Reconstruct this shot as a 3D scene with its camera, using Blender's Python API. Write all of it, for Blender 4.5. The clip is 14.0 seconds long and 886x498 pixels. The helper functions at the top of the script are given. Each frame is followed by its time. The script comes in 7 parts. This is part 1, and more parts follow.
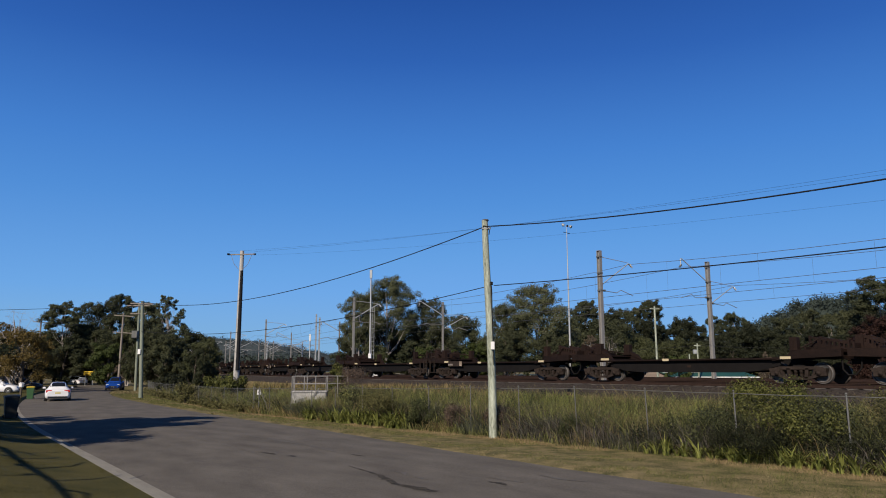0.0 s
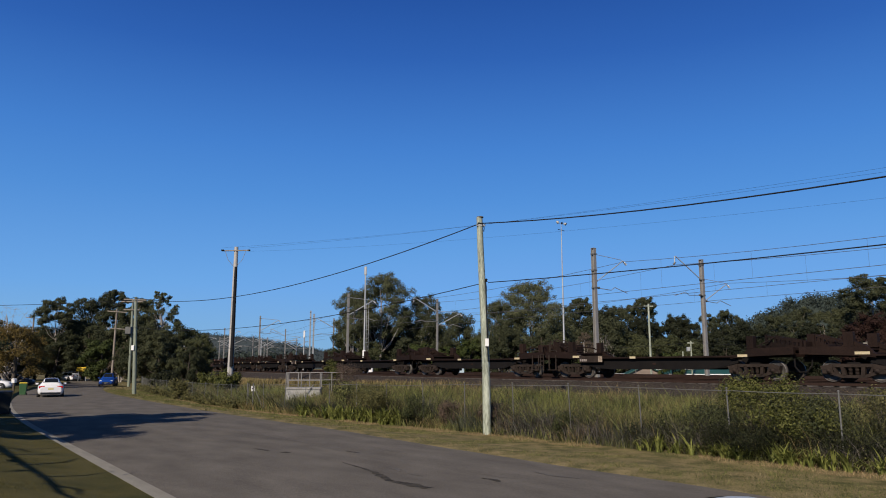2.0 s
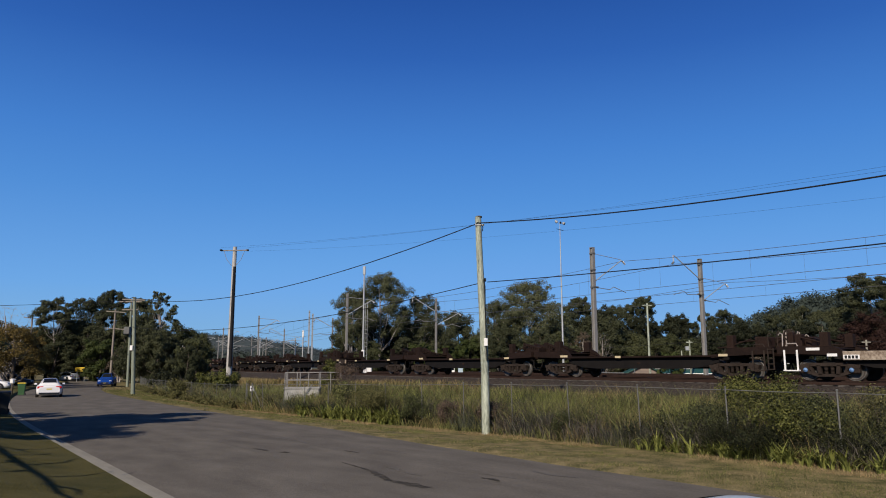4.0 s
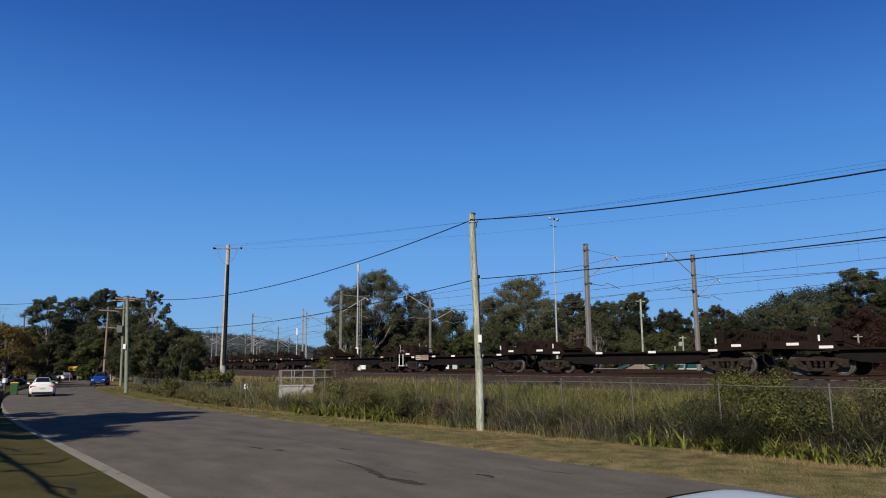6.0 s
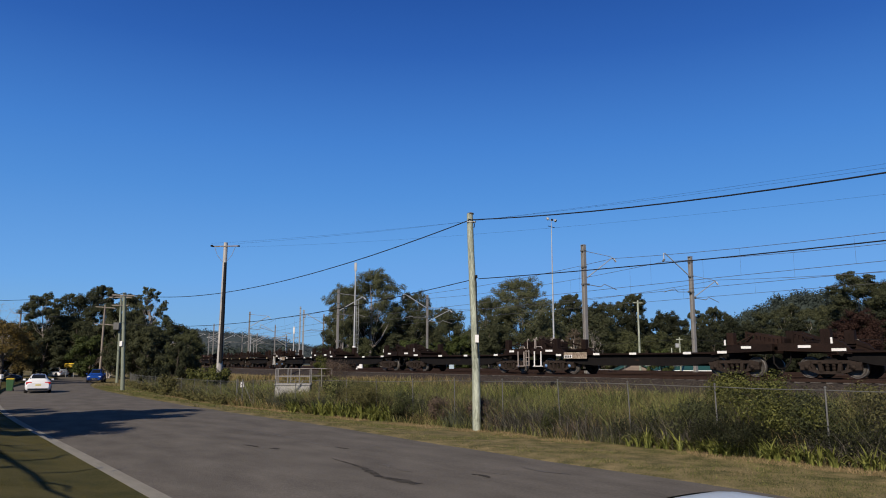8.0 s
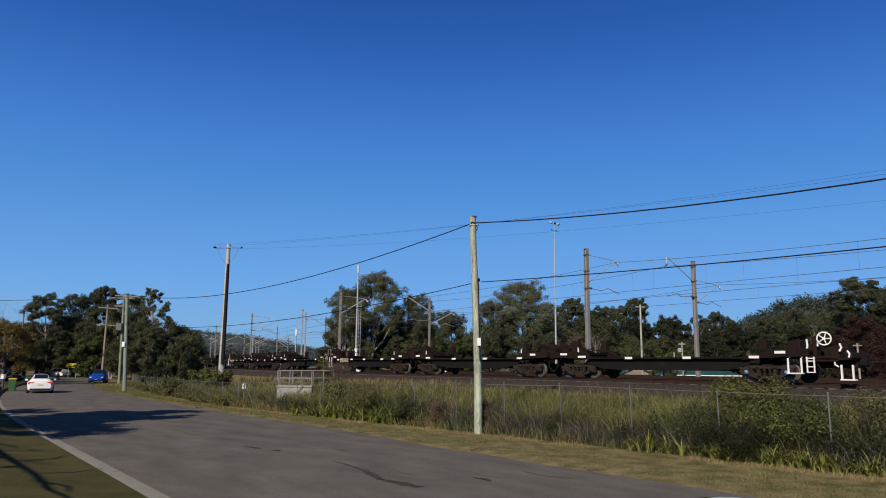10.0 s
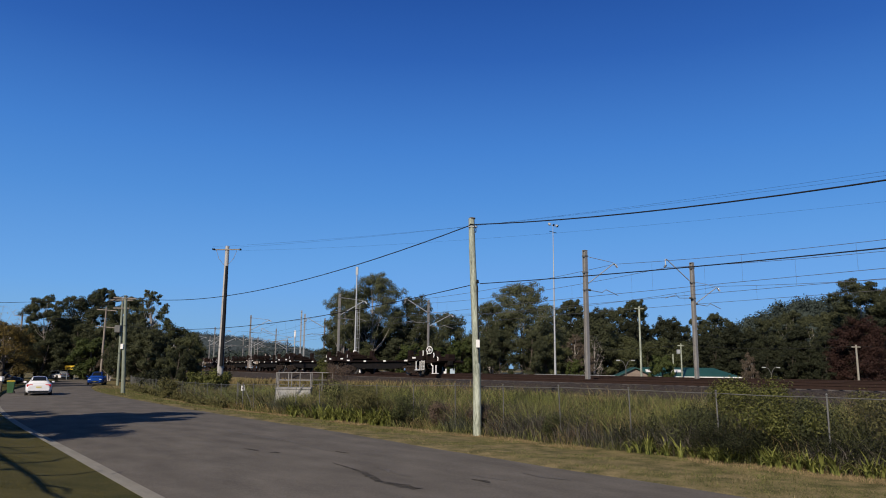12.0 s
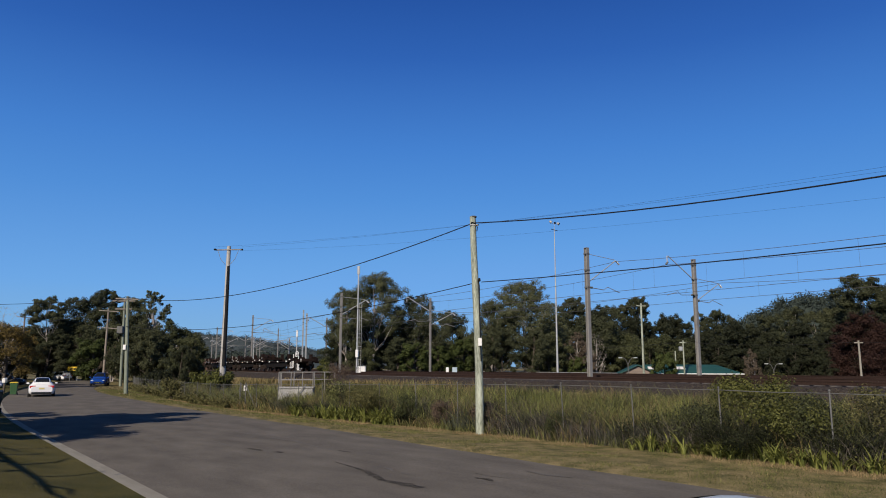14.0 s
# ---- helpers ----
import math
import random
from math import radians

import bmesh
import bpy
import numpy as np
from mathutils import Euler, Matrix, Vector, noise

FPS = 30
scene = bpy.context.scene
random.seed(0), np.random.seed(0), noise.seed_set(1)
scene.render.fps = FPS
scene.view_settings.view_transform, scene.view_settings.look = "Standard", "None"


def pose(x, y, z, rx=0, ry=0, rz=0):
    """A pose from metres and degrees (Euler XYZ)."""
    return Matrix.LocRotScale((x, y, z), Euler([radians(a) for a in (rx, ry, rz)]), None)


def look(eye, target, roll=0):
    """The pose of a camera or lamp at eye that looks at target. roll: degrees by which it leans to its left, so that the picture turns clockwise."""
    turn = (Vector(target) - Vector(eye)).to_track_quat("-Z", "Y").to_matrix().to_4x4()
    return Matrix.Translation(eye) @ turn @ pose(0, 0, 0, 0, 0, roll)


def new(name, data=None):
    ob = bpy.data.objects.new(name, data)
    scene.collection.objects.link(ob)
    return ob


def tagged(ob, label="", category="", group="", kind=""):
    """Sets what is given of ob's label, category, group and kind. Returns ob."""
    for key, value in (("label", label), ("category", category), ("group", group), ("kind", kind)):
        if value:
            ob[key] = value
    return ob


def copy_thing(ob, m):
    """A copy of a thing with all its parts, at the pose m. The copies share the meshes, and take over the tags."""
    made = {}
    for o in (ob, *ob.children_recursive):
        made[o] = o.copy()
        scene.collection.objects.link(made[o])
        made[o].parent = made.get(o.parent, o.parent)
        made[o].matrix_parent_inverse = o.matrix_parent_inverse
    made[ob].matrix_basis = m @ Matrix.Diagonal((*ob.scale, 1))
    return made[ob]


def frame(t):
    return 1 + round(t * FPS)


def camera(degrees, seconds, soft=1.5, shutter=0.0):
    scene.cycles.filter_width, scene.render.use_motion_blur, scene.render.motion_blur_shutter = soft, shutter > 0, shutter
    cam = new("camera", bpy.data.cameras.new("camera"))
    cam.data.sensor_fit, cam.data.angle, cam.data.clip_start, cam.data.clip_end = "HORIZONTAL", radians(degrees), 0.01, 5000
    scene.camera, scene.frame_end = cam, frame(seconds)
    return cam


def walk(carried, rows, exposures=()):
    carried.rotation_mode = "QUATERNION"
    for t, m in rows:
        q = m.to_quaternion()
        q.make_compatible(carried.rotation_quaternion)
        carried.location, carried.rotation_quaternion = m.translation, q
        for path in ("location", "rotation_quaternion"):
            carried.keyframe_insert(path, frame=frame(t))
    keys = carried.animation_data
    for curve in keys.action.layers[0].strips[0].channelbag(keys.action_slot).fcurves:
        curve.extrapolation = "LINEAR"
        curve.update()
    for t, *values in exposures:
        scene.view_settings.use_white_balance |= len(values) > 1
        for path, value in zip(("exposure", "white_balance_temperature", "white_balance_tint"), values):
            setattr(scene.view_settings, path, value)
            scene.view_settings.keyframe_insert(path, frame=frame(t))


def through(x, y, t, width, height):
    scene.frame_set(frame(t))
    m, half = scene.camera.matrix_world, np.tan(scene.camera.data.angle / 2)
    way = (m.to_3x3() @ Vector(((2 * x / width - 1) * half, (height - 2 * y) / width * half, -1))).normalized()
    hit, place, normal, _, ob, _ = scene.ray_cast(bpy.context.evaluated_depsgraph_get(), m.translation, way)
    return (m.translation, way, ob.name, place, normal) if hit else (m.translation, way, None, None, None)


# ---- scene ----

# ---- camera: held by hand at one spot on the raised verge, turning a little ----
LENS = 63.0
EYE = (0.0, 0.0, 2.4)
cam = camera(LENS, 14.0, soft=1.0)
# seconds, yaw to the left, pitch above the horizon, roll
AIM = (
    (0, -0.008, 9.506, -0.038),
    (0.5, -0.126, 9.428, -0.051),
    (1, -0.237, 9.344, 0.155),
    (1.5, -0.357, 9.283, 0.162),
    (2, -0.439, 9.256, 0.087),
    (2.5, -0.473, 9.243, 0.012),
    (3, -0.499, 9.257, 0.075),
    (5.5, -0.808, 9.062, -0.323),
    (6, -1.043, 8.985, -0.349),
    (6.5, -1.245, 8.935, -0.268),
    (7, -1.347, 8.909, -0.191),
    (7.5, -1.326, 8.920, -0.091),
    (8, -1.221, 8.961, 0.125),
    (10.5, -1.031, 9.208, 0.566),
    (11, -1.092, 9.209, 0.566),
    (11.5, -1.107, 9.275, 0.527),
    (12, -1.099, 9.329, 0.477),
    (12.5, -1.101, 9.368, 0.405),
    (13, -1.092, 9.364, 0.291),
    (13.5, -1.077, 9.305, 0.165),
    (14, -0.986, 9.219, 0.082),
)


def aim_pose(yaw, pitch, roll):
    turn = Matrix.Rotation(radians(yaw), 4, "Z") @ Matrix.Rotation(radians(90 + pitch), 4, "X") @ Matrix.Rotation(radians(roll), 4, "Z")
    return Matrix.Translation(EYE) @ turn


walk(cam, [(t, aim_pose(a, b, c)) for t, a, b, c in AIM])

# ---- light: clear winter afternoon, sun low behind the camera ----
SUN_DIR = Vector((-0.42, -0.87, 0.58)).normalized()
SUN_ELEV = math.asin(SUN_DIR.z)
SUN_AZ = math.atan2(SUN_DIR.x, SUN_DIR.y)
SKY_GRADE = ((0, (134, 178, 220)), (3, (126, 176, 226)), (6, (110, 168, 232)), (13, (83, 145, 218)), (17, (70, 131, 209)), (24, (47, 99, 180)), (29, (36, 82, 160)), (42, (40, 56, 88)), (70, (42, 48, 60)))
world = bpy.data.worlds.new("sky")
scene.world = world
world.use_nodes = True
wn = world.node_tree
sky = wn.nodes.new("ShaderNodeTexSky")
sky.sky_type = "NISHITA"
sky.sun_disc = False
sky.sun_elevation = SUN_ELEV
sky.sun_rotation = SUN_AZ
sky.altitude = 50
sky.air_density = 1.0
sky.dust_density = 0.9
sky.ozone_density = 3.0
wn.nodes["Background"].inputs["Strength"].default_value = 0.084
tint = wn.nodes.new("ShaderNodeMix")
tint.data_type, tint.blend_type = "RGBA", "MULTIPLY"
tint.inputs[0].default_value = 1.0
tint.inputs[7].default_value = (0.47, 0.81, 1.28, 1.0)
wn.links.new(sky.outputs[0], tint.inputs[6])
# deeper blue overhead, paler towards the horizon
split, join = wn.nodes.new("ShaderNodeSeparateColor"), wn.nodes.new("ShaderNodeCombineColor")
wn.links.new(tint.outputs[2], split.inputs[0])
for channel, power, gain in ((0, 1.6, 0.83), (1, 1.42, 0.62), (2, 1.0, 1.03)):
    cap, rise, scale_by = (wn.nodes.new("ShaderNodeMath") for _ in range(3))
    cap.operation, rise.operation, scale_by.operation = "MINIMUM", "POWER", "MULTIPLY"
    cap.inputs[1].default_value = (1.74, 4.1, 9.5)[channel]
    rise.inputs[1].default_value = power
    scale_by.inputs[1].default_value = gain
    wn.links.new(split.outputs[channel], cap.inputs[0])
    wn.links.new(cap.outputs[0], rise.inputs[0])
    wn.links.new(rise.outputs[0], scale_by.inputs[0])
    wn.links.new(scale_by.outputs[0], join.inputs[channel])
# clear-air gradient, pale horizon to deep blue; greyed higher up to darken the shade
geo, axes, grade, lift, blend = (wn.nodes.new("ShaderNode" + k) for k in ("TexCoord", "SeparateXYZ", "ValToRGB", "Mix", "Mix"))
wn.links.new(geo.outputs["Generated"], axes.inputs[0])
wn.links.new(axes.outputs["Z"], grade.inputs[0])
while len(grade.color_ramp.elements) < len(SKY_GRADE):
    grade.color_ramp.elements.new(0.5)
for stop, (degrees_up, rgb) in zip(grade.color_ramp.elements, SKY_GRADE):
    stop.position = math.sin(radians(degrees_up))
    stop.color = (*(((c / 255 + 0.055) / 1.055) ** 2.4 for c in rgb), 1)
lift.data_type, lift.blend_type = "RGBA", "MULTIPLY"
lift.inputs[0].default_value = 1.0
lift.inputs[7].default_value = (11.9, 11.9, 11.9, 1)
wn.links.new(grade.outputs[0], lift.inputs[6])
blend.data_type = "RGBA"
blend.inputs[0].default_value = 0.85
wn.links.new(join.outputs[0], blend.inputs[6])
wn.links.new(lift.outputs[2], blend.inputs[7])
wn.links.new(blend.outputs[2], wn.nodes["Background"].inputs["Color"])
sun_data = bpy.data.lights.new("sun", "SUN")
sun_data.energy = 5.0
sun_data.angle = radians(0.53)
sun_data.color = (1.0, 0.88, 0.74)
sun = new("sun", sun_data)
sun.matrix_world = look(SUN_DIR * 100, (0, 0, 0))
scene.view_settings.exposure = 0.0

# ---- materials ----
def material(name, dark, light, rough=0.8, scale=3.0, fine=40.0, bump=0.15, metal=0.0, island=0.0, objrand=0.0, gap=0.5, spec=0.5, through=0.0, stretch=(1, 1, 1), turn=0.0):
    """Two-scale mottled surface between two base colours, with fine relief."""
    m = bpy.data.materials.new(name)
    m.use_nodes = True
    t = m.node_tree
    n, l = t.nodes, t.links
    b = n["Principled BSDF"]
    b.inputs["Roughness"].default_value = rough
    b.inputs["Metallic"].default_value = metal
    b.inputs["Specular IOR Level"].default_value = spec
    co = n.new("ShaderNodeTexCoord")
    mp = n.new("ShaderNodeMapping")
    mp.inputs["Scale"].default_value = stretch
    if turn:
        mp.vector_type = "TEXTURE"
        mp.inputs["Rotation"].default_value = (0, 0, radians(turn))
    l.new(co.outputs["Object"], mp.inputs["Vector"])
    big = n.new("ShaderNodeTexNoise")
    big.inputs["Scale"].default_value = scale
    big.inputs["Detail"].default_value = 4
    small = n.new("ShaderNodeTexNoise")
    small.inputs["Scale"].default_value = fine
    small.inputs["Detail"].default_value = 3
    for q in (big, small):
        l.new(mp.outputs[0], q.inputs["Vector"])
    mixf = n.new("ShaderNodeMath")
    mixf.operation = "ADD"
    half = n.new("ShaderNodeMath")
    half.operation = "MULTIPLY"
    half.inputs[1].default_value = 0.5
    l.new(big.outputs["Fac"], mixf.inputs[0])
    l.new(small.outputs["Fac"], mixf.inputs[1])
    l.new(mixf.outputs[0], half.inputs[0])
    last = half.outputs[0]
    for amount, kind, socket in ((island, "ShaderNodeNewGeometry", "Random Per Island"), (objrand, "ShaderNodeObjectInfo", "Random")):
        if amount:
            ma = n.new("ShaderNodeMath")
            ma.operation = "MULTIPLY_ADD"
            ma.inputs[1].default_value = amount
            l.new(n.new(kind).outputs[socket], ma.inputs[0])
            l.new(last, ma.inputs[2])
            sub = n.new("ShaderNodeMath")
            sub.operation = "SUBTRACT"
            sub.inputs[1].default_value = amount / 2
            l.new(ma.outputs[0], sub.inputs[0])
            last = sub.outputs[0]
    ramp = n.new("ShaderNodeValToRGB")
    ramp.color_ramp.elements[0].position = 0.5 - gap * 0.45
    ramp.color_ramp.elements[1].position = 0.5 + gap * 0.45
    ramp.color_ramp.elements[0].color = (*dark, 1)
    ramp.color_ramp.elements[1].color = (*light, 1)
    l.new(last, ramp.inputs[0])
    l.new(ramp.outputs[0], b.inputs["Base Color"])
    if bump:
        bp = n.new("ShaderNodeBump")
        bp.inputs["Strength"].default_value = bump
        bp.inputs["Distance"].default_value = 0.02
        l.new(small.outputs["Fac"], bp.inputs["Height"])
        l.new(bp.outputs[0], b.inputs["Normal"])
    if through:
        tr = n.new("ShaderNodeBsdfTranslucent")
        l.new(ramp.outputs[0], tr.inputs["Color"])
        mx = n.new("ShaderNodeMixShader")
        mx.inputs[0].default_value = through
        l.new(b.outputs[0], mx.inputs[1])
        l.new(tr.outputs[0], mx.inputs[2])
        l.new(mx.outputs[0], n["Material Output"].inputs["Surface"])
    return m


M = {}
M["asphalt"] = material("asphalt", (0.072, 0.065, 0.056), (0.190, 0.172, 0.148), 0.9, 1.1, 40, 0.45, gap=0.55, spec=0.06, stretch=(2.2, 1, 1), turn=125)
M["lawn"] = material("lawn", (0.045, 0.054, 0.016), (0.285, 0.222, 0.112), 0.95, 1.5, 30, 1.0, gap=0.30, spec=0.1)
M["front_lawn"] = material("front lawn", (0.034, 0.038, 0.010), (0.135, 0.112, 0.040), 0.95, 0.7, 34, 0.9, gap=0.45, spec=0.1)
M["concrete"] = material("concrete", (0.19, 0.18, 0.152), (0.32, 0.30, 0.25), 0.9, 1.5, 40, 0.3, spec=0.15)
M["ballast"] = material("ballast", (0.014, 0.0112, 0.010), (0.066, 0.054, 0.046), 0.95, 9, 18, 1.0, gap=0.32, spec=0.15)
M["sleeper"] = material("sleeper", (0.05, 0.045, 0.04), (0.11, 0.10, 0.09), 0.9, 3, 30)
M["rail"] = material("rail rust", (0.018, 0.011, 0.0085), (0.042, 0.024, 0.018), 0.8, 3, 30, spec=0.15)
M["rust"] = material("wagon rust", (0.0065, 0.0042, 0.0036), (0.027, 0.0150, 0.0110), 0.75, 1.2, 18, 0.2, objrand=0.25, spec=0.12)
M["dark_steel"] = material("grimy underframe", (0.004, 0.0035, 0.0035), (0.012, 0.010, 0.009), 0.8, 2, 20, spec=0.15)
M["bogie"] = material("dusty cast steel", (0.013, 0.0095, 0.008), (0.044, 0.032, 0.025), 0.85, 4, 30, spec=0.15)
M["board_cream"] = material("rust-stained cream board", (0.10, 0.065, 0.042), (0.40, 0.33, 0.25), 0.8, 2.5, 14, 0.1, gap=0.35)
M["wheel"] = material("worn wheel steel", (0.026, 0.022, 0.020), (0.075, 0.064, 0.056), 0.7, 5, 30, 0.1, 0.0, spec=0.15)
M["tread"] = material("bright wheel rim", (0.09, 0.085, 0.08), (0.18, 0.17, 0.16), 0.5, 5, 30, 0.05, 0.3)
M["white_paint"] = material("white paint", (0.62, 0.61, 0.58), (0.82, 0.81, 0.79), 0.6, 4, 30, 0.05)
M["cream_paint"] = material("dulled reflector", (0.38, 0.30, 0.16), (0.58, 0.5, 0.34), 0.6, 4, 30, 0.05)
M["grey_plate"] = material("weathered plate", (0.2, 0.17, 0.15), (0.36, 0.31, 0.28), 0.7, 5, 20)
M["blue_cap"] = material("blue axle cap", (0.06, 0.14, 0.30), (0.15, 0.28, 0.50), 0.5, 5, 30, 0.05)
M["wood_pole"] = material("weathered pole timber", (0.10, 0.112, 0.085), (0.47, 0.505, 0.40), 0.9, 5.0, 40, 0.8, gap=0.34, stretch=(1, 1, 0.12))
M["wood_pole_brown"] = material("old pole timber", (0.12, 0.10, 0.08), (0.30, 0.26, 0.22), 0.9, 2.2, 14, 0.5, stretch=(1, 1, 0.12))
M["galv"] = material("galvanised steel", (0.30, 0.31, 0.31), (0.46, 0.47, 0.47), 0.55, 3, 25, 0.05, 0.3)
M["mast"] = material("mast steel", (0.14, 0.134, 0.127), (0.275, 0.266, 0.252), 0.7, 1.2, 16, 0.1, 0.1)
M["grey_pole"] = material("bleached pole timber", (0.17, 0.16, 0.15), (0.52, 0.50, 0.47), 0.9, 4.0, 30, 0.6, gap=0.45, stretch=(1, 1, 0.12))
M["wire"] = material("dark cable", (0.008, 0.008, 0.009), (0.018, 0.018, 0.02), 0.8, 3, 20, 0, spec=0.15)
M["copper"] = material("contact wire", (0.05, 0.05, 0.055), (0.10, 0.10, 0.11), 0.6, 3, 20, 0)
M["bark"] = material("eucalypt bark", (0.18, 0.15, 0.125), (0.48, 0.44, 0.40), 0.9, 1.2, 9, 0.4, stretch=(1, 1, 0.3), spec=0.15)
M["bark_dark"] = material("dark bark", (0.05, 0.04, 0.03), (0.13, 0.11, 0.09), 0.9, 2, 12, 0.4, stretch=(1, 1, 0.3), spec=0.15)
M["leaf"] = material("eucalypt leaves", (0.026, 0.032, 0.015), (0.128, 0.136, 0.068), 0.6, 0.5, 6, 0, island=0.12, objrand=0.3, gap=0.9, through=0.15, spec=0.15)
M["leaf_dark"] = material("dark leaves", (0.018, 0.023, 0.012), (0.088, 0.095, 0.048), 0.6, 0.4, 4, 0, island=0.06, objrand=0.3, gap=0.9, through=0.15, spec=0.12)
M["leaf_deep"] = material("deep green leaves", (0.009, 0.012, 0.007), (0.046, 0.051, 0.027), 0.6, 0.4, 4, 0, island=0.06, objrand=0.35, gap=0.9, through=0.1, spec=0.1)
M["leaf_olive"] = material("olive leaves", (0.016, 0.022, 0.010), (0.092, 0.099, 0.044), 0.6, 0.4, 4, 0, island=0.06, objrand=0.3, gap=0.9, through=0.12, spec=0.12)
M["leaf_bright"] = material("bright leaves", (0.024, 0.036, 0.010), (0.095, 0.115, 0.034), 0.6, 0.5, 6, 0, island=0.12, objrand=0.3, gap=0.9, through=0.15, spec=0.15)
M["leaf_red"] = material("red leaves", (0.017, 0.010, 0.008), (0.048, 0.024, 0.019), 0.7, 0.5, 6, 0, island=0.18, gap=0.9, through=0.12, spec=0.12)
M["leaf_gold"] = material("autumn leaves", (0.050, 0.038, 0.013), (0.19, 0.135, 0.040), 0.7, 0.5, 6, 0, island=0.18, gap=0.9, through=0.15, spec=0.15)
M["leaf_brown"] = material("dead brown leaves", (0.04, 0.031, 0.022), (0.14, 0.11, 0.08), 0.7, 0.5, 6, 0, island=0.2, gap=0.9, through=0.1, spec=0.15)
# distance haze is mixed into these two colours, which makes them bluer
M["leaf_far"] = material("far gum forest with haze in its colour", (0.026, 0.036, 0.030), (0.058, 0.073, 0.062), 0.9, 0.05, 0.6, 0, island=0.12, gap=0.9, spec=0.1)
M["hill_far"] = material("far ridge with haze in its colour", (0.046, 0.060, 0.064), (0.066, 0.082, 0.085), 1.0, 0.02, 0.15, 0.0, spec=0.1)
M["old_galv"] = material("dull old galvanised steel", (0.07, 0.07, 0.066), (0.15, 0.15, 0.142), 0.7, 3, 25, 0.05, 0.1)
M["pale_concrete"] = material("pale weathered concrete", (0.24, 0.24, 0.225), (0.46, 0.45, 0.42), 0.9, 1.2, 14, 0.3, gap=0.5, spec=0.1)
M["car_white"] = material("white car paint", (0.74, 0.74, 0.74), (0.80, 0.80, 0.80), 0.25, 0.6, 3, 0, spec=0.6)
M["car_blue"] = material("blue car paint", (0.008, 0.05, 0.26), (0.012, 0.065, 0.32), 0.25, 0.6, 3, 0, 0.2, spec=0.6)
M["car_silver"] = material("pale silver car paint", (0.50, 0.53, 0.52), (0.56, 0.59, 0.58), 0.3, 0.6, 3, 0, 0.0, spec=0.5)
M["car_dark"] = material("dark car paint", (0.012, 0.012, 0.014), (0.02, 0.02, 0.022), 0.3, 0.6, 3, 0, spec=0.6)
M["car_glass"] = material("tinted car glass", (0.008, 0.010, 0.012), (0.014, 0.016, 0.018), 0.06, 0.6, 3, 0, spec=0.8)
M["tyre"] = material("tyre rubber", (0.012, 0.012, 0.012), (0.025, 0.025, 0.025), 0.9, 5, 30, 0.2)
M["red_lens"] = material("red lamp lens", (0.40, 0.012, 0.010), (0.55, 0.02, 0.015), 0.2, 2, 10, 0)
M["clear_lens"] = material("clear lamp lens", (0.6, 0.6, 0.6), (0.75, 0.75, 0.75), 0.15, 2, 10, 0)
M["plate"] = material("number plate", (0.55, 0.45, 0.15), (0.7, 0.6, 0.25), 0.5, 4, 30, 0)
M["bin_green"] = material("green bin plastic", (0.03, 0.085, 0.03), (0.055, 0.13, 0.05), 0.5, 2, 20, 0.05)
# the deep shade round the bins is put into this near-black green
M["bin_dark"] = material("dark bin plastic with shade mixed in", (0.006, 0.007, 0.006), (0.012, 0.014, 0.012), 0.6, 2, 20, 0.05)
M["bin_yellow"] = material("yellow bin lid", (0.50, 0.34, 0.02), (0.66, 0.46, 0.04), 0.5, 2, 20, 0.05)
M["sign_yellow"] = material("yellow sign face", (0.60, 0.38, 0.01), (0.72, 0.48, 0.02), 0.5, 2, 20, 0)
M["green_roof"] = material("green steel roof", (0.010, 0.048, 0.038), (0.024, 0.088, 0.068), 0.5, 1, 12, 0.1)
M["brown_roof"] = material("brown tile roof", (0.08, 0.045, 0.035), (0.16, 0.09, 0.07), 0.8, 1, 12, 0.3)
M["weatherboard"] = material("brown weatherboard", (0.12, 0.092, 0.075), (0.25, 0.195, 0.155), 0.8, 1, 12, 0.2, stretch=(1, 1, 5))
M["cream_wall"] = material("cream wall", (0.42, 0.36, 0.27), (0.58, 0.51, 0.40), 0.8, 1, 12, 0.1)
M["blue_sign"] = material("pale blue sign", (0.30, 0.40, 0.45), (0.42, 0.50, 0.55), 0.5, 2, 20, 0)
M["tar"] = material("tar patch", (0.016, 0.014, 0.011), (0.090, 0.079, 0.060), 0.85, 5, 22, 0.6, gap=0.35, spec=0.15)
M["tar_faint"] = material("old crack seal", (0.066, 0.060, 0.052), (0.140, 0.126, 0.108), 0.9, 5, 50, 0.4)
M["green_pole"] = material("greenish pole timber", (0.11, 0.13, 0.10), (0.27, 0.295, 0.225), 0.9, 2.0, 26, 0.7, stretch=(1, 1, 0.12))


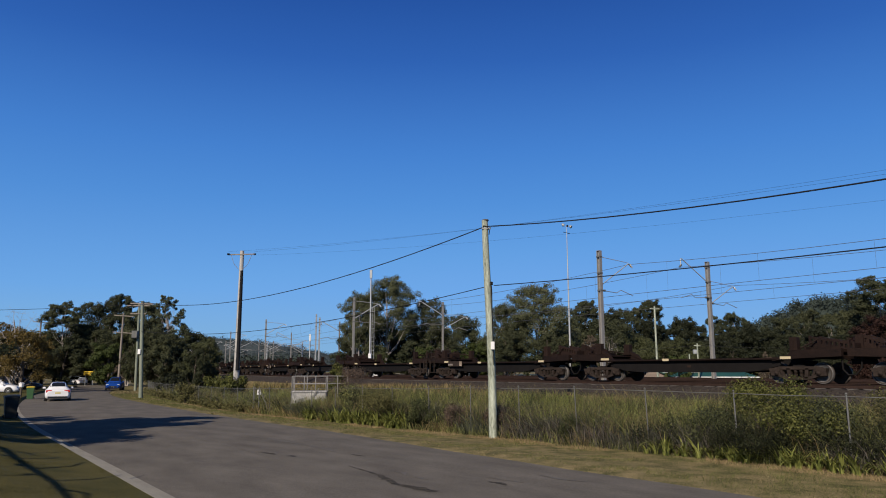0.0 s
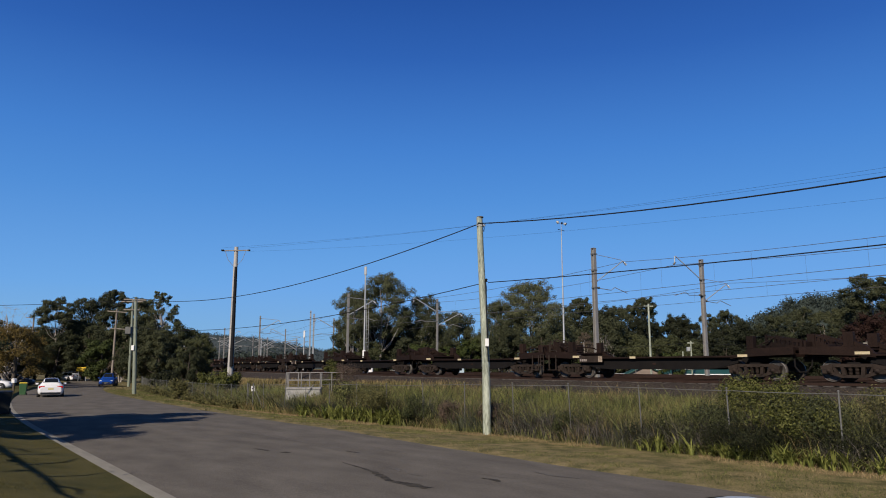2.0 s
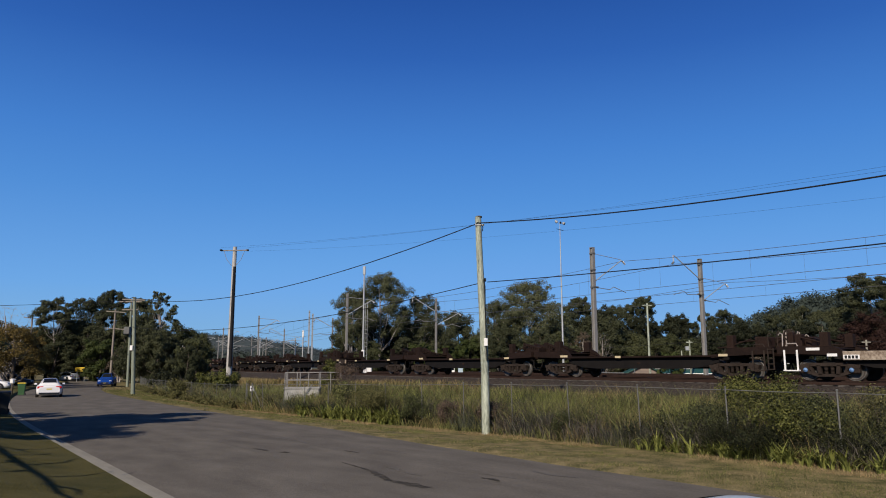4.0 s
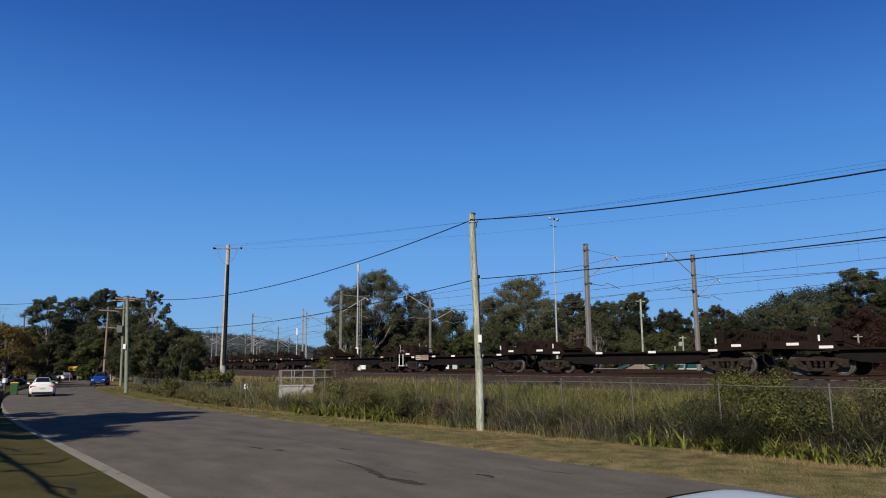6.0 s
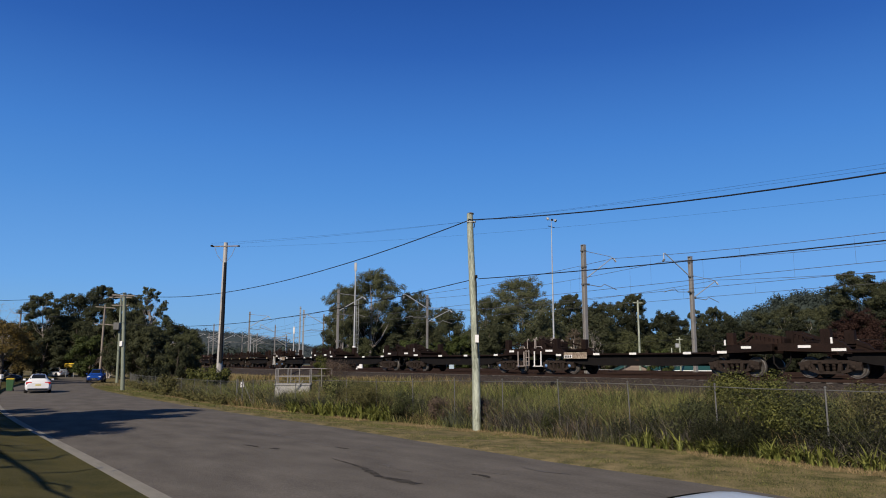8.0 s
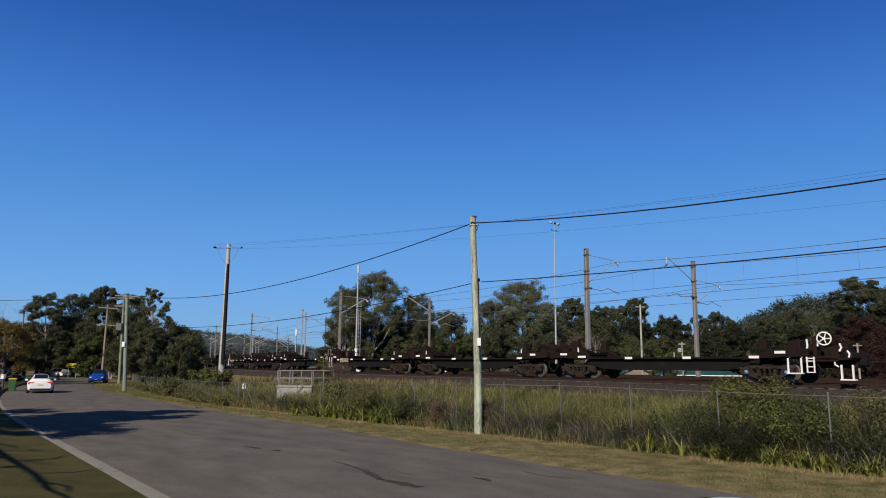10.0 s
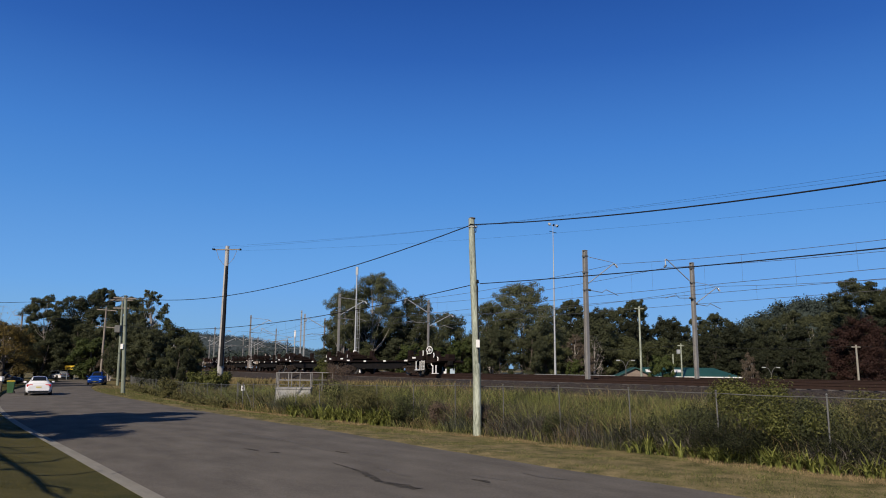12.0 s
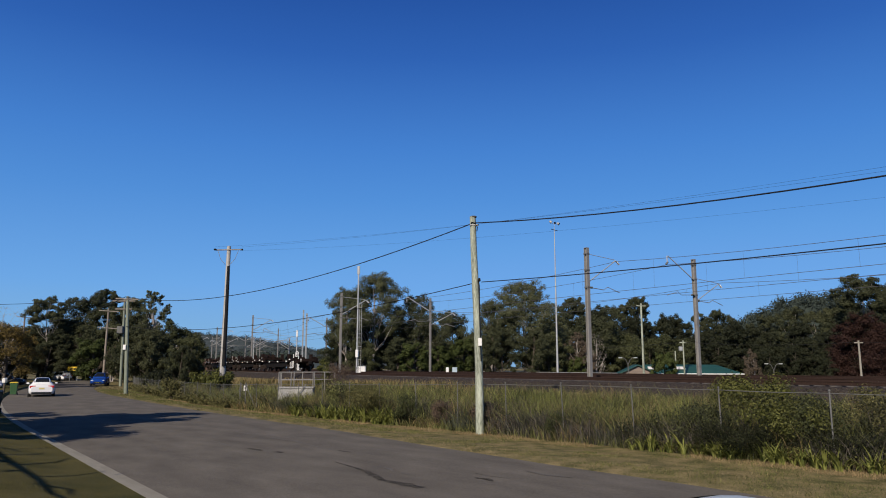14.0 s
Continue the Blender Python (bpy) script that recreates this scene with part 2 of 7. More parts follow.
# ---- building tools ----
class Shape:
    """Gathers vertices and faces for one mesh."""

    def __init__(self):
        self.v, self.f, self.smooth = [], [], []

    def add(self, verts, faces, smooth=False, at=None):
        k = len(self.v)
        if at is not None:
            verts = [at @ Vector(p) for p in verts]
        self.v.extend(tuple(p) for p in verts)
        self.f.extend(tuple(i + k for i in f) for f in faces)
        self.smooth.extend([smooth] * len(faces))
        return self

    def box(self, x0, x1, y0, y1, z0, z1, c=0.0, at=None):
        if c <= 0:
            v = [(x, y, z) for x in (x0, x1) for y in (y0, y1) for z in (z0, z1)]
            f = [(0, 1, 3, 2), (4, 6, 7, 5), (0, 4, 5, 1), (2, 3, 7, 6), (0, 2, 6, 4), (1, 5, 7, 3)]
            return self.add(v, f, False, at)
        c = min(c, 0.45 * min(x1 - x0, y1 - y0, z1 - z0))
        idx, v = {}, []
        for i, x in enumerate((x0, x1)):
            for j, y in enumerate((y0, y1)):
                for k, z in enumerate((z0, z1)):
                    sx, sy, sz = (c if i == 0 else -c), (c if j == 0 else -c), (c if k == 0 else -c)
                    for a, p in (("x", (x, y + sy, z + sz)), ("y", (x + sx, y, z + sz)), ("z", (x + sx, y + sy, z))):
                        idx[i, j, k, a] = len(v)
                        v.append(p)
        f = []
        for s in (0, 1):
            q = [idx[s, 0, 0, "x"], idx[s, 1, 0, "x"], idx[s, 1, 1, "x"], idx[s, 0, 1, "x"]]
            f.append(q if s else q[::-1])
            q = [idx[0, s, 0, "y"], idx[0, s, 1, "y"], idx[1, s, 1, "y"], idx[1, s, 0, "y"]]
            f.append(q if s else q[::-1])
            q = [idx[0, 0, s, "z"], idx[1, 0, s, "z"], idx[1, 1, s, "z"], idx[0, 1, s, "z"]]
            f.append(q if s else q[::-1])
        for j in (0, 1):
            for k in (0, 1):
                f.append([idx[0, j, k, "y"], idx[1, j, k, "y"], idx[1, j, k, "z"], idx[0, j, k, "z"]])
                f.append([idx[j, 0, k, "x"], idx[j, 1, k, "x"], idx[j, 1, k, "z"], idx[j, 0, k, "z"]])
                f.append([idx[j, k, 0, "x"], idx[j, k, 1, "x"], idx[j, k, 1, "y"], idx[j, k, 0, "y"]])
        for i in (0, 1):
            for j in (0, 1):
                for k in (0, 1):
                    f.append([idx[i, j, k, "x"], idx[i, j, k, "y"], idx[i, j, k, "z"]])
        return self.add(v, f, False, at)

    def tube(self, path, radii, sides=8, cap=True, smooth=True, at=None):
        """A round bar along a path of points."""
        path = [Vector(p) for p in path]
        if not isinstance(radii, (list, tuple)):
            radii = [radii] * len(path)
        v, f = [], []
        side = None
        for i, p in enumerate(path):
            d = (path[min(i + 1, len(path) - 1)] - path[max(i - 1, 0)]).normalized()
            if side is None:
                side = d.orthogonal().normalized()
            side = (side - d * side.dot(d)).normalized()
            other = d.cross(side)
            for k in range(sides):
                a = 2 * math.pi * k / sides
                v.append(p + (side * math.cos(a) + other * math.sin(a)) * radii[i])
        for i in range(len(path) - 1):
            for k in range(sides):
                a, b = i * sides + k, i * sides + (k + 1) % sides
                f.append((a, b, b + sides, a + sides))
        self.add(v, f, smooth, at)
        if cap:
            n = len(path)
            self.add(v[:sides], [tuple(range(sides))[::-1]], False, at)
            self.add(v[(n - 1) * sides:], [tuple(range(sides))], False, at)
        return self

    def lathe(self, profile, sides=20, axis="y", smooth=True, at=None):
        """Turns a profile of (along, radius) round an axis."""
        v, f = [], []
        for a, r in profile:
            for k in range(sides):
                w = 2 * math.pi * k / sides
                p = (r * math.cos(w), r * math.sin(w))
                v.append({"y": (p[0], a, p[1]), "x": (a, p[0], p[1]), "z": (p[0], p[1], a)}[axis])
        for i in range(len(profile) - 1):
            for k in range(sides):
                a, b = i * sides + k, i * sides + (k + 1) % sides
                f.append((a, b, b + sides, a + sides))
        f.append(tuple(range(sides))[::-1])
        n = len(profile)
        f.append(tuple(range((n - 1) * sides, n * sides)))
        return self.add(v, f, smooth, at)

    def prism(self, outline, y0, y1, at=None):
        """An outline of (x, z) points given thickness from y0 to y1."""
        n = len(outline)
        v = [(x, y0, z) for x, z in outline] + [(x, y1, z) for x, z in outline]
        f = [tuple(range(n)), tuple(range(2 * n - 1, n - 1, -1))]
        f += [(i, i + n, (i + 1) % n + n, (i + 1) % n) for i in range(n)]
        return self.add(v, f, False, at)

    def quads(self, arr):
        """arr: n x 4 x 3 or n x 3 x 3 array of loose faces."""
        k, (n, c, _) = len(self.v), arr.shape
        self.v.extend(map(tuple, arr.reshape(-1, 3).tolist()))
        self.f.extend(tuple(range(k + c * i, k + c * i + c)) for i in range(n))
        self.smooth.extend([False] * n)
        return self

    def mesh(self, name, mat):
        me = bpy.data.meshes.new(name)
        me.from_pydata(self.v, [], self.f)
        me.polygons.foreach_set("use_smooth", self.smooth)
        me.materials.append(mat)
        me.update()
        return me


def part(name, shape, mat, parent=None, label="", at=None):
    """One mesh object, under a thing or a part."""
    me = shape if isinstance(shape, bpy.types.Mesh) else shape.mesh(name, M[mat])
    ob = new(name, me)
    if parent is not None:
        ob.parent = parent
    if at is not None:
        ob.matrix_basis = at
    if label:
        tagged(ob, label)
    return ob


def thing(name, label, category, group="", kind="", at=None):
    ob = tagged(new(name), label, category, group, kind)
    ob.empty_display_size = 0.2
    if at is not None:
        ob.matrix_basis = at
    return ob


# ---- plan: the street runs along u, n is the distance across it towards the railway ----
UD, ND = (-0.5736, 0.8192), (0.8192, 0.5736)


def un(u, n, z=0.0):
    return Vector((u * UD[0] + n * ND[0], u * UD[1] + n * ND[1], z))


def to_un(x, y):
    return x * UD[0] + y * UD[1], x * ND[0] + y * ND[1]


def street_mid(u):
    return 8.45 + (0.0018 * (min(u, 120) - 30) ** 2 + max(0, u - 120) * 0.05 if u > 30 else 0)


EDGE = ((-60, 4.72), (8, 4.70), (14, 4.52), (20, 4.62), (27, 4.75), (33, 4.52), (47, 4.02), (55, 3.60), (64, 2.95), (73, 2.4), (84, 2.0), (150, 2.0))


def edge_w(u):
    """Half width of the asphalt towards the railway; the street narrows at its far bend."""
    return float(np.interp(u, [a for a, _ in EDGE], [b for _, b in EDGE]))


# railway: a curve that straightens out; s runs the way the train goes
TH0, RAD, S1 = radians(37.0), 350.0, 80.0
RAIL_Z = 1.84


def track(s, d=0.0, z=0.0):
    """Point d metres beyond the near track's centre line (away from the street), and the heading to the left of +y."""
    d += 1.15
    sc = min(max(s, -60.0), S1)
    x = 14.70 - (math.cos(TH0 - sc / RAD) - math.cos(TH0)) * RAD
    y = 29.44 + (math.sin(TH0) - math.sin(TH0 - sc / RAD)) * RAD
    th = TH0 - sc / RAD
    x, y = x - math.sin(th) * (s - sc), y + math.cos(th) * (s - sc)
    return Vector((x + math.cos(th) * d, y + math.sin(th) * d, z)), th


TRACK_PTS = np.array([tuple(track(s)[0][:2]) for s in range(-400, 900, 4)])
TRACK_TH = np.array([track(s)[1] for s in range(-400, 900, 4)])


def rail_offset(x, y):
    """Signed distance beyond the near track."""
    i = int(np.argmin((TRACK_PTS[:, 0] - x) ** 2 + (TRACK_PTS[:, 1] - y) ** 2))
    return (x - TRACK_PTS[i, 0]) * math.cos(TRACK_TH[i]) + (y - TRACK_PTS[i, 1]) * math.sin(TRACK_TH[i])


def smooth01(a, b, x):
    t = min(1.0, max(0.0, (x - a) / (b - a)))
    return t * t * (3 - 2 * t)


FORM_Z = 1.12


def ground_z(x, y):
    u, n = to_un(x, y)
    m = n - street_mid(u)
    if m < -4.925:
        z = 0.13 + (0.36 * smooth01(-4.95, -7.8, m) + 0.26 * smooth01(-6.8, -10.5, m)) * (1 - smooth01(36, 56, u))
    elif m < edge_w(u):
        z = -0.06
    else:
        z = 0.02 - 0.055 * (1 - smooth01(edge_w(u), edge_w(u) + 0.75, m)) - 0.012 * min(max(u - 8, 0), 45) * smooth01(4.6, 9.0, m)
        d = rail_offset(x, y)
        z += (FORM_Z - z) * smooth01(-9.5, -3.2, d)
        z += (-0.9 - z) * smooth01(25, 42, d)
    return z


# ---- ground ----
def grid_lines(lo, hi, near_lo, near_hi, step):
    a = list(np.arange(near_lo, near_hi + 1e-6, step))
    d, x = step, near_hi
    while x < hi:
        d *= 1.35
        x += d
        a.append(min(x, hi))
    d, x = step, near_lo
    while x > lo:
        d *= 1.35
        x -= d
        a.insert(0, max(x, lo))
    return a


def build_ground():
    us = grid_lines(-4500, 4500, -20, 125, 1.6)
    ms = grid_lines(-4500, -12.5, -12.5, -12.5, 1.0)[:-1] + [-12.5, -11.5, -10.5, -9.5, -8.6, -7.8, -7.0, -6.2, -5.5, -4.93, -4.92, -4.0, 0.0, 4.0, 4.64, 4.66, 5.0, 5.4]
    ms += [6.1 + 0.8 * i for i in range(80)]
    step, x = 0.8, ms[-1]
    while x < 4500:
        step *= 1.35
        x += step
        ms.append(x)
    v = []
    for u in us:
        for m in ms:
            # the columns beside the asphalt follow its edge
            q = m * edge_w(u) / 4.65 if 0 < m < 5.5 else m
            p = un(u, street_mid(u) + q)
            z = ground_z(p.x, p.y)
            if -20 < u < 130 and -12 < m < 60 and z > -0.05 and abs(m) > 5:
                z += 0.05 * noise.noise((p.x * 0.5, p.y * 0.5, 3.0))
            v.append((p.x, p.y, z))
    k = len(ms)
    f = [(i * k + j, (i + 1) * k + j, (i + 1) * k + j + 1, i * k + j + 1) for i in range(len(us) - 1) for j in range(k - 1)]
    tagged(part("ground", Shape().add(v, f, True), "lawn"), "mown dry winter grass beside the street", "ground", kind="structure")


def build_street():
    us = list(np.arange(-60, 150, 1.5))
    offs = [-4.66, -3, 0, 3, 4.7]
    s = Shape()
    v, k = [], len(offs)
    for u in us:
        for o in offs:
            w = 0.10 * noise.noise((u * 0.35, 7.0, 1.0)) + 0.05 * noise.noise((u * 1.3, 2.0, 1.0)) if o == 4.7 else 0
            o2 = o if o <= 0 else o * (edge_w(u) + 0.05) / 4.7
            v.append(un(u, street_mid(u) + o2 + w, 0.05 if o == 0 else (0.035 if abs(o) == 3 else 0.0)))
    s.add(v, [(i * k + j, i * k + j + 1, (i + 1) * k + j + 1, (i + 1) * k + j) for i in range(len(us) - 1) for j in range(k - 1)], True)
    tagged(part("road", s, "asphalt"), "worn grey asphalt street with patches", "road", kind="structure")
    # kerb and gutter, cast in lengths
    kerb = tagged(new("kerb"), "pale concrete kerb and gutter along the lawn", "kerb", kind="structure")
    u = -30.0
    prof = [(-4.40, -0.05), (-4.40, 0.012), (-4.68, 0.02), (-4.74, 0.10), (-4.77, 0.135), (-4.92, 0.14), (-4.92, -0.05)]
    while u < 56:
        a, b = u + 0.006, u + 2.4 - 0.006
        s = Shape()
        m = len(prof)
        v = [un(q, street_mid(q) + o - 0.006 * max(0, q - 20), z) for q in (a, b) for o, z in prof]
        s.add(v, [(i, (i + 1) % m, (i + 1) % m + m, i + m) for i in range(m)] + [tuple(range(m)), tuple(range(2 * m - 1, m - 1, -1))])
        part("kerb_stone", s, "concrete", kerb)
        u += 2.4


def build_lawn():
    us = [-60 + 1.6 * i for i in range(100)]
    ms = [-30, -20, -14, -11.5, -10.5, -9.5, -8.6, -7.8, -7.0, -6.2, -5.5, -4.935]
    k = len(ms)
    v = []
    for u in us:
        for m in ms:
            p = un(u, street_mid(u) + m)
            v.append((p.x, p.y, ground_z(p.x, p.y) + 0.014 + (0.05 * noise.noise((p.x * 0.5, p.y * 0.5, 3.0)) if -12 < m < -5 and -20 < u < 130 else 0)))
    f = [(i * k + j, (i + 1) * k + j, (i + 1) * k + j + 1, i * k + j + 1) for i in range(len(us) - 1) for j in range(k - 1)]
    tagged(part("front_lawn", Shape().add(v, f, True), "front_lawn"), "olive green front lawn sloping to the kerb", "lawn", kind="structure")


build_ground()
build_lawn()
build_street()


# ---- railway ----
def sweep(profile, s0, s1, step, d, closed=True):
    sh = Shape()
    ss = list(np.arange(s0, s1 + 0.01, step))
    m = len(profile)
    v = [track(s, d + o, z)[0] for s in ss for o, z in profile]
    rng = range(m) if closed else range(m - 1)
    f = [(i * m + j, i * m + (j + 1) % m, (i + 1) * m + (j + 1) % m, (i + 1) * m + j) for i in range(len(ss) - 1) for j in rng]
    return sh.add(v, f, False)


RAIL_PROFILE = [(-0.07, -0.16), (0.07, -0.16), (0.07, -0.148), (0.012, -0.13), (0.012, -0.04), (0.036, -0.03), (0.036, -0.004), (0.03, 0.0), (-0.03, 0.0), (-0.036, -0.004), (-0.036, -0.03), (-0.012, -0.04), (-0.012, -0.13), (-0.07, -0.148)]
TRACK_OFFSETS = (0.0, 6.9, 11.1, 17.1)


def build_track(d, near):
    t = tagged(new("railway_track"), "rusty steel rails on dark grey stone ballast", "railway track", "railway tracks", "structure")
    for side in (-0.7535, 0.7535):
        part("rail", sweep([(o + side, RAIL_Z + z) for o, z in RAIL_PROFILE], -60, 300, 3, d), "rail", t)
    # ballast bed with an uneven surface
    sh = Shape()
    offs = [-3.3, -2.9, -2.5, -2.1, -1.75, -1.3, -0.7, 0.0, 0.7, 1.3, 1.75, 2.3, 2.9]
    zs = [FORM_Z - 0.15, FORM_Z + 0.07, FORM_Z + 0.24, FORM_Z + 0.42, RAIL_Z - 0.2, RAIL_Z - 0.19, RAIL_Z - 0.2, RAIL_Z - 0.2, RAIL_Z - 0.2, RAIL_Z - 0.19, RAIL_Z - 0.2, FORM_Z + 0.24, FORM_Z - 0.1]
    ss = list(np.arange(-60, 60, 0.45 if near else 1.5)) + list(np.arange(60, 300, 3))
    rnd = random.Random(5)
    v, m = [], len(offs)
    for s in ss:
        for o, z in zip(offs, zs):
            j = 0.035 if near else 0.02
            v.append(track(s, d + o + rnd.uniform(-j, j), z + rnd.uniform(-j, j) * 0.8)[0])
    sh.add(v, [(i * m + k, i * m + k + 1, (i + 1) * m + k + 1, (i + 1) * m + k) for i in range(len(ss) - 1) for k in range(m - 1)], False)
    part("ballast", sh, "ballast", t, "dark grey crushed stone")
    sh = Shape()
    for s in np.arange(-40, 120 if near else 60, 0.62):
        p, th = track(float(s), d)
        sh.box(-1.25, 1.25, -0.125, 0.125, RAIL_Z - 0.36, RAIL_Z - 0.165, 0.02, Matrix.Translation(p) @ Matrix.Rotation(th, 4, "Z"))
    tagged(part("sleepers", sh, "sleeper", t), kind="stuff")


for i, d in enumerate(TRACK_OFFSETS):
    build_track(d, i == 0)


# ---- the train: three-platform container flats, empty ----
MESHES = {}


def cached(key, mat, make):
    if key not in MESHES:
        s = Shape()
        make(s)
        MESHES[key] = s.mesh(key, M[mat])
    return MESHES[key]


def side_sills(s):
    for y in (-1.08, 1.08):
        w = 0.06
        s.prism([(-4.55, 0.74), (-3.6, 0.52), (-2.6, 0.45), (2.6, 0.45), (3.6, 0.52), (4.55, 0.74), (4.55, 0.98), (-4.55, 0.98)], y - w / 2, y + w / 2)
    s.prism([(-5.2, 0.80), (-3.6, 0.56), (-2.4, 0.46), (2.4, 0.46), (3.6, 0.56), (5.2, 0.80), (5.2, 1.0), (-5.2, 1.0)], -0.28, 0.28)
    for i in range(9):
        x = -4.2 + i * 1.05
        s.box(x - 0.05, x + 0.05, -1.04, 1.04, 0.60, 0.97, 0.01)


def deck_plate(s):
    # low middle deck with proud flanges, ramped up over the bogies
    for y in (-1.20, 1.20):
        s.box(-4.5, 4.5, y - 0.11, y + 0.11, 0.98, 1.06, 0.012)
    for i in range(9):
        x = -4.2 + i * 1.05
        s.box(x - 0.10, x + 0.10, -1.1, 1.1, 0.99, 1.045, 0.01)
    s.box(-4.5, 4.5, -0.34, 0.34, 1.0, 1.055, 0.01)
    for e in (-1, 1):
        for y in (-1.2, 1.2):
            q = 4.35 if e > 0 else 4.94
            s.prism([(e * 4.3, 0.93), (e * 4.3, 1.08), (e * q, 1.10), (e * (q + 0.2 if e < 0 else 4.95), 1.36), (e * 7.14, 1.38), (e * 7.14, 1.08), (e * 4.9, 1.0)][::e], y - 0.09, y + 0.09)
        x0, x1 = sorted((e * 5.05, e * 7.1))
        s.box(x0, x1, -1.1, 1.1, 1.24, 1.31, 0.01)
        for q in (4.8, 5.9, 6.95):
            s.box(e * q - 0.06, e * q + 0.06, -1.1, 1.1, 0.98, 1.14, 0.01)


def slotted(s, y, x0, x1, z0, za, zb, n):
    """A guide plate whose sloping top edge is pierced by a row of slots: za at x0, zb at x1."""
    def top(x):
        return za + (zb - za) * (x - x0) / (x1 - x0)

    w = 0.045
    s.prism([(x0, z0), (x1, z0), (x1, zb - 0.26), (x0, za - 0.26)], y - w, y + w)
    s.prism([(x0, za - 0.10), (x1, zb - 0.10), (x1, zb), (x0, za)], y - w, y + w)
    step = (x1 - x0) / n
    for i in range(n + 1):
        a = max(x0, x0 + i * step - 0.035)
        b = min(x1, x0 + i * step + 0.05)
        s.prism([(a, top(a) - 0.262), (b, top(b) - 0.262), (b, top(b) - 0.098), (a, top(a) - 0.098)], y - w * 0.9, y + w * 0.9)


def corner_post(s, x0, x1, y, z0, z1):
    """Folded container post, open towards the middle of the wagon."""
    s.box(x0, x1, y - 0.14, y + 0.14, z0, z1, 0.015)
    s.box(x0 - 0.03, x1 + 0.03, y - 0.17, y + 0.17, z0, z0 + 0.05, 0.01)
    s.box((x0 + x1) / 2 - 0.02, (x0 + x1) / 2 + 0.02, y - 0.16, y + 0.16, z0 + 0.05, z1 - 0.08, 0.005)


def end_rear(s):
    """Rear end frame: a deep slotted box on the middle of the deck, posts and stays at the sides; built at +x."""
    for y in (-0.42, 0.42):
        slotted(s, y, 5.55, 7.06, 1.28, 1.93, 1.66, 8)
        s.box(5.50, 5.58, y - 0.08, y + 0.08, 1.26, 1.95, 0.01)
        s.box(7.02, 7.10, y - 0.08, y + 0.08, 1.26, 1.70, 0.01)
    for y in (-1.13, 1.13):
        corner_post(s, 5.08, 5.40, y, 1.34, 1.88)
        s.tube([(5.40, y * 0.9, 1.42), (5.9, y * 0.45, 1.80)], 0.03, 6)
        s.box(5.9, 6.1, y - 0.05, y + 0.05, 1.36, 1.44, 0.01)
    for x, z in ((5.62, 1.60), (6.95, 1.50)):
        s.box(x - 0.04, x + 0.04, -1.1, 1.1, 1.28, z - 0.12, 0.015)
    s.box(5.6, 7.0, -0.4, 0.4, 1.28, 1.36, 0.01)


def end_front(s):
    """Front end frame: upright plates at the joint, a falling slotted guide, posts and ramps; built at +x."""
    for y in (-0.42, 0.42):
        s.box(6.86, 7.16, y - 0.07, y + 0.07, 1.28, 1.92, 0.015)
        slotted(s, y, 6.05, 6.84, 1.28, 1.62, 1.90, 5)
    for y in (-1.13, 1.13):
        corner_post(s, 5.06, 5.44, y, 1.36, 1.92)
        s.prism([(4.35, 1.10), (5.06, 1.36), (5.06, 1.56), (4.6, 1.36)], y - 0.06, y + 0.06)
        s.tube([(5.44, y * 0.9, 1.44), (6.05, y * 0.45, 1.58)], 0.028, 6)
    for x, z in ((6.1, 1.46), (6.98, 1.60)):
        s.box(x - 0.04, x + 0.04, -1.1, 1.1, 1.28, z, 0.015)
    s.tube([(6.1, -0.9, 1.46), (6.95, 0.4, 1.82)], 0.035, 6)
    s.tube([(6.1, 0.9, 1.46), (6.95, -0.4, 1.82)], 0.035, 6)


def brake_gear(s):
    s.tube([(-1.1, 0.95, 0.72), (-0.3, 0.95, 0.72)], [0.03, 0.03], 8)
    s.tube([(-0.3, 0.95, 0.72), (-0.22, 0.95, 0.72), (0.25, 0.95, 0.72), (0.34, 0.95, 0.72)], [0.10, 0.17, 0.16, 0.09], 12)
    s.tube([(-4.2, 1.05, 0.90), (-1.0, 1.05, 0.86), (-0.2, 1.0, 0.8)], 0.02, 6)
    s.tube([(-2.9, 0.9, 0.62), (-2.4, 0.9, 0.72)], 0.03, 6)
    s.tube([(0.1, 0.7, 0.66), (2.6, 0.7, 0.70)], 0.03, 6)
    s.tube([(0.8, 0.85, 0.80), (3.5, 0.85, 0.84)], 0.025, 6)
    s.box(2.75, 3.05, 0.8, 1.0, 0.66, 0.86, 0.03)


def drawbar(s):
    s.box(6.6, 7.55, -0.12, 0.12, 0.78, 0.98, 0.03)
    s.tube([(6.75, 0.95, 1.05), (6.8, 0.98, 0.62), (7.0, 0.98, 0.38), (7.3, 0.98, 0.36), (7.48, 0.98, 0.58), (7.5, 0.95, 0.95)], 0.035, 8)


def coupler(s, far=0.0):
    s.box(6.5 + far, 7.12 + far, -0.13, 0.13, 0.76, 1.0, 0.03)
    s.box(7.08 + far, 7.36 + far, -0.18, 0.18, 0.70, 1.03, 0.05)
    s.tube([(7.0 + far, 0.35, 0.9), (7.15 + far, 0.36, 0.4), (7.35 + far, 0.36, 0.45), (7.42 + far, 0.3, 0.75)], 0.035, 6)


def step_hoop(s, x0=6.3, x1=6.82, y=1.32, top=1.22):
    """Shunter's step: a square hoop of flat bar hung from the sill."""
    for x in (x0, x1):
        s.box(x - 0.035, x + 0.035, y - 0.02, y + 0.02, 0.40, top, 0.006)
    s.box(x0 - 0.05, x1 + 0.05, y - 0.11, y + 0.09, 0.37, 0.42, 0.008)


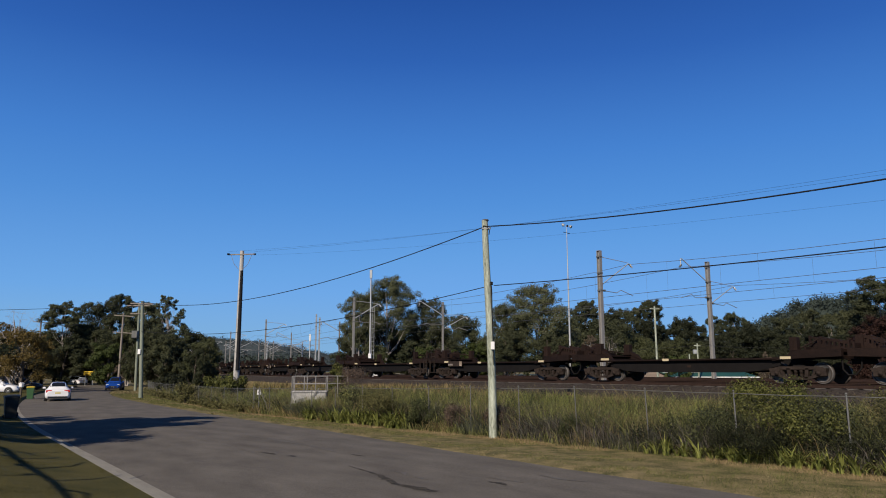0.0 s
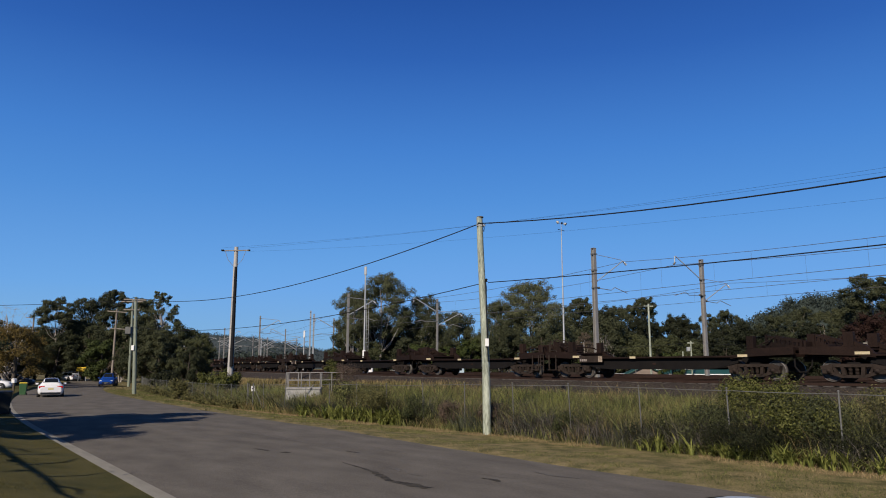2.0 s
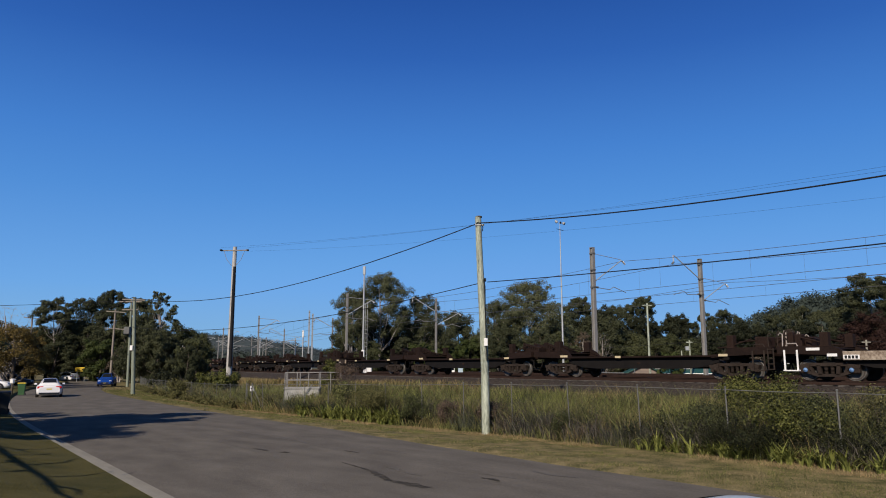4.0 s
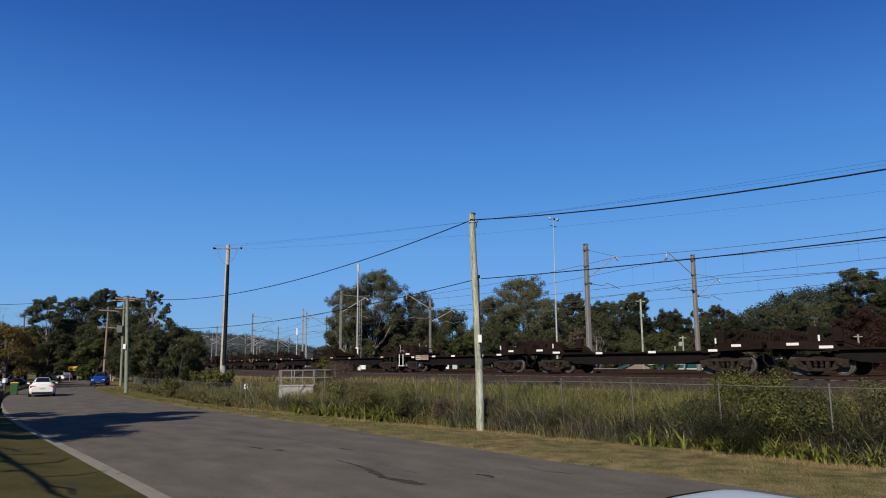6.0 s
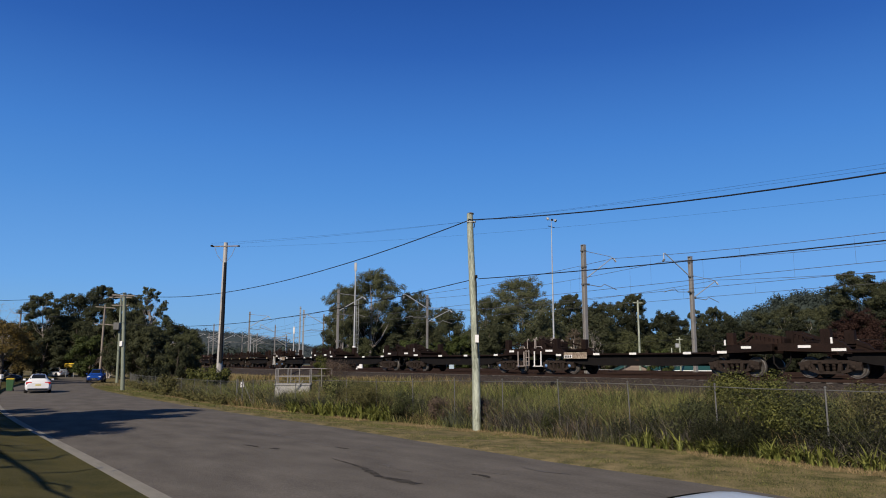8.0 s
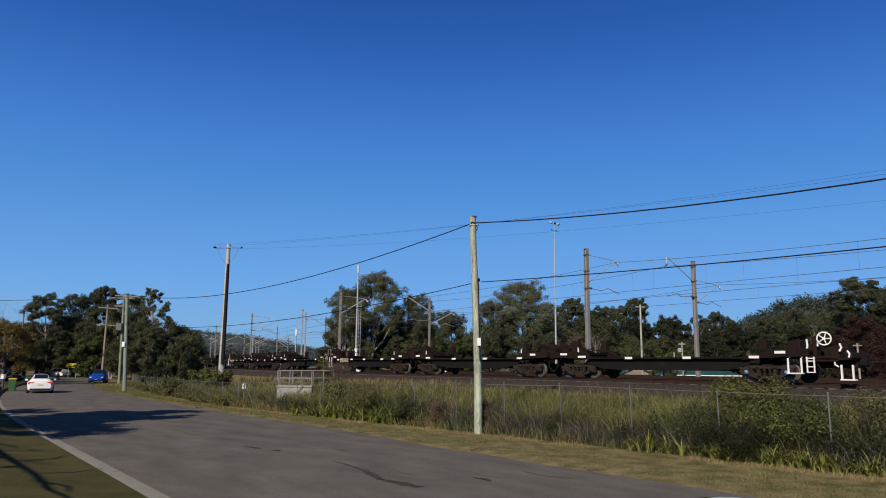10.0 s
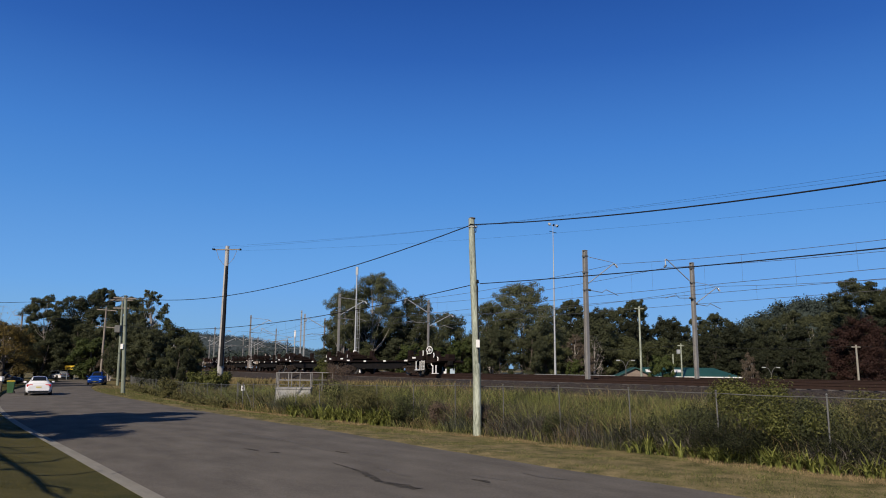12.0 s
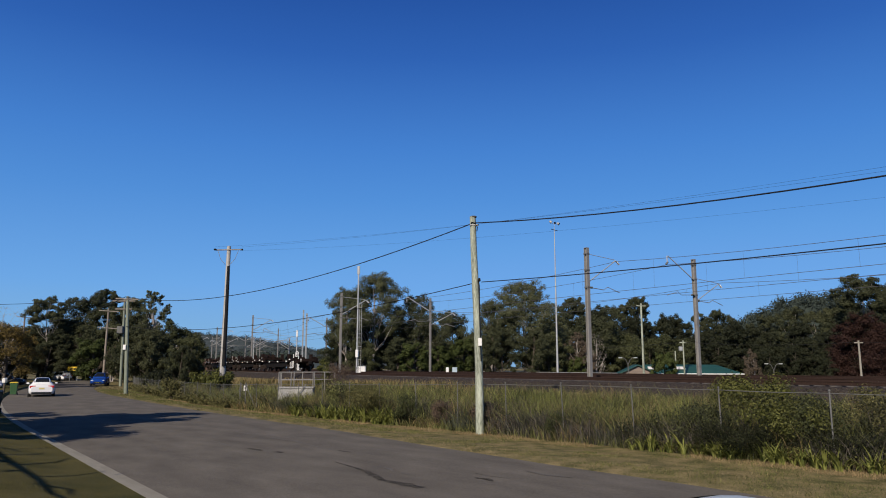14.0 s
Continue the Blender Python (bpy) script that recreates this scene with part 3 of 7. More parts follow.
def step_ladder(s, x0=6.98, x1=7.22, y=1.30, top=1.30):
    for x in (x0, x1):
        s.box(x - 0.025, x + 0.025, y - 0.02, y + 0.02, 0.42, top, 0.005)
    for z in (0.44, 0.66, 0.88, top - 0.06):
        s.box(x0 - 0.03, x1 + 0.03, y - 0.04, y + 0.03, z - 0.02, z + 0.02, 0.005)


def handrail_hoop(k):
    hoop, r = (([(6.3, 1.22, 1.36), (6.36, 1.22, 1.48), (6.74, 1.22, 1.48), (6.8, 1.22, 1.36)], 0.026),
               ([(6.95, 1.15, 1.36), (6.93, 1.15, 1.86), (7.02, 1.15, 1.93), (7.1, 1.15, 1.84)], 0.026),
               ([(7.05, 0.6, 1.3), (7.05, 0.6, 2.0), (7.12, 0.6, 2.04), (7.16, 0.6, 1.9)], 0.026))[k]
    return lambda s: s.tube(hoop, r, 6)


def brake_wheel_at(x, y, z, r, turn):
    def make(s):
        a = pose(x, y, z, 0, 0, turn)
        n = 18
        s.tube([a @ Vector((r * math.cos(2 * math.pi * k / n), 0, r * math.sin(2 * math.pi * k / n))) for k in range(n + 1)], 0.03, 6, cap=False)
        for k in range(5):
            w = 2 * math.pi * k / 5
            s.tube([a @ Vector((0, 0.03, 0)), a @ Vector((r * math.cos(w), 0, r * math.sin(w)))], 0.022, 5)
        s.tube([a @ Vector((0, -0.16, 0)), a @ Vector((0, 0.06, 0))], 0.06, 8)
    return make


def brake_stand(s):
    s.box(6.62, 6.86, 0.62, 0.92, 1.34, 1.96, 0.03)
    s.box(6.2, 6.5, 0.72, 1.06, 1.34, 1.86, 0.03)
    s.box(6.3, 6.8, -0.9, -0.35, 1.34, 1.80, 0.03)
    s.box(5.9, 6.12, 0.2, 0.9, 1.34, 1.66, 0.03)
    for y in (-1.13, 1.13):
        corner_post(s, 5.08, 5.40, y, 1.34, 1.90)
        s.tube([(5.0, y, 1.40), (4.55, y, 1.36)], 0.03, 6)
        s.tube([(5.40, y, 1.5), (6.2, y, 1.72)], 0.028, 6)
    s.tube([(5.5, -1.0, 1.6), (6.6, 0.6, 1.8)], 0.03, 6)
    s.tube([(5.5, 1.0, 1.6), (6.6, -0.6, 1.8)], 0.03, 6)


# the last wagon's long end: platform, steps, rails and hand brake
def tail_hoop(s):
    step_hoop(s, 6.08, 6.62, 1.32, 1.0)


def tail_ladder(s):
    step_ladder(s, 6.84, 7.12, 1.30, 1.05)


def tail_rail(k):
    rail, r = (([(6.1, 1.22, 1.02), (6.16, 1.22, 1.14), (6.56, 1.22, 1.14), (6.62, 1.22, 1.02)], 0.028),
               ([(6.82, 1.22, 1.32), (6.86, 1.22, 1.48), (6.84, 1.22, 1.74)], 0.04),
               ([(7.20, 1.1, 1.46), (7.22, 1.1, 1.70)], 0.035),
               ([(8.02, 1.1, 1.26), (8.10, 1.1, 1.40), (8.04, 1.1, 1.56)], 0.04),
               ([(8.26, 0.9, 1.0), (8.30, 0.9, 1.16), (8.22, 0.9, 1.28)], 0.04),
               ([(7.98, 1.15, 1.02), (7.84, 1.15, 0.94), (7.84, 1.15, 0.74), (7.98, 1.15, 0.66)], 0.035))[k]
    return lambda s: s.tube(rail, r, 6)


def end_steps(s):
    for x in (8.10, 8.52):
        s.box(x - 0.03, x + 0.03, 1.16, 1.24, 0.17, 0.74, 0.006)
    s.box(8.04, 8.58, 1.0, 1.26, 0.15, 0.20, 0.008)


def tail_frame(s):
    s.box(6.5, 8.35, -1.2, 1.2, 0.92, 1.02, 0.015)
    s.box(6.5, 8.3, -0.3, 0.3, 0.62, 0.92, 0.02)
    for y in (-1.15, 1.15):
        s.box(6.5, 8.0, y - 0.05, y + 0.05, 0.86, 1.08, 0.015)
        corner_post(s, 4.85, 5.17, y, 1.34, 1.76)
    s.box(6.05, 6.5, 0.7, 1.1, 1.2, 1.72, 0.03)
    s.box(6.95, 7.12, 0.7, 1.05, 1.02, 1.84, 0.02)
    s.box(7.36, 7.56, 0.6, 0.95, 1.02, 1.66, 0.02)
    s.box(7.55, 7.98, 0.4, 1.0, 1.02, 1.44, 0.04)
    s.box(8.1, 8.42, -0.4, 0.9, 0.98, 1.22, 0.04)
    s.box(7.3, 7.7, -0.9, -0.3, 1.02, 1.5, 0.03)
    s.tube([(5.2, 1.13, 1.42), (6.05, 1.0, 1.62)], 0.03, 6)
    s.tube([(7.1, 1.05, 0.8), (7.3, 1.05, 0.5), (7.7, 1.05, 0.45), (7.9, 1.05, 0.8)], 0.03, 6)


def number_board(s):
    s.box(2.92, 4.55, 1.316, 1.33, 0.80, 1.14, 0.006)


def stencil_board(s):
    s.box(3.94, 4.53, 1.33, 1.342, 0.83, 1.0, 0.004)


def stencil_bar(s):
    s.box(4.0, 4.09, 1.342, 1.348, 0.855, 0.975, 0)


def board_patch(s):
    s.box(2.95, 3.22, 1.33, 1.338, 0.82, 1.12, 0.003)


def bogie_frame(s):
    """Cast side frame, 1.83 m wheelbase, at y = 0; built in the plane of x and z."""
    w = 0.075
    s.prism([(-1.16, 0.60), (-0.80, 0.70), (0.80, 0.70), (1.16, 0.60), (1.10, 0.50), (0.76, 0.57), (-0.76, 0.57), (-1.10, 0.50)], -w, w)
    s.prism([(-0.98, 0.34), (-0.42, 0.16), (0.42, 0.16), (0.98, 0.34), (0.92, 0.44), (0.38, 0.27), (-0.38, 0.27), (-0.92, 0.44)], -w, w)
    for e in (-1, 1):
        s.prism([(e * 0.26, 0.22), (e * 0.40, 0.22), (e * 0.46, 0.62), (e * 0.32, 0.62)][::e], -w, w)
        s.prism([(e * 0.55, 0.30), (e * 0.66, 0.34), (e * 0.80, 0.60), (e * 0.68, 0.62)][::e], -w * 0.8, w * 0.8)
        x0, x1 = sorted((e * 1.16, e * 0.74))
        s.box(x0, x1, -0.10, 0.10, 0.30, 0.56, 0.03)
        s.prism([(e * 1.20, 0.62), (e * 0.72, 0.66), (e * 0.74, 0.50), (e * 1.16, 0.48)][::-e], -0.11, 0.11)
    for x in (-0.12, 0.12):
        for q in range(6):
            s.lathe([(0.25 + q * 0.052, 0.06), (0.268 + q * 0.052, 0.085), (0.29 + q * 0.052, 0.06)], 8, "z", True, pose(x, -0.01, 0))


def axle_cap(s):
    s.lathe([(0.08, 0.09), (0.13, 0.09), (0.155, 0.07), (0.16, 0.03), (0.175, 0.028)], 12, "y", True)


def wheelset_mesh(s):
    s.lathe([(-1.02, 0.07), (1.02, 0.07)], 10, "y")
    for e in (-1, 1):
        prof = [(0.66, 0.12), (0.685, 0.13), (0.70, 0.30), (0.685, 0.33), (0.685, 0.445), (0.715, 0.445), (0.725, 0.422), (0.80, 0.416), (0.815, 0.40), (0.815, 0.34), (0.765, 0.31), (0.755, 0.14), (0.80, 0.12), (0.83, 0.10)]
        s.lathe([(e * a, r) for a, r in prof], 28, "y")


def wheelset():
    """Axle and two wheels; the tread and the edge of the rim are worn bright."""
    if "wheelset" not in MESHES:
        s = Shape()
        wheelset_mesh(s)
        dull = len(s.f)
        for e in (-1, 1):
            s.lathe([(e * a, r) for a, r in ((0.725, 0.4235), (0.735, 0.4245), (0.812, 0.4195), (0.819, 0.410), (0.8195, 0.398), (0.81, 0.395))], 28, "y")
        me = s.mesh("wheelset", M["wheel"])
        me.materials.append(M["tread"])
        me.polygons.foreach_set("material_index", [0 if i < dull else 1 for i in range(len(s.f))])
        MESHES["wheelset"] = me
    return MESHES["wheelset"]


def bolster(s):
    s.box(-0.25, 0.25, -1.0, 1.0, 0.52, 0.76, 0.04)
    s.lathe([(0.76, 0.3), (0.92, 0.3)], 14, "z")
    s.box(-0.9, -0.8, -0.8, 0.8, 0.36, 0.46, 0.02)
    s.box(0.8, 0.9, -0.8, 0.8, 0.36, 0.46, 0.02)


def both_sides(name, key, mat, make, wagon, label, at):
    """The same fitting on both sides of one end."""
    part(name, cached(key, mat, make), None, wagon, label, at)

    def mirrored(s):
        make(s)
        s.v = [(x, -y, z) for x, y, z in s.v]
        s.f = [f[::-1] for f in s.f]

    part(name, cached(key + "_off", mat, mirrored), None, wagon, label, at)


def near_side(name, key, mat, make, wagon, label, at):
    """A fitting on the street side of the rear end."""
    def mirrored(s):
        make(s)
        s.v = [(x, -y, z) for x, y, z in s.v]
        s.f = [f[::-1] for f in s.f]

    return part(name, cached(key, mat, mirrored), None, wagon, label, at)


def flip(e):
    return None if e > 0 else Matrix.Rotation(math.pi, 4, "Z")


WHEELSETS = []


def platform(front, rear, trim):
    """One platform. front, rear: what is at each end (drawbar, coupler or tail). trim: old or new."""
    w = thing("flat_wagon", {"old": "rusty brown empty container flat wagon with dull cream reflectors", "new": "rusty brown empty container flat wagon with white reflectors"}[trim]
             , "rail wagon", "wagons of the freight train")
    part("underframe", cached("underframe", "dark_steel", side_sills), None, w)
    part("deck", cached("deck", "rust", deck_plate), None, w)
    part("brake_gear", cached("brake_gear", "rust", brake_gear), None, w)
    paint = "white_paint" if trim == "new" else "cream_paint"
    for e, kind in ((1, front), (-1, rear)):
        at = flip(e)
        if kind == "tail":
            at = at @ pose(0.24, 0, 0)
            near_side("end_platform", "tail_frame", "rust", tail_frame, w, "", at)
            near_side("hand_brake_wheel", "tail_wheel", "white_paint", brake_wheel_at(7.46, 1.08, 1.76, 0.25, -20), w, "white spoked hand brake wheel", at)
            near_side("step_hoop", "tail_hoop", "white_paint", tail_hoop, w, "white step hoop", at)
            near_side("ladder", "tail_ladder", "white_paint", tail_ladder, w, "white step ladder", at)
            near_side("end_steps", "tail_steps", "white_paint", end_steps, w, "white end steps", at)
            for k in range(6):
                near_side("handrail", "tail_rail_%d" % k, "white_paint", tail_rail(k), w, "worn white handrail", at)
            part("coupler", cached("tail_coupler", "dark_steel", lambda q: coupler(q, 1.2)), None, w, "", at)
        elif kind == "coupler":
            bright = trim == "new" and e > 0
            both_sides("step_hoop", "hoop_%d_%s" % (bright, trim), "white_paint" if bright else "grey_plate" if trim == "new" else "bogie", step_hoop, w, "white step hoop" if bright else "", at)
            if e < 0:
                both_sides("ladder", "ladder_" + trim, "grey_plate" if trim == "new" else "bogie", step_ladder, w, "", at)
            for k in range(3):
                both_sides("handrail", "rail_%d_" % k + trim, "grey_plate" if trim == "new" else "bogie", handrail_hoop(k), w, "", at)
            part("hand_brake_wheel", cached("brake_wheel", "bogie", brake_wheel_at(6.9, 0.6, 1.86, 0.22, 20)), None, w, "", at)
            part("coupler", cached("coupler", "dark_steel", coupler), None, w, "", at)
            part("end_frame", cached("brake_stand", "rust", brake_stand), None, w, "", at)
        else:
            part("end_frame", cached("end_front", "rust", end_front) if e > 0 else cached("end_rear", "rust", end_rear), None, w, "", at)
            if e > 0:
                part("drawbar", cached("drawbar", "dark_steel", drawbar), None, w)
        if kind == "coupler" and e > 0:
            if trim == "new":
                board = part("number_board", cached("number_board", "board_cream", number_board), None, w, "rust-stained cream stencil board")
                panel = part("number_panel", cached("stencil_board", "white_paint", stencil_board), None, w, "white number panel")
                ink = "wire"
            else:
                panel = board = part("number_board", cached("number_board_old", "bogie", number_board), None, w, "rusted dark stencil board")
                part("patch", cached("board_patch", "board_cream", board_patch), None, board, "cream patch on the stencil board")
                ink = "grey_plate"
            for k in range(4):
                part("number_bar", cached("stencil_bar_" + ink, ink, stencil_bar), None, panel, "", pose(0.13 * k, 0, 0))
        b = new("bogie", cached("bolster", "dark_steel", bolster))
        b.parent = w
        b.matrix_basis = pose(e * 5.235, 0, 0)
        for y in (-1.0, 1.0):
            f = part("side_frame", cached("side_frame", "bogie", bogie_frame), None, b, "", pose(0, y, 0, 0, 0, 0 if y > 0 else 180))
            blue = trim == "new" and kind != "drawbar"
            for x in (-0.875, 0.875):
                part("axle_cap", cached("cap_blue" if blue else "cap", "blue_cap" if blue else "bogie", axle_cap), None, b, "", pose(x, y, 0.42, 0, 0, 0 if y > 0 else 180))
        for x in (-0.875, 0.875):
            k = part("wheelset", wheelset(), None, b, "", pose(x, 0, 0.42))
            WHEELSETS.append((k, x))
    return w


def reflector(w, x, z, size, mat):
    part("reflector", cached("reflector_%s_%d" % (mat, size * 100), mat, lambda q: q.box(-size / 2, size / 2, 0, 0.012, -0.055, 0.055, 0.004)), None, w, "", pose(x, 1.313, z))


PLATFORM = 14.5
TRAIN = []


def build_train():
    tail = -146.5
    n = 21
    for i in range(n):
        mid = tail + PLATFORM * (i + 0.5)
        trim = "new" if i < 6 else "old"
        front = "coupler" if i % 3 == 2 else "drawbar"
        rear = "tail" if i == 0 else ("coupler" if i % 3 == 0 else "drawbar")
        w = platform(front, rear, trim)
        mat = "white_paint" if i < 6 else "cream_paint"
        if i < 6:
            rows = ((5.67, 1.24, 0.53), (4.95, 1.0, 0.38), (2.28, 1.03, 0.42), (-0.04, 1.03, 0.42), (-3.1, 1.03, 0.42)) if front == "coupler" else ((6.05, 1.24, 0.50), (4.75, 1.10, 0.54), (1.7, 1.03, 0.44))
            rows += ((-5.73, 1.24, 0.43), (-4.23, 1.05, 0.38), (-1.16, 1.03, 0.38)) if rear == "coupler" else ((-6.0, 1.24, 0.46), (-4.86, 1.05, 0.46))
            if rear != "coupler" and front != "coupler":
                rows += ((-1.6, 1.03, 0.44),)
            marks = [x for x, end in ((5.0, front), (-5.02, rear)) if end == "drawbar"]
        else:
            rows, marks = ((4.75, 1.10, 0.54), (1.0, 1.03, 0.36), (-4.9, 1.05, 0.46)), []
        for x, z, size in rows:
            reflector(w, x, z, size, mat)
        for x in marks:
            part("corner_mark", cached("corner_mark", "white_paint", lambda q: q.box(-0.04, 0.04, 0, 0.012, -0.12, 0.12, 0.004)), None, w, "", pose(x, 1.30, 1.46))
        TRAIN.append((w, mid))


build_train()


# ---- poles, masts and wires ----
def wooden_pole(base, top, r0, r1, label, mat, bend=0.0):
    p = thing("power_pole", label, "pole", "power poles")
    b, t = Vector(base), Vector(top)
    s = Shape()
    n = 14
    path, rad = [], []
    for i in range(n + 1):
        k = i / n
        q = b.lerp(t, k)
        q.x += bend * math.sin(k * 5.0) + 0.01 * noise.noise((k * 9, b.x, 1))
        path.append(q)
        rad.append((r0 + (r1 - r0) * k) * (1 + 0.04 * noise.noise((k * 14, b.y, 5))))
    path.insert(0, b - Vector((0, 0, 0.6)))
    rad.insert(0, r0)
    s.tube(path, rad, 14)
    part("pole_shaft", s, mat, p)
    return p


def sag_wire(a, b, sag, r, name, label, mat="wire", n=28):
    a, b = Vector(a), Vector(b)
    s = Shape()
    s.tube([a.lerp(b, i / n) - Vector((0, 0, 4 * sag * (i / n) * (1 - i / n))) for i in range(n + 1)], r, 5, cap=False)
    ob = part(name, s, mat)
    return tagged(ob, label, "cable", "overhead cables")


POLE_TOP = Vector((1.70, 28.3, 8.30))
pole_a = wooden_pole((1.91, 28.3, 0.0), POLE_TOP, 0.165, 0.12, "pale grey-green weathered timber pole beside the fence", "wood_pole", 0.03)
s = Shape()
s.box(-0.07, 0.07, -0.07, 0.07, -0.15, 0.15, 0.01, pose(1.92, 28.13, 3.33))
part("junction_box", s, "white_paint", pole_a, "small white junction box")
s = Shape()
s.tube([(1.88, 28.17, 5.7), (1.91, 28.17, 5.5), (1.91, 28.15, 4.6), (1.94, 28.15, 3.5)], 0.022, 6)
s.tube([(1.94, 28.14, 3.2), (1.96, 28.14, 2.6)], 0.022, 6)
part("conduit", s, "wire", pole_a)
s = Shape()
s.tube([(1.55, 28.2, 7.95), (1.9, 28.2, 7.95)], 0.04, 6)
part("bracket", s, "galv", pole_a)
part("insulator", Shape().lathe([(0, 0.03), (0.03, 0.06), (0.07, 0.04), (0.1, 0.06), (0.14, 0.02)], 10, "z", True, pose(1.91, 28.16, 5.68)), "dark_steel", pole_a)
part("cap", Shape().lathe([(-0.03, 0.128), (0.02, 0.13), (0.035, 0.09)], 14, "z", True, pose(1.70, 28.3, 8.30)), "bark_dark", pole_a, "dark weathered pole cap")
part("cable_wrap", Shape().tube([(1.57, 28.2, 7.95), (1.62, 28.15, 8.05), (1.75, 28.15, 8.02), (1.85, 28.17, 7.85), (1.83, 28.2, 7.7)], 0.02, 6), "wire", pole_a)

# tall pole on the railway side
tall = wooden_pole((-16.9, 60.0, 0.9), (-16.88, 60.0, 12.3), 0.25, 0.16, "tall weathered timber pole with a short cross-arm", "grey_pole")
s = Shape()
s.box(-1.15, 1.15, -0.045, 0.045, -0.045, 0.045, 0.01, pose(-16.88, 59.84, 11.97, 0, 0, -8))
part("cross_arm", s, "wood_pole_brown", tall)
for e in (-1, 1):
    s = Shape()
    s.lathe([(0.0, 0.05), (0.05, 0.09), (0.1, 0.06), (0.15, 0.09), (0.22, 0.05)], 10, "x", True, pose(-16.88 + e * 1.1 - 0.1, 59.82, 11.99))
    part("insulator", s, "dark_steel", tall)
    s = Shape()
    s.tube([(-16.88 + e * 0.85, 59.82, 11.9), (-16.88 + e * 0.6, 59.8, 11.2), (-16.88 + e * 0.18, 59.8, 10.7)], 0.02, 6)
    part("stay", s, "mast", tall)
s = Shape()
s.tube([(-16.79, 59.80, 10.6), (-16.76, 59.74, 2.4)], [0.11, 0.16], 8)
part("cable_guard", s, "wire", tall, "black cable riser")

# street pole further along, with its transformer pole behind
lp = wooden_pole((-26.23, 64.0, -0.2), (-26.66, 64.0, 8.45), 0.175, 0.125, "green-grey timber street pole in mown grass", "green_pole")
for z, w in ((8.2, 1.0),):
    part("cross_arm", Shape().box(-w, w, -0.05, 0.05, -0.05, 0.05, 0.01, pose(-26.64, 63.86, z, 0, 2)), "wood_pole_brown", lp)
part("meter_box", Shape().box(-0.12, 0.12, -0.06, 0.06, -0.22, 0.22, 0.01, pose(-26.55, 63.8, 4.0)), "white_paint", lp, "small white box")
lp2 = wooden_pole((-38.04, 91.0, -0.3), (-38.24, 91.0, 10.7), 0.17, 0.13, "timber street pole carrying a grey transformer", "green_pole")
for z, w in ((10.4, 1.4), (9.4, 1.0)):
    s = Shape()
    s.box(-w, w, -0.06, 0.06, -0.07, 0.07, 0.01, pose(-38.25, 90.8, z))
    part("cross_arm", s, "wood_pole_brown", lp2)
s = Shape()
s.box(-0.4, 0.3, -0.35, 0.35, -0.45, 0.45, 0.05, pose(-38.25, 90.55, 6.8))
part("transformer", s, "old_galv", lp2, "grey transformer box")
for x, y, h, arms in ((-45.95, 104.0, 10.5, (10.1, 7.7)), (-67.1, 121.0, 10.8, (10.3,))):
    q = wooden_pole((x, y, -0.3), (x + 0.05, y, h), 0.17, 0.12, "distant timber power pole with cross-arms", "wood_pole_brown")
    for z in arms:
        s = Shape()
        s.box(-1.4, 1.4, -0.05, 0.05, -0.06, 0.06, 0.01, pose(x + 0.2, y - 0.2, z, 0, 4))
        part("cross_arm", s, "wood_pole_brown", q)

# cables
nextp = Vector((27.5, -8.0, 8.3))
sag_wire(POLE_TOP - Vector((0, 0, 0.25)), nextp, 1.55, 0.022, "service_cable", "thick black bundled service cable")
sag_wire(POLE_TOP - Vector((0, 0, 0.25)), (-26.8, 63.9, 8.4), 1.38, 0.022, "service_cable", "thick black bundled service cable")
sag_wire((2.0, 28.2, 5.67), (27.5, -8.0, 5.67), 0.53, 0.017, "phone_cable", "black phone cable strung between poles")
sag_wire((1.9, 28.2, 5.67), (-26.6, 63.9, 5.82), 0.93, 0.017, "phone_cable", "black phone cable strung between poles")
sag_wire((-26.8, 63.9, 8.4), (-66.3, 121, 10.3), 1.2, 0.03, "street_wire", "thin dark street wire")
sag_wire((-26.8, 63.9, 8.2), (-70, 60, 8.8), 1.0, 0.02, "street_wire", "thin dark street wire")
sag_wire((-15.78, 59.8, 12.2), (48, 8, 12.6), 1.3, 0.005, "high_wire", "thin grey high wire")
sag_wire((-17.98, 59.8, 12.2), (48, 8, 12.0), 1.3, 0.005, "high_wire", "thin grey high wire")
sag_wire((-15.78, 59.8, 11.9), (48, 8, 10.4), 1.3, 0.004, "high_wire", "thin grey high wire")


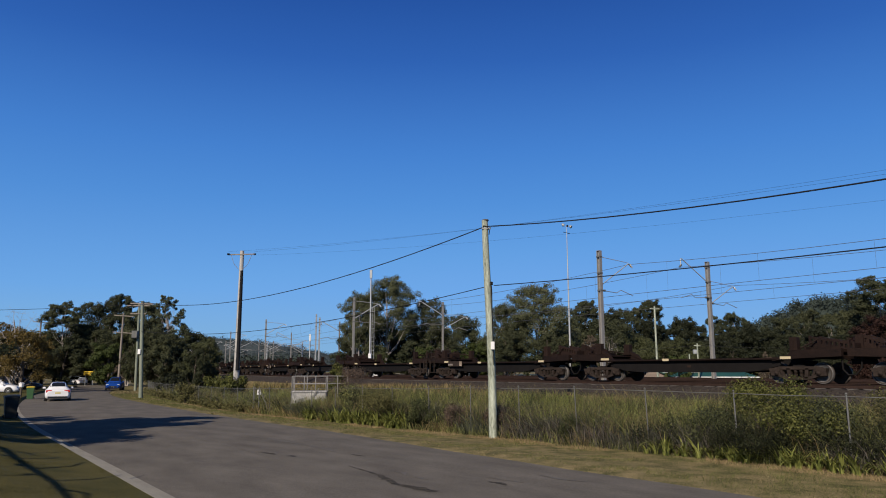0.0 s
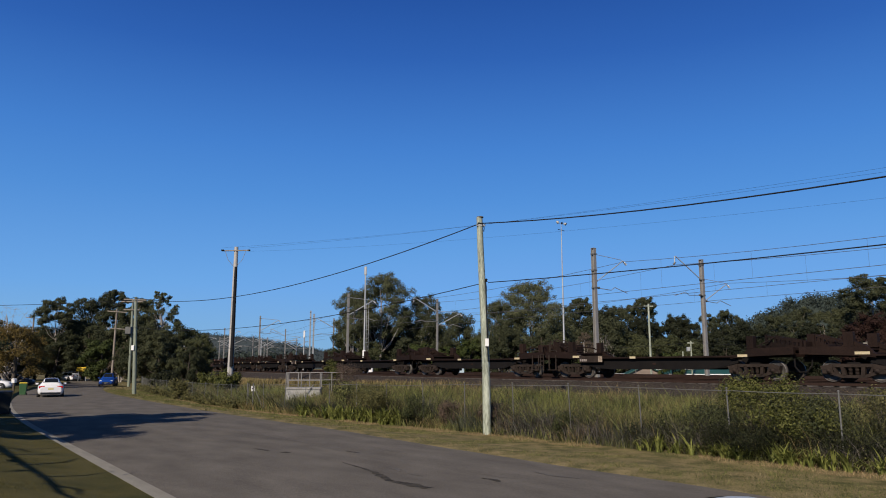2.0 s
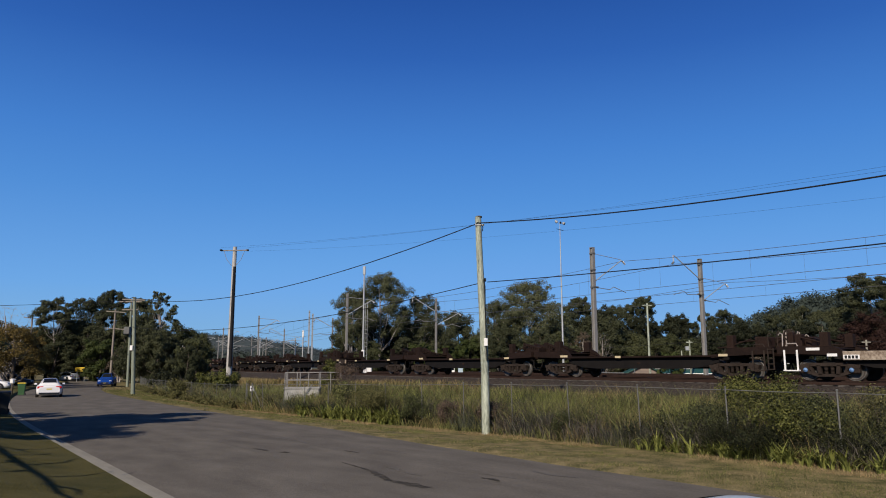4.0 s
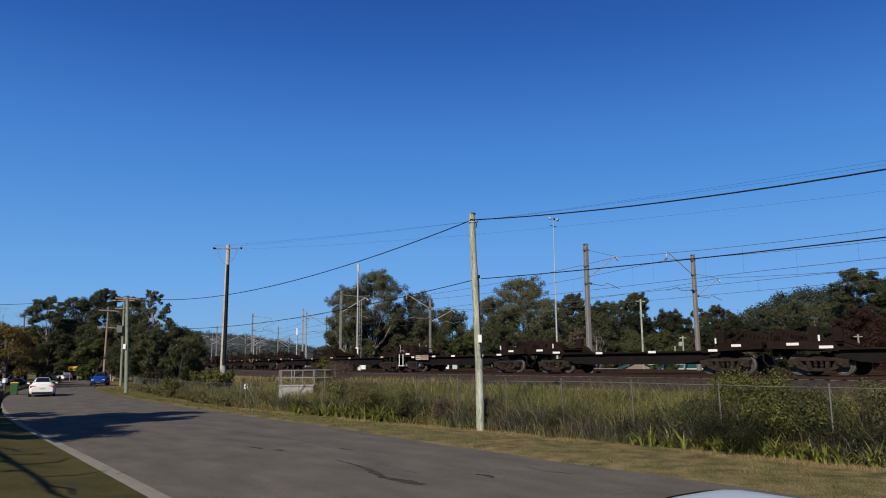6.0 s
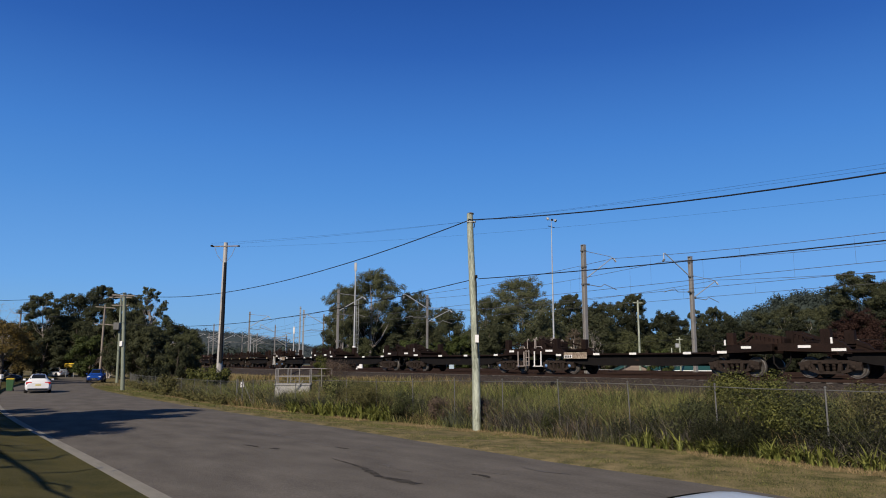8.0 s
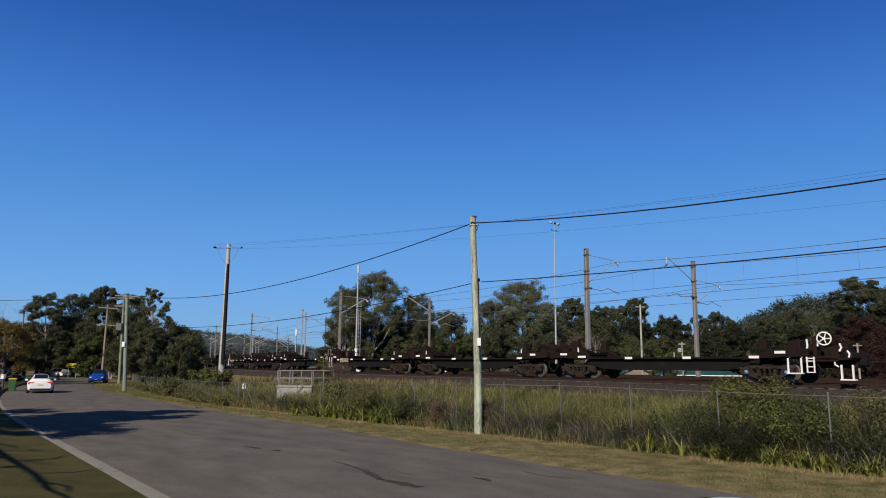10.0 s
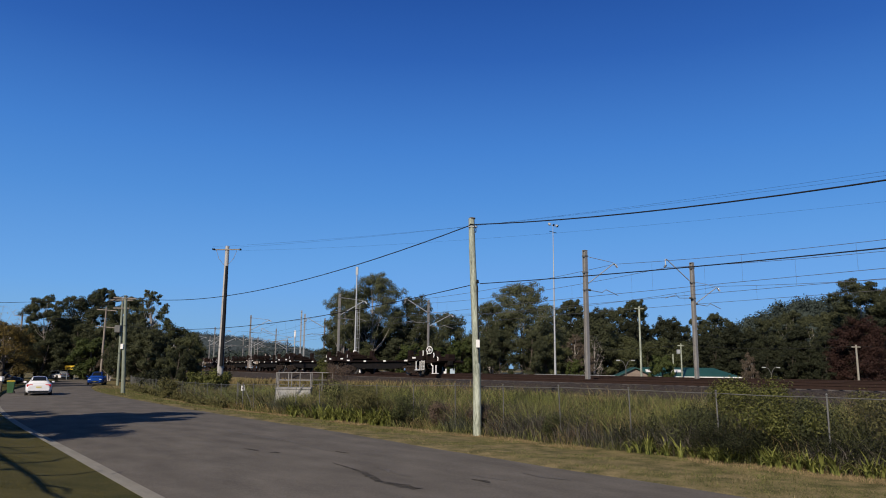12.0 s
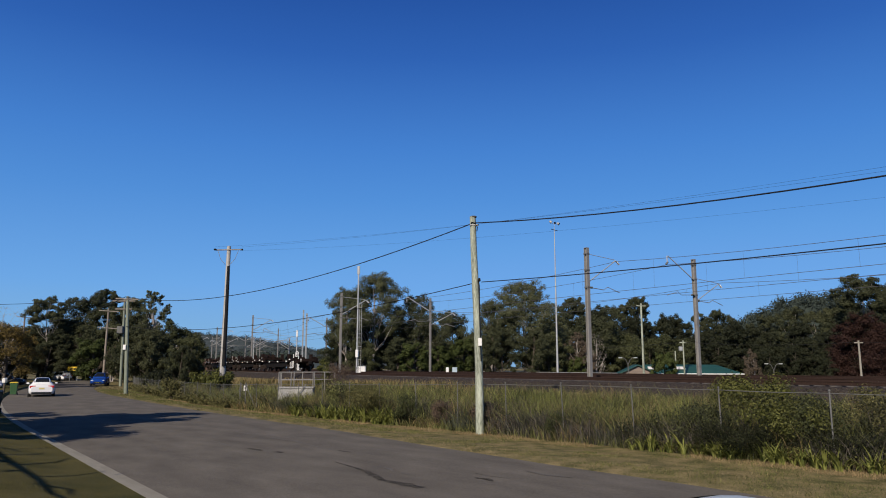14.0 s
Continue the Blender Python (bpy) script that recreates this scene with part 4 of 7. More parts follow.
# overhead line masts
def mast(x, y, height, arms, heading, wide=0.24, label="weathered steel overhead line mast with bracket arms", metal="mast", heavy=1.0):
    m = thing("line_mast", label, "mast", "railway line masts", at=Matrix.Translation((x, y, 0)) @ Matrix.Rotation(heading, 4, "Z"))
    s = Shape()
    h = wide / 2
    # rolled column: two flanges and a web
    s.box(-h, h, -h, -h + 0.03, FORM_Z - 0.3, height, 0.005)
    s.box(-h, h, h - 0.03, h, FORM_Z - 0.3, height, 0.005)
    s.box(-0.02, 0.02, -h + 0.03, h - 0.03, FORM_Z - 0.3, height, 0.004)
    s.box(-h - 0.004, h + 0.004, -h - 0.01, h + 0.01, height, height + 0.03)
    part("column", s, metal, m)
    s = Shape()
    s.box(-0.45, 0.45, -0.45, 0.45, FORM_Z - 0.5, FORM_Z + 0.12, 0.04)
    part("footing", s, "concrete", m)
    # a bracket hangs from its tie, or stands as a bare strut with a hooked end
    for e, reach, style in arms:
        s = Shape()
        tip, drop = e * reach, 0.95 if style == "low" else 0.0
        zt = height - 0.58 - drop
        if style == "strut":
            s.tube([(e * h, 0, height - 1.4), (tip, 0, height + 0.02), (tip * 1.04, 0, height), (tip * 1.04, 0, height - 0.42)], 0.035 * heavy, 6)
        else:
            s.tube([(e * h, 0, height - 0.36 - drop), (tip * 0.95, 0, zt + 0.05)], 0.018 * heavy, 6)
            s.tube([(e * h, 0, height - 2.15 - drop * 0.8), (tip * 0.98, 0, zt)], 0.032 * heavy, 6)
            s.tube([(tip * 0.98, 0, zt), (tip * 1.07, 0, zt - 0.16)], 0.04 * heavy, 6)
        part("bracket_arm", s, "galv", m)
        s = Shape()
        zc = RAIL_Z + 5.3 - drop * 0.4
        s.tube([(e * h, 0, zc + 0.2), (tip * 0.55, 0, zc + 0.12), (tip * 0.68, 0, zc + 0.32), (tip * 1.1, 0, zc + 0.02)], 0.022 * heavy, 6)
        part("steady_arm", s, "mast", m)
        for q, zq in ((h + 0.18, zc + 0.2), (abs(tip) * 1.06, zt - 0.14 if style != "strut" else height - 0.5)):
            s = Shape()
            s.lathe([(-0.12, 0.04), (-0.08, 0.075), (-0.03, 0.04), (0.03, 0.075), (0.08, 0.04), (0.12, 0.075), (0.16, 0.04)], 10, "x", True, pose(e * q, 0, zq, 0, 40 * e if q > 1 else 0))
            part("insulator", s, "white_paint" if q > 1 and style != "strut" else "old_galv", m)
    # bolted straps round the column
    for z in (height - 0.36, height - 1.4, height - 2.5):
        part("strap", Shape().box(-h - 0.02, h + 0.02, -h - 0.02, h + 0.02, z - 0.05, z + 0.05, 0.01), "old_galv", m)
    return m


MAST_STEP = 37.0
for i, (sa, da, sb, db) in enumerate(((0, 4.17, 0, 14.0), (-1.4, 3.3, 0, 14.0), (-0.5, 2.3, 1.2, 13.8), (0, 2.3, 0, 14.0), (0, 2.3, 0, 14.0), (0, 2.3, 0, 14.0))):
    heavy = 1.0 if i == 0 else 1.5
    p, th = track(15.75 + MAST_STEP * i + sa, da)
    mast(p.x, p.y, 9.83, ((1, 2.75, "tie"),), th, 0.24 if i == 0 else 0.19, heavy=heavy)
    p, th = track(14.85 + MAST_STEP * i + sb, db)
    mast(p.x, p.y, 9.83, ((-1, 2.8, "strut"), (1, 2.9, "low")), th, 0.24 if i == 0 else 0.19, heavy=heavy)
p, th = track(15.75 - MAST_STEP, 4.1)
mast(p.x, p.y, 9.9, ((1, 2.75, "tie"),), th)
p, th = track(14.75 - MAST_STEP, 14.1)
mast(p.x, p.y, 9.9, ((-1, 2.8, "strut"), (1, 2.9, "low")), th)


def catenary(d, s_first, high=9.25):
    c = thing("overhead_line", "thin contact wire hung from a sagging carrier wire", "overhead line", "railway overhead lines", at=Matrix.Identity(4))
    carrier, contact, drops = Shape(), Shape(), Shape()
    pts = []
    for i in range(-2, 6):
        s0 = s_first + MAST_STEP * i
        for k in range(12):
            f = k / 12
            pts.append(track(s0 + f * MAST_STEP, d, high - 4 * 0.6 * f * (1 - f))[0])
            if k % 2 == 1:
                a = pts[-1]
                drops.tube([a, (a.x, a.y, RAIL_Z + 5.4)], 0.005, 4, cap=False)
    carrier.tube(pts, 0.014, 5, cap=False)
    contact.tube([(p.x, p.y, RAIL_Z + 5.4) for p in pts[::3]], 0.014, 5, cap=False)
    part("carrier_wire", carrier, "copper", c)
    part("contact_wire", contact, "copper", c)
    tagged(part("droppers", drops, "copper", c), kind="stuff")


for d, s0, high in ((6.9, 15.75, 9.2), (11.1, 14.85, 9.25), (17.1, 14.85, 8.4)):
    catenary(d, s0, high)

# white lattice radio pole by its equipment box
r = thing("radio_pole", "slender white radio pole with a ladder, by the track", "pole", at=pose(-6.76, 67.5, 0))
s = Shape()
s.tube([(0, 0, 0.9), (0, 0, 11.0)], [0.085, 0.06], 10)
part("pole_shaft", s, "galv", r)
s = Shape()
s.box(-0.12, 0.12, -0.10, 0.10, 10.9, 11.7, 0.03)
part("antenna", s, "galv", r)
s = Shape()
for x in (0.17, 0.36):
    s.tube([(x, 0, 1.0), (x, 0, 8.2)], 0.018, 5)
for k in range(18):
    s.tube([(0.05, 0, 1.4 + k * 0.4), (0.36, 0, 1.4 + k * 0.4)], 0.014, 5)
part("ladder", s, "galv", r)
s = Shape()
s.box(-0.12, 0.14, -0.3, 0.05, 3.2, 3.9, 0.02)
part("equipment_box", s, "white_paint", r)
c = thing("equipment_cabinet", "white trackside equipment cabinet", "cabinet", at=pose(-7.22, 77.5, FORM_Z))
part("cabinet_body", Shape().box(-0.42, 0.42, -0.35, 0.35, -0.1, 1.27, 0.03), "white_paint", c)
part("cabinet_roof", Shape().box(-0.46, 0.46, -0.4, 0.4, 1.27, 1.32, 0.02), "galv", c)

# floodlight pole beyond the tracks
f = thing("floodlight_pole", "tall thin galvanised floodlight pole with two lamps", "street lamp", at=pose(12.55, 72.0, 0))
part("pole_shaft", Shape().tube([(0, 0, -0.3), (0, 0, 4), (0, 0, 16.1), (0, 0, 16.75)], [0.14, 0.10, 0.035, 0.015], 10), "galv", f)
part("cross_arm", Shape().box(-0.36, 0.36, -0.03, 0.03, -0.025, 0.025, 0.005, pose(0, 0, 16.1, 0, 14)), "dark_steel", f)
part("lamp_bracket", Shape().tube([(-0.4, 0, 16.84), (0, 0, 16.76), (0.45, 0, 16.66)], 0.02, 6), "galv", f)
for x, z, turn in ((-0.36, 16.92, 20), (0.4, 16.74, -30)):
    lamp = part("floodlight", Shape().lathe([(-0.17, 0.04), (-0.12, 0.10), (0.06, 0.15), (0.1, 0.15)], 12, "x", True, pose(x, -0.05, z, 0, 35, turn)), "galv", f)
    part("lens", Shape().lathe([(0.1, 0.14), (0.115, 0.13)], 12, "x", True, pose(x, -0.05, z, 0, 35, turn)), "wire", lamp)
part("control_box", Shape().box(0.0, 0.16, -0.1, 0.1, 16.72, 16.92, 0.02), "dark_steel", f)


# ---- trees ----
def leaf_quads(rng, centres, radii, count, size, corners=4, under=0.8, rough=0.4):
    """Loose leaf sprays in ellipsoid clumps, denser towards their skin, flatter underneath."""
    c, r = np.array(centres), np.array(radii)
    w = (r[:, 0] * r[:, 1]) ** 0.9
    i = rng.choice(len(c), count, p=w / w.sum())
    d = rng.normal(size=(count, 3))
    d /= np.linalg.norm(d, axis=1)[:, None]
    d[:, 2] = np.where(d[:, 2] < 0, d[:, 2] * under, d[:, 2])
    p = c[i] + d * r[i] * (rng.random((count, 1)) ** 0.33) * (1 + 0.13 * rng.normal(size=(count, 1)))
    nrm = d * 1.15 + rng.normal(size=(count, 3)) * rough + np.array((0, 0, 0.15))
    nrm /= np.linalg.norm(nrm, axis=1)[:, None]
    a = np.cross(nrm, rng.normal(size=(count, 3)))
    a /= np.linalg.norm(a, axis=1)[:, None]
    b = np.cross(nrm, a)
    sz = size * rng.uniform(0.55, 1.35, (count, 1))
    a, b = a * sz, b * sz * 0.55
    if corners == 3:
        return np.stack((p - a * 0.6 - b * 0.75, p - a * 0.45 + b * 0.85, p + a * 0.8), 1)
    return np.stack((p - a * 0.5, p + b * 0.5 + a * 0.1, p + a * 0.7, p - b * 0.5 + a * 0.05), 1)


TREE_TOP = {}


def make_tree(kind, label, seed, h, spread, first, clumps, leaves, size, leaf_mat, bark="bark", flat=0.72, trunk=0.30, stems=1, clump_r=None, lobes=8):
    """A branched tree whose boughs end in domed clumps of smaller lobes. first: height of the lowest clump as a share of h."""
    rng = np.random.default_rng(seed)
    t = thing("tree", label, "tree", "trees")
    wood = Shape()
    centres, radii = [], []
    for k in range(stems):
        a0 = rng.uniform(0, 6.28)
        off = 0.0 if stems == 1 else spread * 0.18
        bx, by = off * math.cos(a0), off * math.sin(a0)
        top = Vector((bx * 2 + rng.normal() * 0.04 * h, by * 2 + rng.normal() * 0.04 * h, h * 0.86))
        path = []
        for i in range(8):
            f = i / 7
            path.append(Vector((bx, by, -0.4)).lerp(top, f) + Vector((math.sin(f * 4 + a0) * 0.025 * h, math.cos(f * 3 + a0) * 0.025 * h, 0)))
        r0 = trunk if stems == 1 else trunk * 0.7
        wood.tube(path, [r0 * (1.25 if i == 0 else 1 - 0.82 * i / 7) for i in range(8)], 8)
        n = clumps // stems
        for j in range(n):
            f = first + (1 - first) * (j + rng.uniform(0.1, 0.9)) / n
            a = j * 2.4 + rng.uniform(-0.5, 0.5) + a0
            wide = math.sin(math.pi * min(1, 0.22 + 0.72 * (f - first) / max(0.01, 1 - first))) ** 0.7
            rad = spread * wide * rng.uniform(0.45, 1.0)
            axis = path[min(7, int(f * 7))]
            c = Vector((axis.x + rad * math.cos(a), axis.y + rad * math.sin(a), f * h * 0.97))
            q = max(0.12, f - 0.22 - 0.1 * rng.random())
            st = path[min(7, max(1, int(round(q / 0.86 * 7))))]
            mid = st.lerp(c, 0.5) + Vector((0, 0, -0.04 * h))
            lr = max(0.03, r0 * 0.42 * (1.1 - f))
            wood.tube([st, mid, c], [lr, lr * 0.7, lr * 0.25], 6, cap=False)
            cr = (clump_r or spread * 0.36) * rng.uniform(0.65, 1.3) * (0.75 + 0.4 * wide)
            centres.append(tuple(c))
            radii.append((cr * 0.7, cr * 0.7, cr * 0.7 * flat))
            for _ in range(lobes):
                o = rng.normal(size=3)
                o /= np.linalg.norm(o)
                o *= cr * rng.uniform(0.45, 0.95)
                centres.append((c.x + o[0], c.y + o[1], c.z + abs(o[2]) * flat * (1 if rng.random() < 0.62 else -0.9)))
                rr = cr * rng.uniform(0.25, 0.5)
                radii.append((rr, rr, rr * 0.82))
                wood.tube([c, centres[-1]], [lr * 0.3, lr * 0.1], 4, cap=False)
    part("trunk", wood, bark, t)
    crown = leaf_quads(rng, centres, radii, leaves, size, 3, 0.8, 0.3)
    TREE_TOP[kind] = float(np.percentile(crown[:, :, 2], 99.7))
    part("crown", Shape().quads(crown), leaf_mat, t)
    return t


TREES = {row[0]: make_tree(*row[:10], **row[10]) for row in (
    ("gum_a", "tall spreading gum tree with grey-green foliage and open limbs", 11, 16.0, 4.5, 0.40, 34, 52000, 0.13, "leaf", {}),
    ("gum_b", "broad gum tree with layered grey-green crown", 12, 13.0, 4.6, 0.30, 40, 56000, 0.13, "leaf", {"stems": 2}),
    ("gum_c", "slender tall gum with a sparse feathery crown", 13, 15.0, 2.6, 0.40, 50, 17000, 0.13, "leaf", {"clump_r": 0.55, "lobes": 10}),
    ("gum_d", "tall gum with an umbrella-shaped crown on a bare trunk", 14, 14.0, 2.7, 0.80, 18, 20000, 0.13, "leaf_dark", {"flat": 0.6, "trunk": 0.2, "clump_r": 0.85}),
    ("gum_e", "tall open gum with separate domed clumps and a pale trunk", 26, 15.0, 3.8, 0.58, 18, 26000, 0.135, "leaf_dark", {"flat": 0.72, "clump_r": 1.15, "trunk": 0.22}),
    ("gum_f", "broad dark green gum tree with a domed crown", 23, 13.0, 4.2, 0.30, 28, 46000, 0.14, "leaf_dark", {"stems": 2}),
    ("gum_g", "umbrella-crowned gum with airy layered clumps on pale limbs", 29, 14.0, 3.6, 0.70, 24, 24000, 0.13, "leaf_dark", {"flat": 0.6, "clump_r": 0.95, "trunk": 0.2}),
    ("bush_a", "dense dark green bushy tree", 15, 9.0, 3.5, 0.14, 26, 40000, 0.135, "leaf_dark", {"bark": "bark_dark", "flat": 0.8, "stems": 2}),
    ("bush_d", "dense deep green bushy tree", 47, 9.0, 3.5, 0.14, 26, 40000, 0.135, "leaf_deep", {"bark": "bark_dark", "flat": 0.8, "stems": 2}),
    ("bush_b", "dense mid-green bushy tree", 16, 8.0, 3.4, 0.12, 24, 36000, 0.135, "leaf_olive", {"bark": "bark_dark", "flat": 0.8, "stems": 2}),
    ("bush_c", "low bright green leafy tree", 17, 6.0, 2.6, 0.12, 18, 22000, 0.14, "leaf_bright", {"bark": "bark_dark", "flat": 0.85}),
    ("brown", "half-dead brown bushy tree with bare twigs", 24, 7.0, 2.6, 0.2, 20, 13000, 0.13, "leaf_brown", {"flat": 0.8, "stems": 2}),
    ("red", "round tree in dark red leaf", 18, 8.5, 3.6, 0.10, 32, 44000, 0.13, "leaf_red", {"bark": "bark_dark", "flat": 0.9}),
    ("gold", "thinning autumn tree with golden leaves", 19, 8.0, 3.6, 0.25, 20, 14000, 0.14, "leaf_gold", {"bark": "bark_dark", "flat": 0.7}),
    ("bare", "leafless grey winter tree with fine twigs", 20, 9.0, 3.0, 0.3, 26, 160, 0.08, "bark", {"flat": 0.8}),
)}
HOME = {k: True for k in TREES}


def plant(kind, x, y, height, turn=0.0, wide=1.0):
    """Sets a tree so that its crown ends at the given height."""
    base = TREES[kind]
    z = ground_z(x, y)
    k = (height - z) / TREE_TOP[kind]
    m = pose(x, y, z, 0, 0, turn)
    if HOME[kind]:
        HOME[kind] = False
        t = base
        t.matrix_basis = m
    else:
        t = copy_thing(base, m)
    t.scale = (k * wide, k * wide, k)
    return t


# far end of the street
for row in (
    ("gum_g", -63.90, 122.0, 13.72, 32, 1.0),
    ("gum_d", -60.10, 134.0, 16.19, 81, 0.75),
    ("gum_f", -61.38, 130.0, 14.23, 302, 0.95),
    ("gum_f", -52.12, 126.0, 13.84, 40, 0.85),
    ("gum_f", -56.37, 128.0, 12.50, 140, 1.1),
    ("gum_f", -48.63, 124.0, 11.28, 200, 0.7),
    ("bush_a", -66.85, 124.0, 9.10, 154, 1.2),
    ("bush_a", -63.77, 126.0, 10.02, 15, 1.25),
    ("bush_a", -67.35, 120.0, 8.12, 200, 1.2),
    ("bush_a", -61.84, 118.0, 6.27, 77, 1.2),
    ("brown", -60.9, 124.0, 7.7, 137, 1.1),
    ("bush_a", -59.09, 124.0, 9.08, 21, 1.1),
    ("bush_c", -52.79, 116.0, 6.54, 242, 1.15),
    ("brown", -49.09, 114.0, 5.36, 30, 0.8),
    ("bush_b", -46.25, 112.0, 7.21, 273, 0.8),
    ("bush_a", -42.25, 106.0, 6.15, 60, 0.7),
    ("gold", -44.78, 78.0, 6.65, 227, 1.0),
    ("gold", -51.51, 84.0, 7.78, 68, 1.2),
    ("bare", -47.95, 82.0, 9.77, 187, 1.0),
    ("bush_a", -70.43, 118.0, 7.09, 49, 1.4),
    ("bush_a", -69.99, 110.0, 8.16, 18, 1.4),
    ("gum_f", -59.67, 90.0, 10.14, 69, 1.2),
):
    plant(*row)
# street bend and bank
for row in (
    ("gum_c", -38.65, 105.0, 12.97, 21, 1.0),
    ("bush_a", -38.79, 100.0, 7.95, 198, 0.85),
    ("bush_b", -36.44, 104.0, 8.29, 218, 1.0),
    ("bush_a", -36.16, 98.0, 7.17, 202, 0.9),
    ("bush_b", -30.52, 92.0, 6.28, 299, 0.85),
    ("bush_a", -29.91, 88.0, 4.76, 33, 0.8),
):
    plant(*row)
# beyond the tracks
for row in (
    ("gum_a", -7.03, 95.0, 14.53, 121, 1.0),
    ("gum_a", -10.92, 93.0, 12.21, 303, 0.75),
    ("gum_b", -2.47, 99.0, 11.93, 278, 0.8),
    ("bush_a", -4.20, 88.0, 5.80, 66, 1.1),
    ("bush_c", -1.77, 86.0, 5.07, 189, 1.1),
    ("bush_b", -8.19, 87.0, 5.62, 189, 1.0),
    ("bush_a", 3.05, 125.0, 11.52, 309, 0.85),
    ("bush_c", 4.22, 90.0, 5.76, 242, 1.1),
    ("bush_c", 0.92, 88.0, 4.80, 320, 1.0),
    ("bush_a", -11.58, 97.0, 7.86, 320, 1.0),
    ("bush_a", -8.62, 101.0, 8.80, 154, 1.1),
    ("bush_a", -3.78, 104.0, 8.68, 215, 1.1),
    ("bush_a", -0.56, 108.0, 8.51, 259, 1.0),
    ("bush_b", 7.19, 118.0, 7.72, 40, 1.0),
    ("bush_b", 3.28, 110.0, 5.99, 140, 1.2),
):
    plant(*row)
# behind the floodlight pole
for row in (
    ("gum_b", 10.60, 88.0, 12.58, 297, 1.0),
    ("gum_b", 7.42, 86.0, 10.04, 33, 0.8),
    ("bush_a", 7.65, 83.0, 6.79, 310, 0.9),
    ("bush_a", 11.53, 82.0, 6.43, 6, 0.9),
    ("bush_b", 13.51, 84.0, 6.21, 240, 1.0),
    ("gum_d", 23.40, 121.0, 13.85, 132, 0.7),
    ("bush_a", 20.89, 112.0, 10.45, 282, 1.0),
    ("bush_a", 22.65, 104.0, 9.55, 344, 1.0),
    ("bush_c", 17.50, 84.0, 3.49, 223, 0.8),
    ("bare", 20.08, 88.0, 6.88, 208, 0.6),
    ("brown", 17.32, 86.0, 6.30, 299, 0.9),
    ("brown", 18.06, 84.0, 4.79, 118, 0.8),
    ("bush_a", 7.65, 100.0, 6.14, 11, 1.1),
    ("bush_a", 17.09, 98.0, 7.98, 197, 1.0),
):
    plant(*row)
# behind the huts
for row in (
    ("gum_d", 33.84, 120.0, 13.86, 119, 0.7),
    ("gum_f", 30.07, 118.0, 12.34, 98, 0.8),
    ("bush_d", 26.49, 112.0, 11.37, 240, 1.0),
    ("bush_d", 31.61, 114.0, 10.51, 50, 0.8),
    ("bush_b", 26.96, 104.0, 7.51, 170, 1.0),
    ("bush_d", 35.47, 118.0, 9.90, 276, 0.7),
    ("bush_d", 38.37, 120.0, 10.70, 10, 0.8),
    ("bush_d", 40.53, 118.0, 10.50, 243, 0.9),
    ("bush_b", 32.21, 108.0, 6.90, 100, 1.0),
    ("bush_b", 35.78, 106.0, 6.86, 150, 1.1),
    ("gum_e", 48.91, 132.0, 12.11, 281, 0.7),
    ("gum_f", 49.29, 122.0, 11.80, 203, 0.75),
    ("bush_d", 49.33, 116.0, 9.45, 253, 0.9),
    # bushes at 104 and 100 m: a gap's shade is put into their leaf colour
    ("bush_d", 40.40, 104.0, 6.18, 12, 1.0),
    ("bush_d", 42.71, 112.0, 8.20, 19, 0.9),
    ("bush_d", 42.33, 100.0, 4.98, 93, 1.1),
    ("brown", 42.51, 96.0, 4.67, 172, 0.5),
    ("bush_c", 26.44, 82.0, 3.94, 223, 0.85),
    ("bush_c", 16.44, 84.0, 3.24, 20, 0.7),
):
    plant(*row)
# foot of the hill
for row in (
    ("gum_f", 60.91, 132.0, 11.61, 327, 0.8),
    ("bush_d", 52.48, 118.0, 8.95, 77, 0.9),
    ("gum_f", 63.54, 128.0, 12.78, 30, 0.85),
    ("bush_d", 53.33, 112.0, 8.12, 150, 1.0),
    ("bush_d", 58.59, 114.0, 9.16, 118, 1.0),
    ("gum_f", 67.05, 124.0, 12.02, 77, 0.8),
    ("bush_d", 52.50, 100.0, 6.15, 199, 1.1),
    ("bush_d", 48.45, 98.0, 5.29, 20, 0.9),
    ("gum_f", 69.82, 122.0, 13.74, 7, 0.8),
    ("gum_e", 71.22, 120.0, 17.49, 118, 1.15),
    ("gum_f", 74.08, 116.0, 16.03, 60, 0.9),
    ("gum_f", 74.65, 110.0, 15.02, 7, 1.1),
    ("red", 55.29, 92.0, 9.08, 267, 1.0),
    ("bush_d", 64.41, 98.0, 9.88, 199, 1.3),
    ("bush_d", 65.55, 112.0, 10.87, 325, 1.0),
    ("bush_d", 59.30, 106.0, 7.90, 132, 1.0),
    ("bush_d", 44.92, 98.0, 4.50, 31, 0.9),
    ("bush_d", 49.88, 92.0, 3.59, 31, 0.8),
):
    plant(*row)


# ---- weeds, grass and shrubs ----
def blades(rng, base, height, width, lean):
    """Bent tapering blades: base n x 3, two quads and a tip each, as loose strips."""
    n = len(base)
    a = rng.uniform(0, 2 * math.pi, n)
    side = np.stack((np.cos(a), np.sin(a), np.zeros(n)), 1) * width[:, None] * 0.5
    b = rng.uniform(0, 2 * math.pi, n)
    out = np.stack((np.cos(b), np.sin(b), np.zeros(n)), 1) * (lean * height)[:, None]
    up = np.array((0, 0, 1.0))
    m = base + out * 0.3 + up * (height * 0.55)[:, None]
    t = base + out + up * (height * np.sqrt(np.clip(1 - (lean * 0.6) ** 2, 0.2, 1)))[:, None]
    q1 = np.stack((base - side, base + side, m + side * 0.8, m - side * 0.8), 1)
    q2 = np.stack((m - side * 0.8, m + side * 0.8, t + side * 0.12, t - side * 0.12), 1)
    return q1, q2


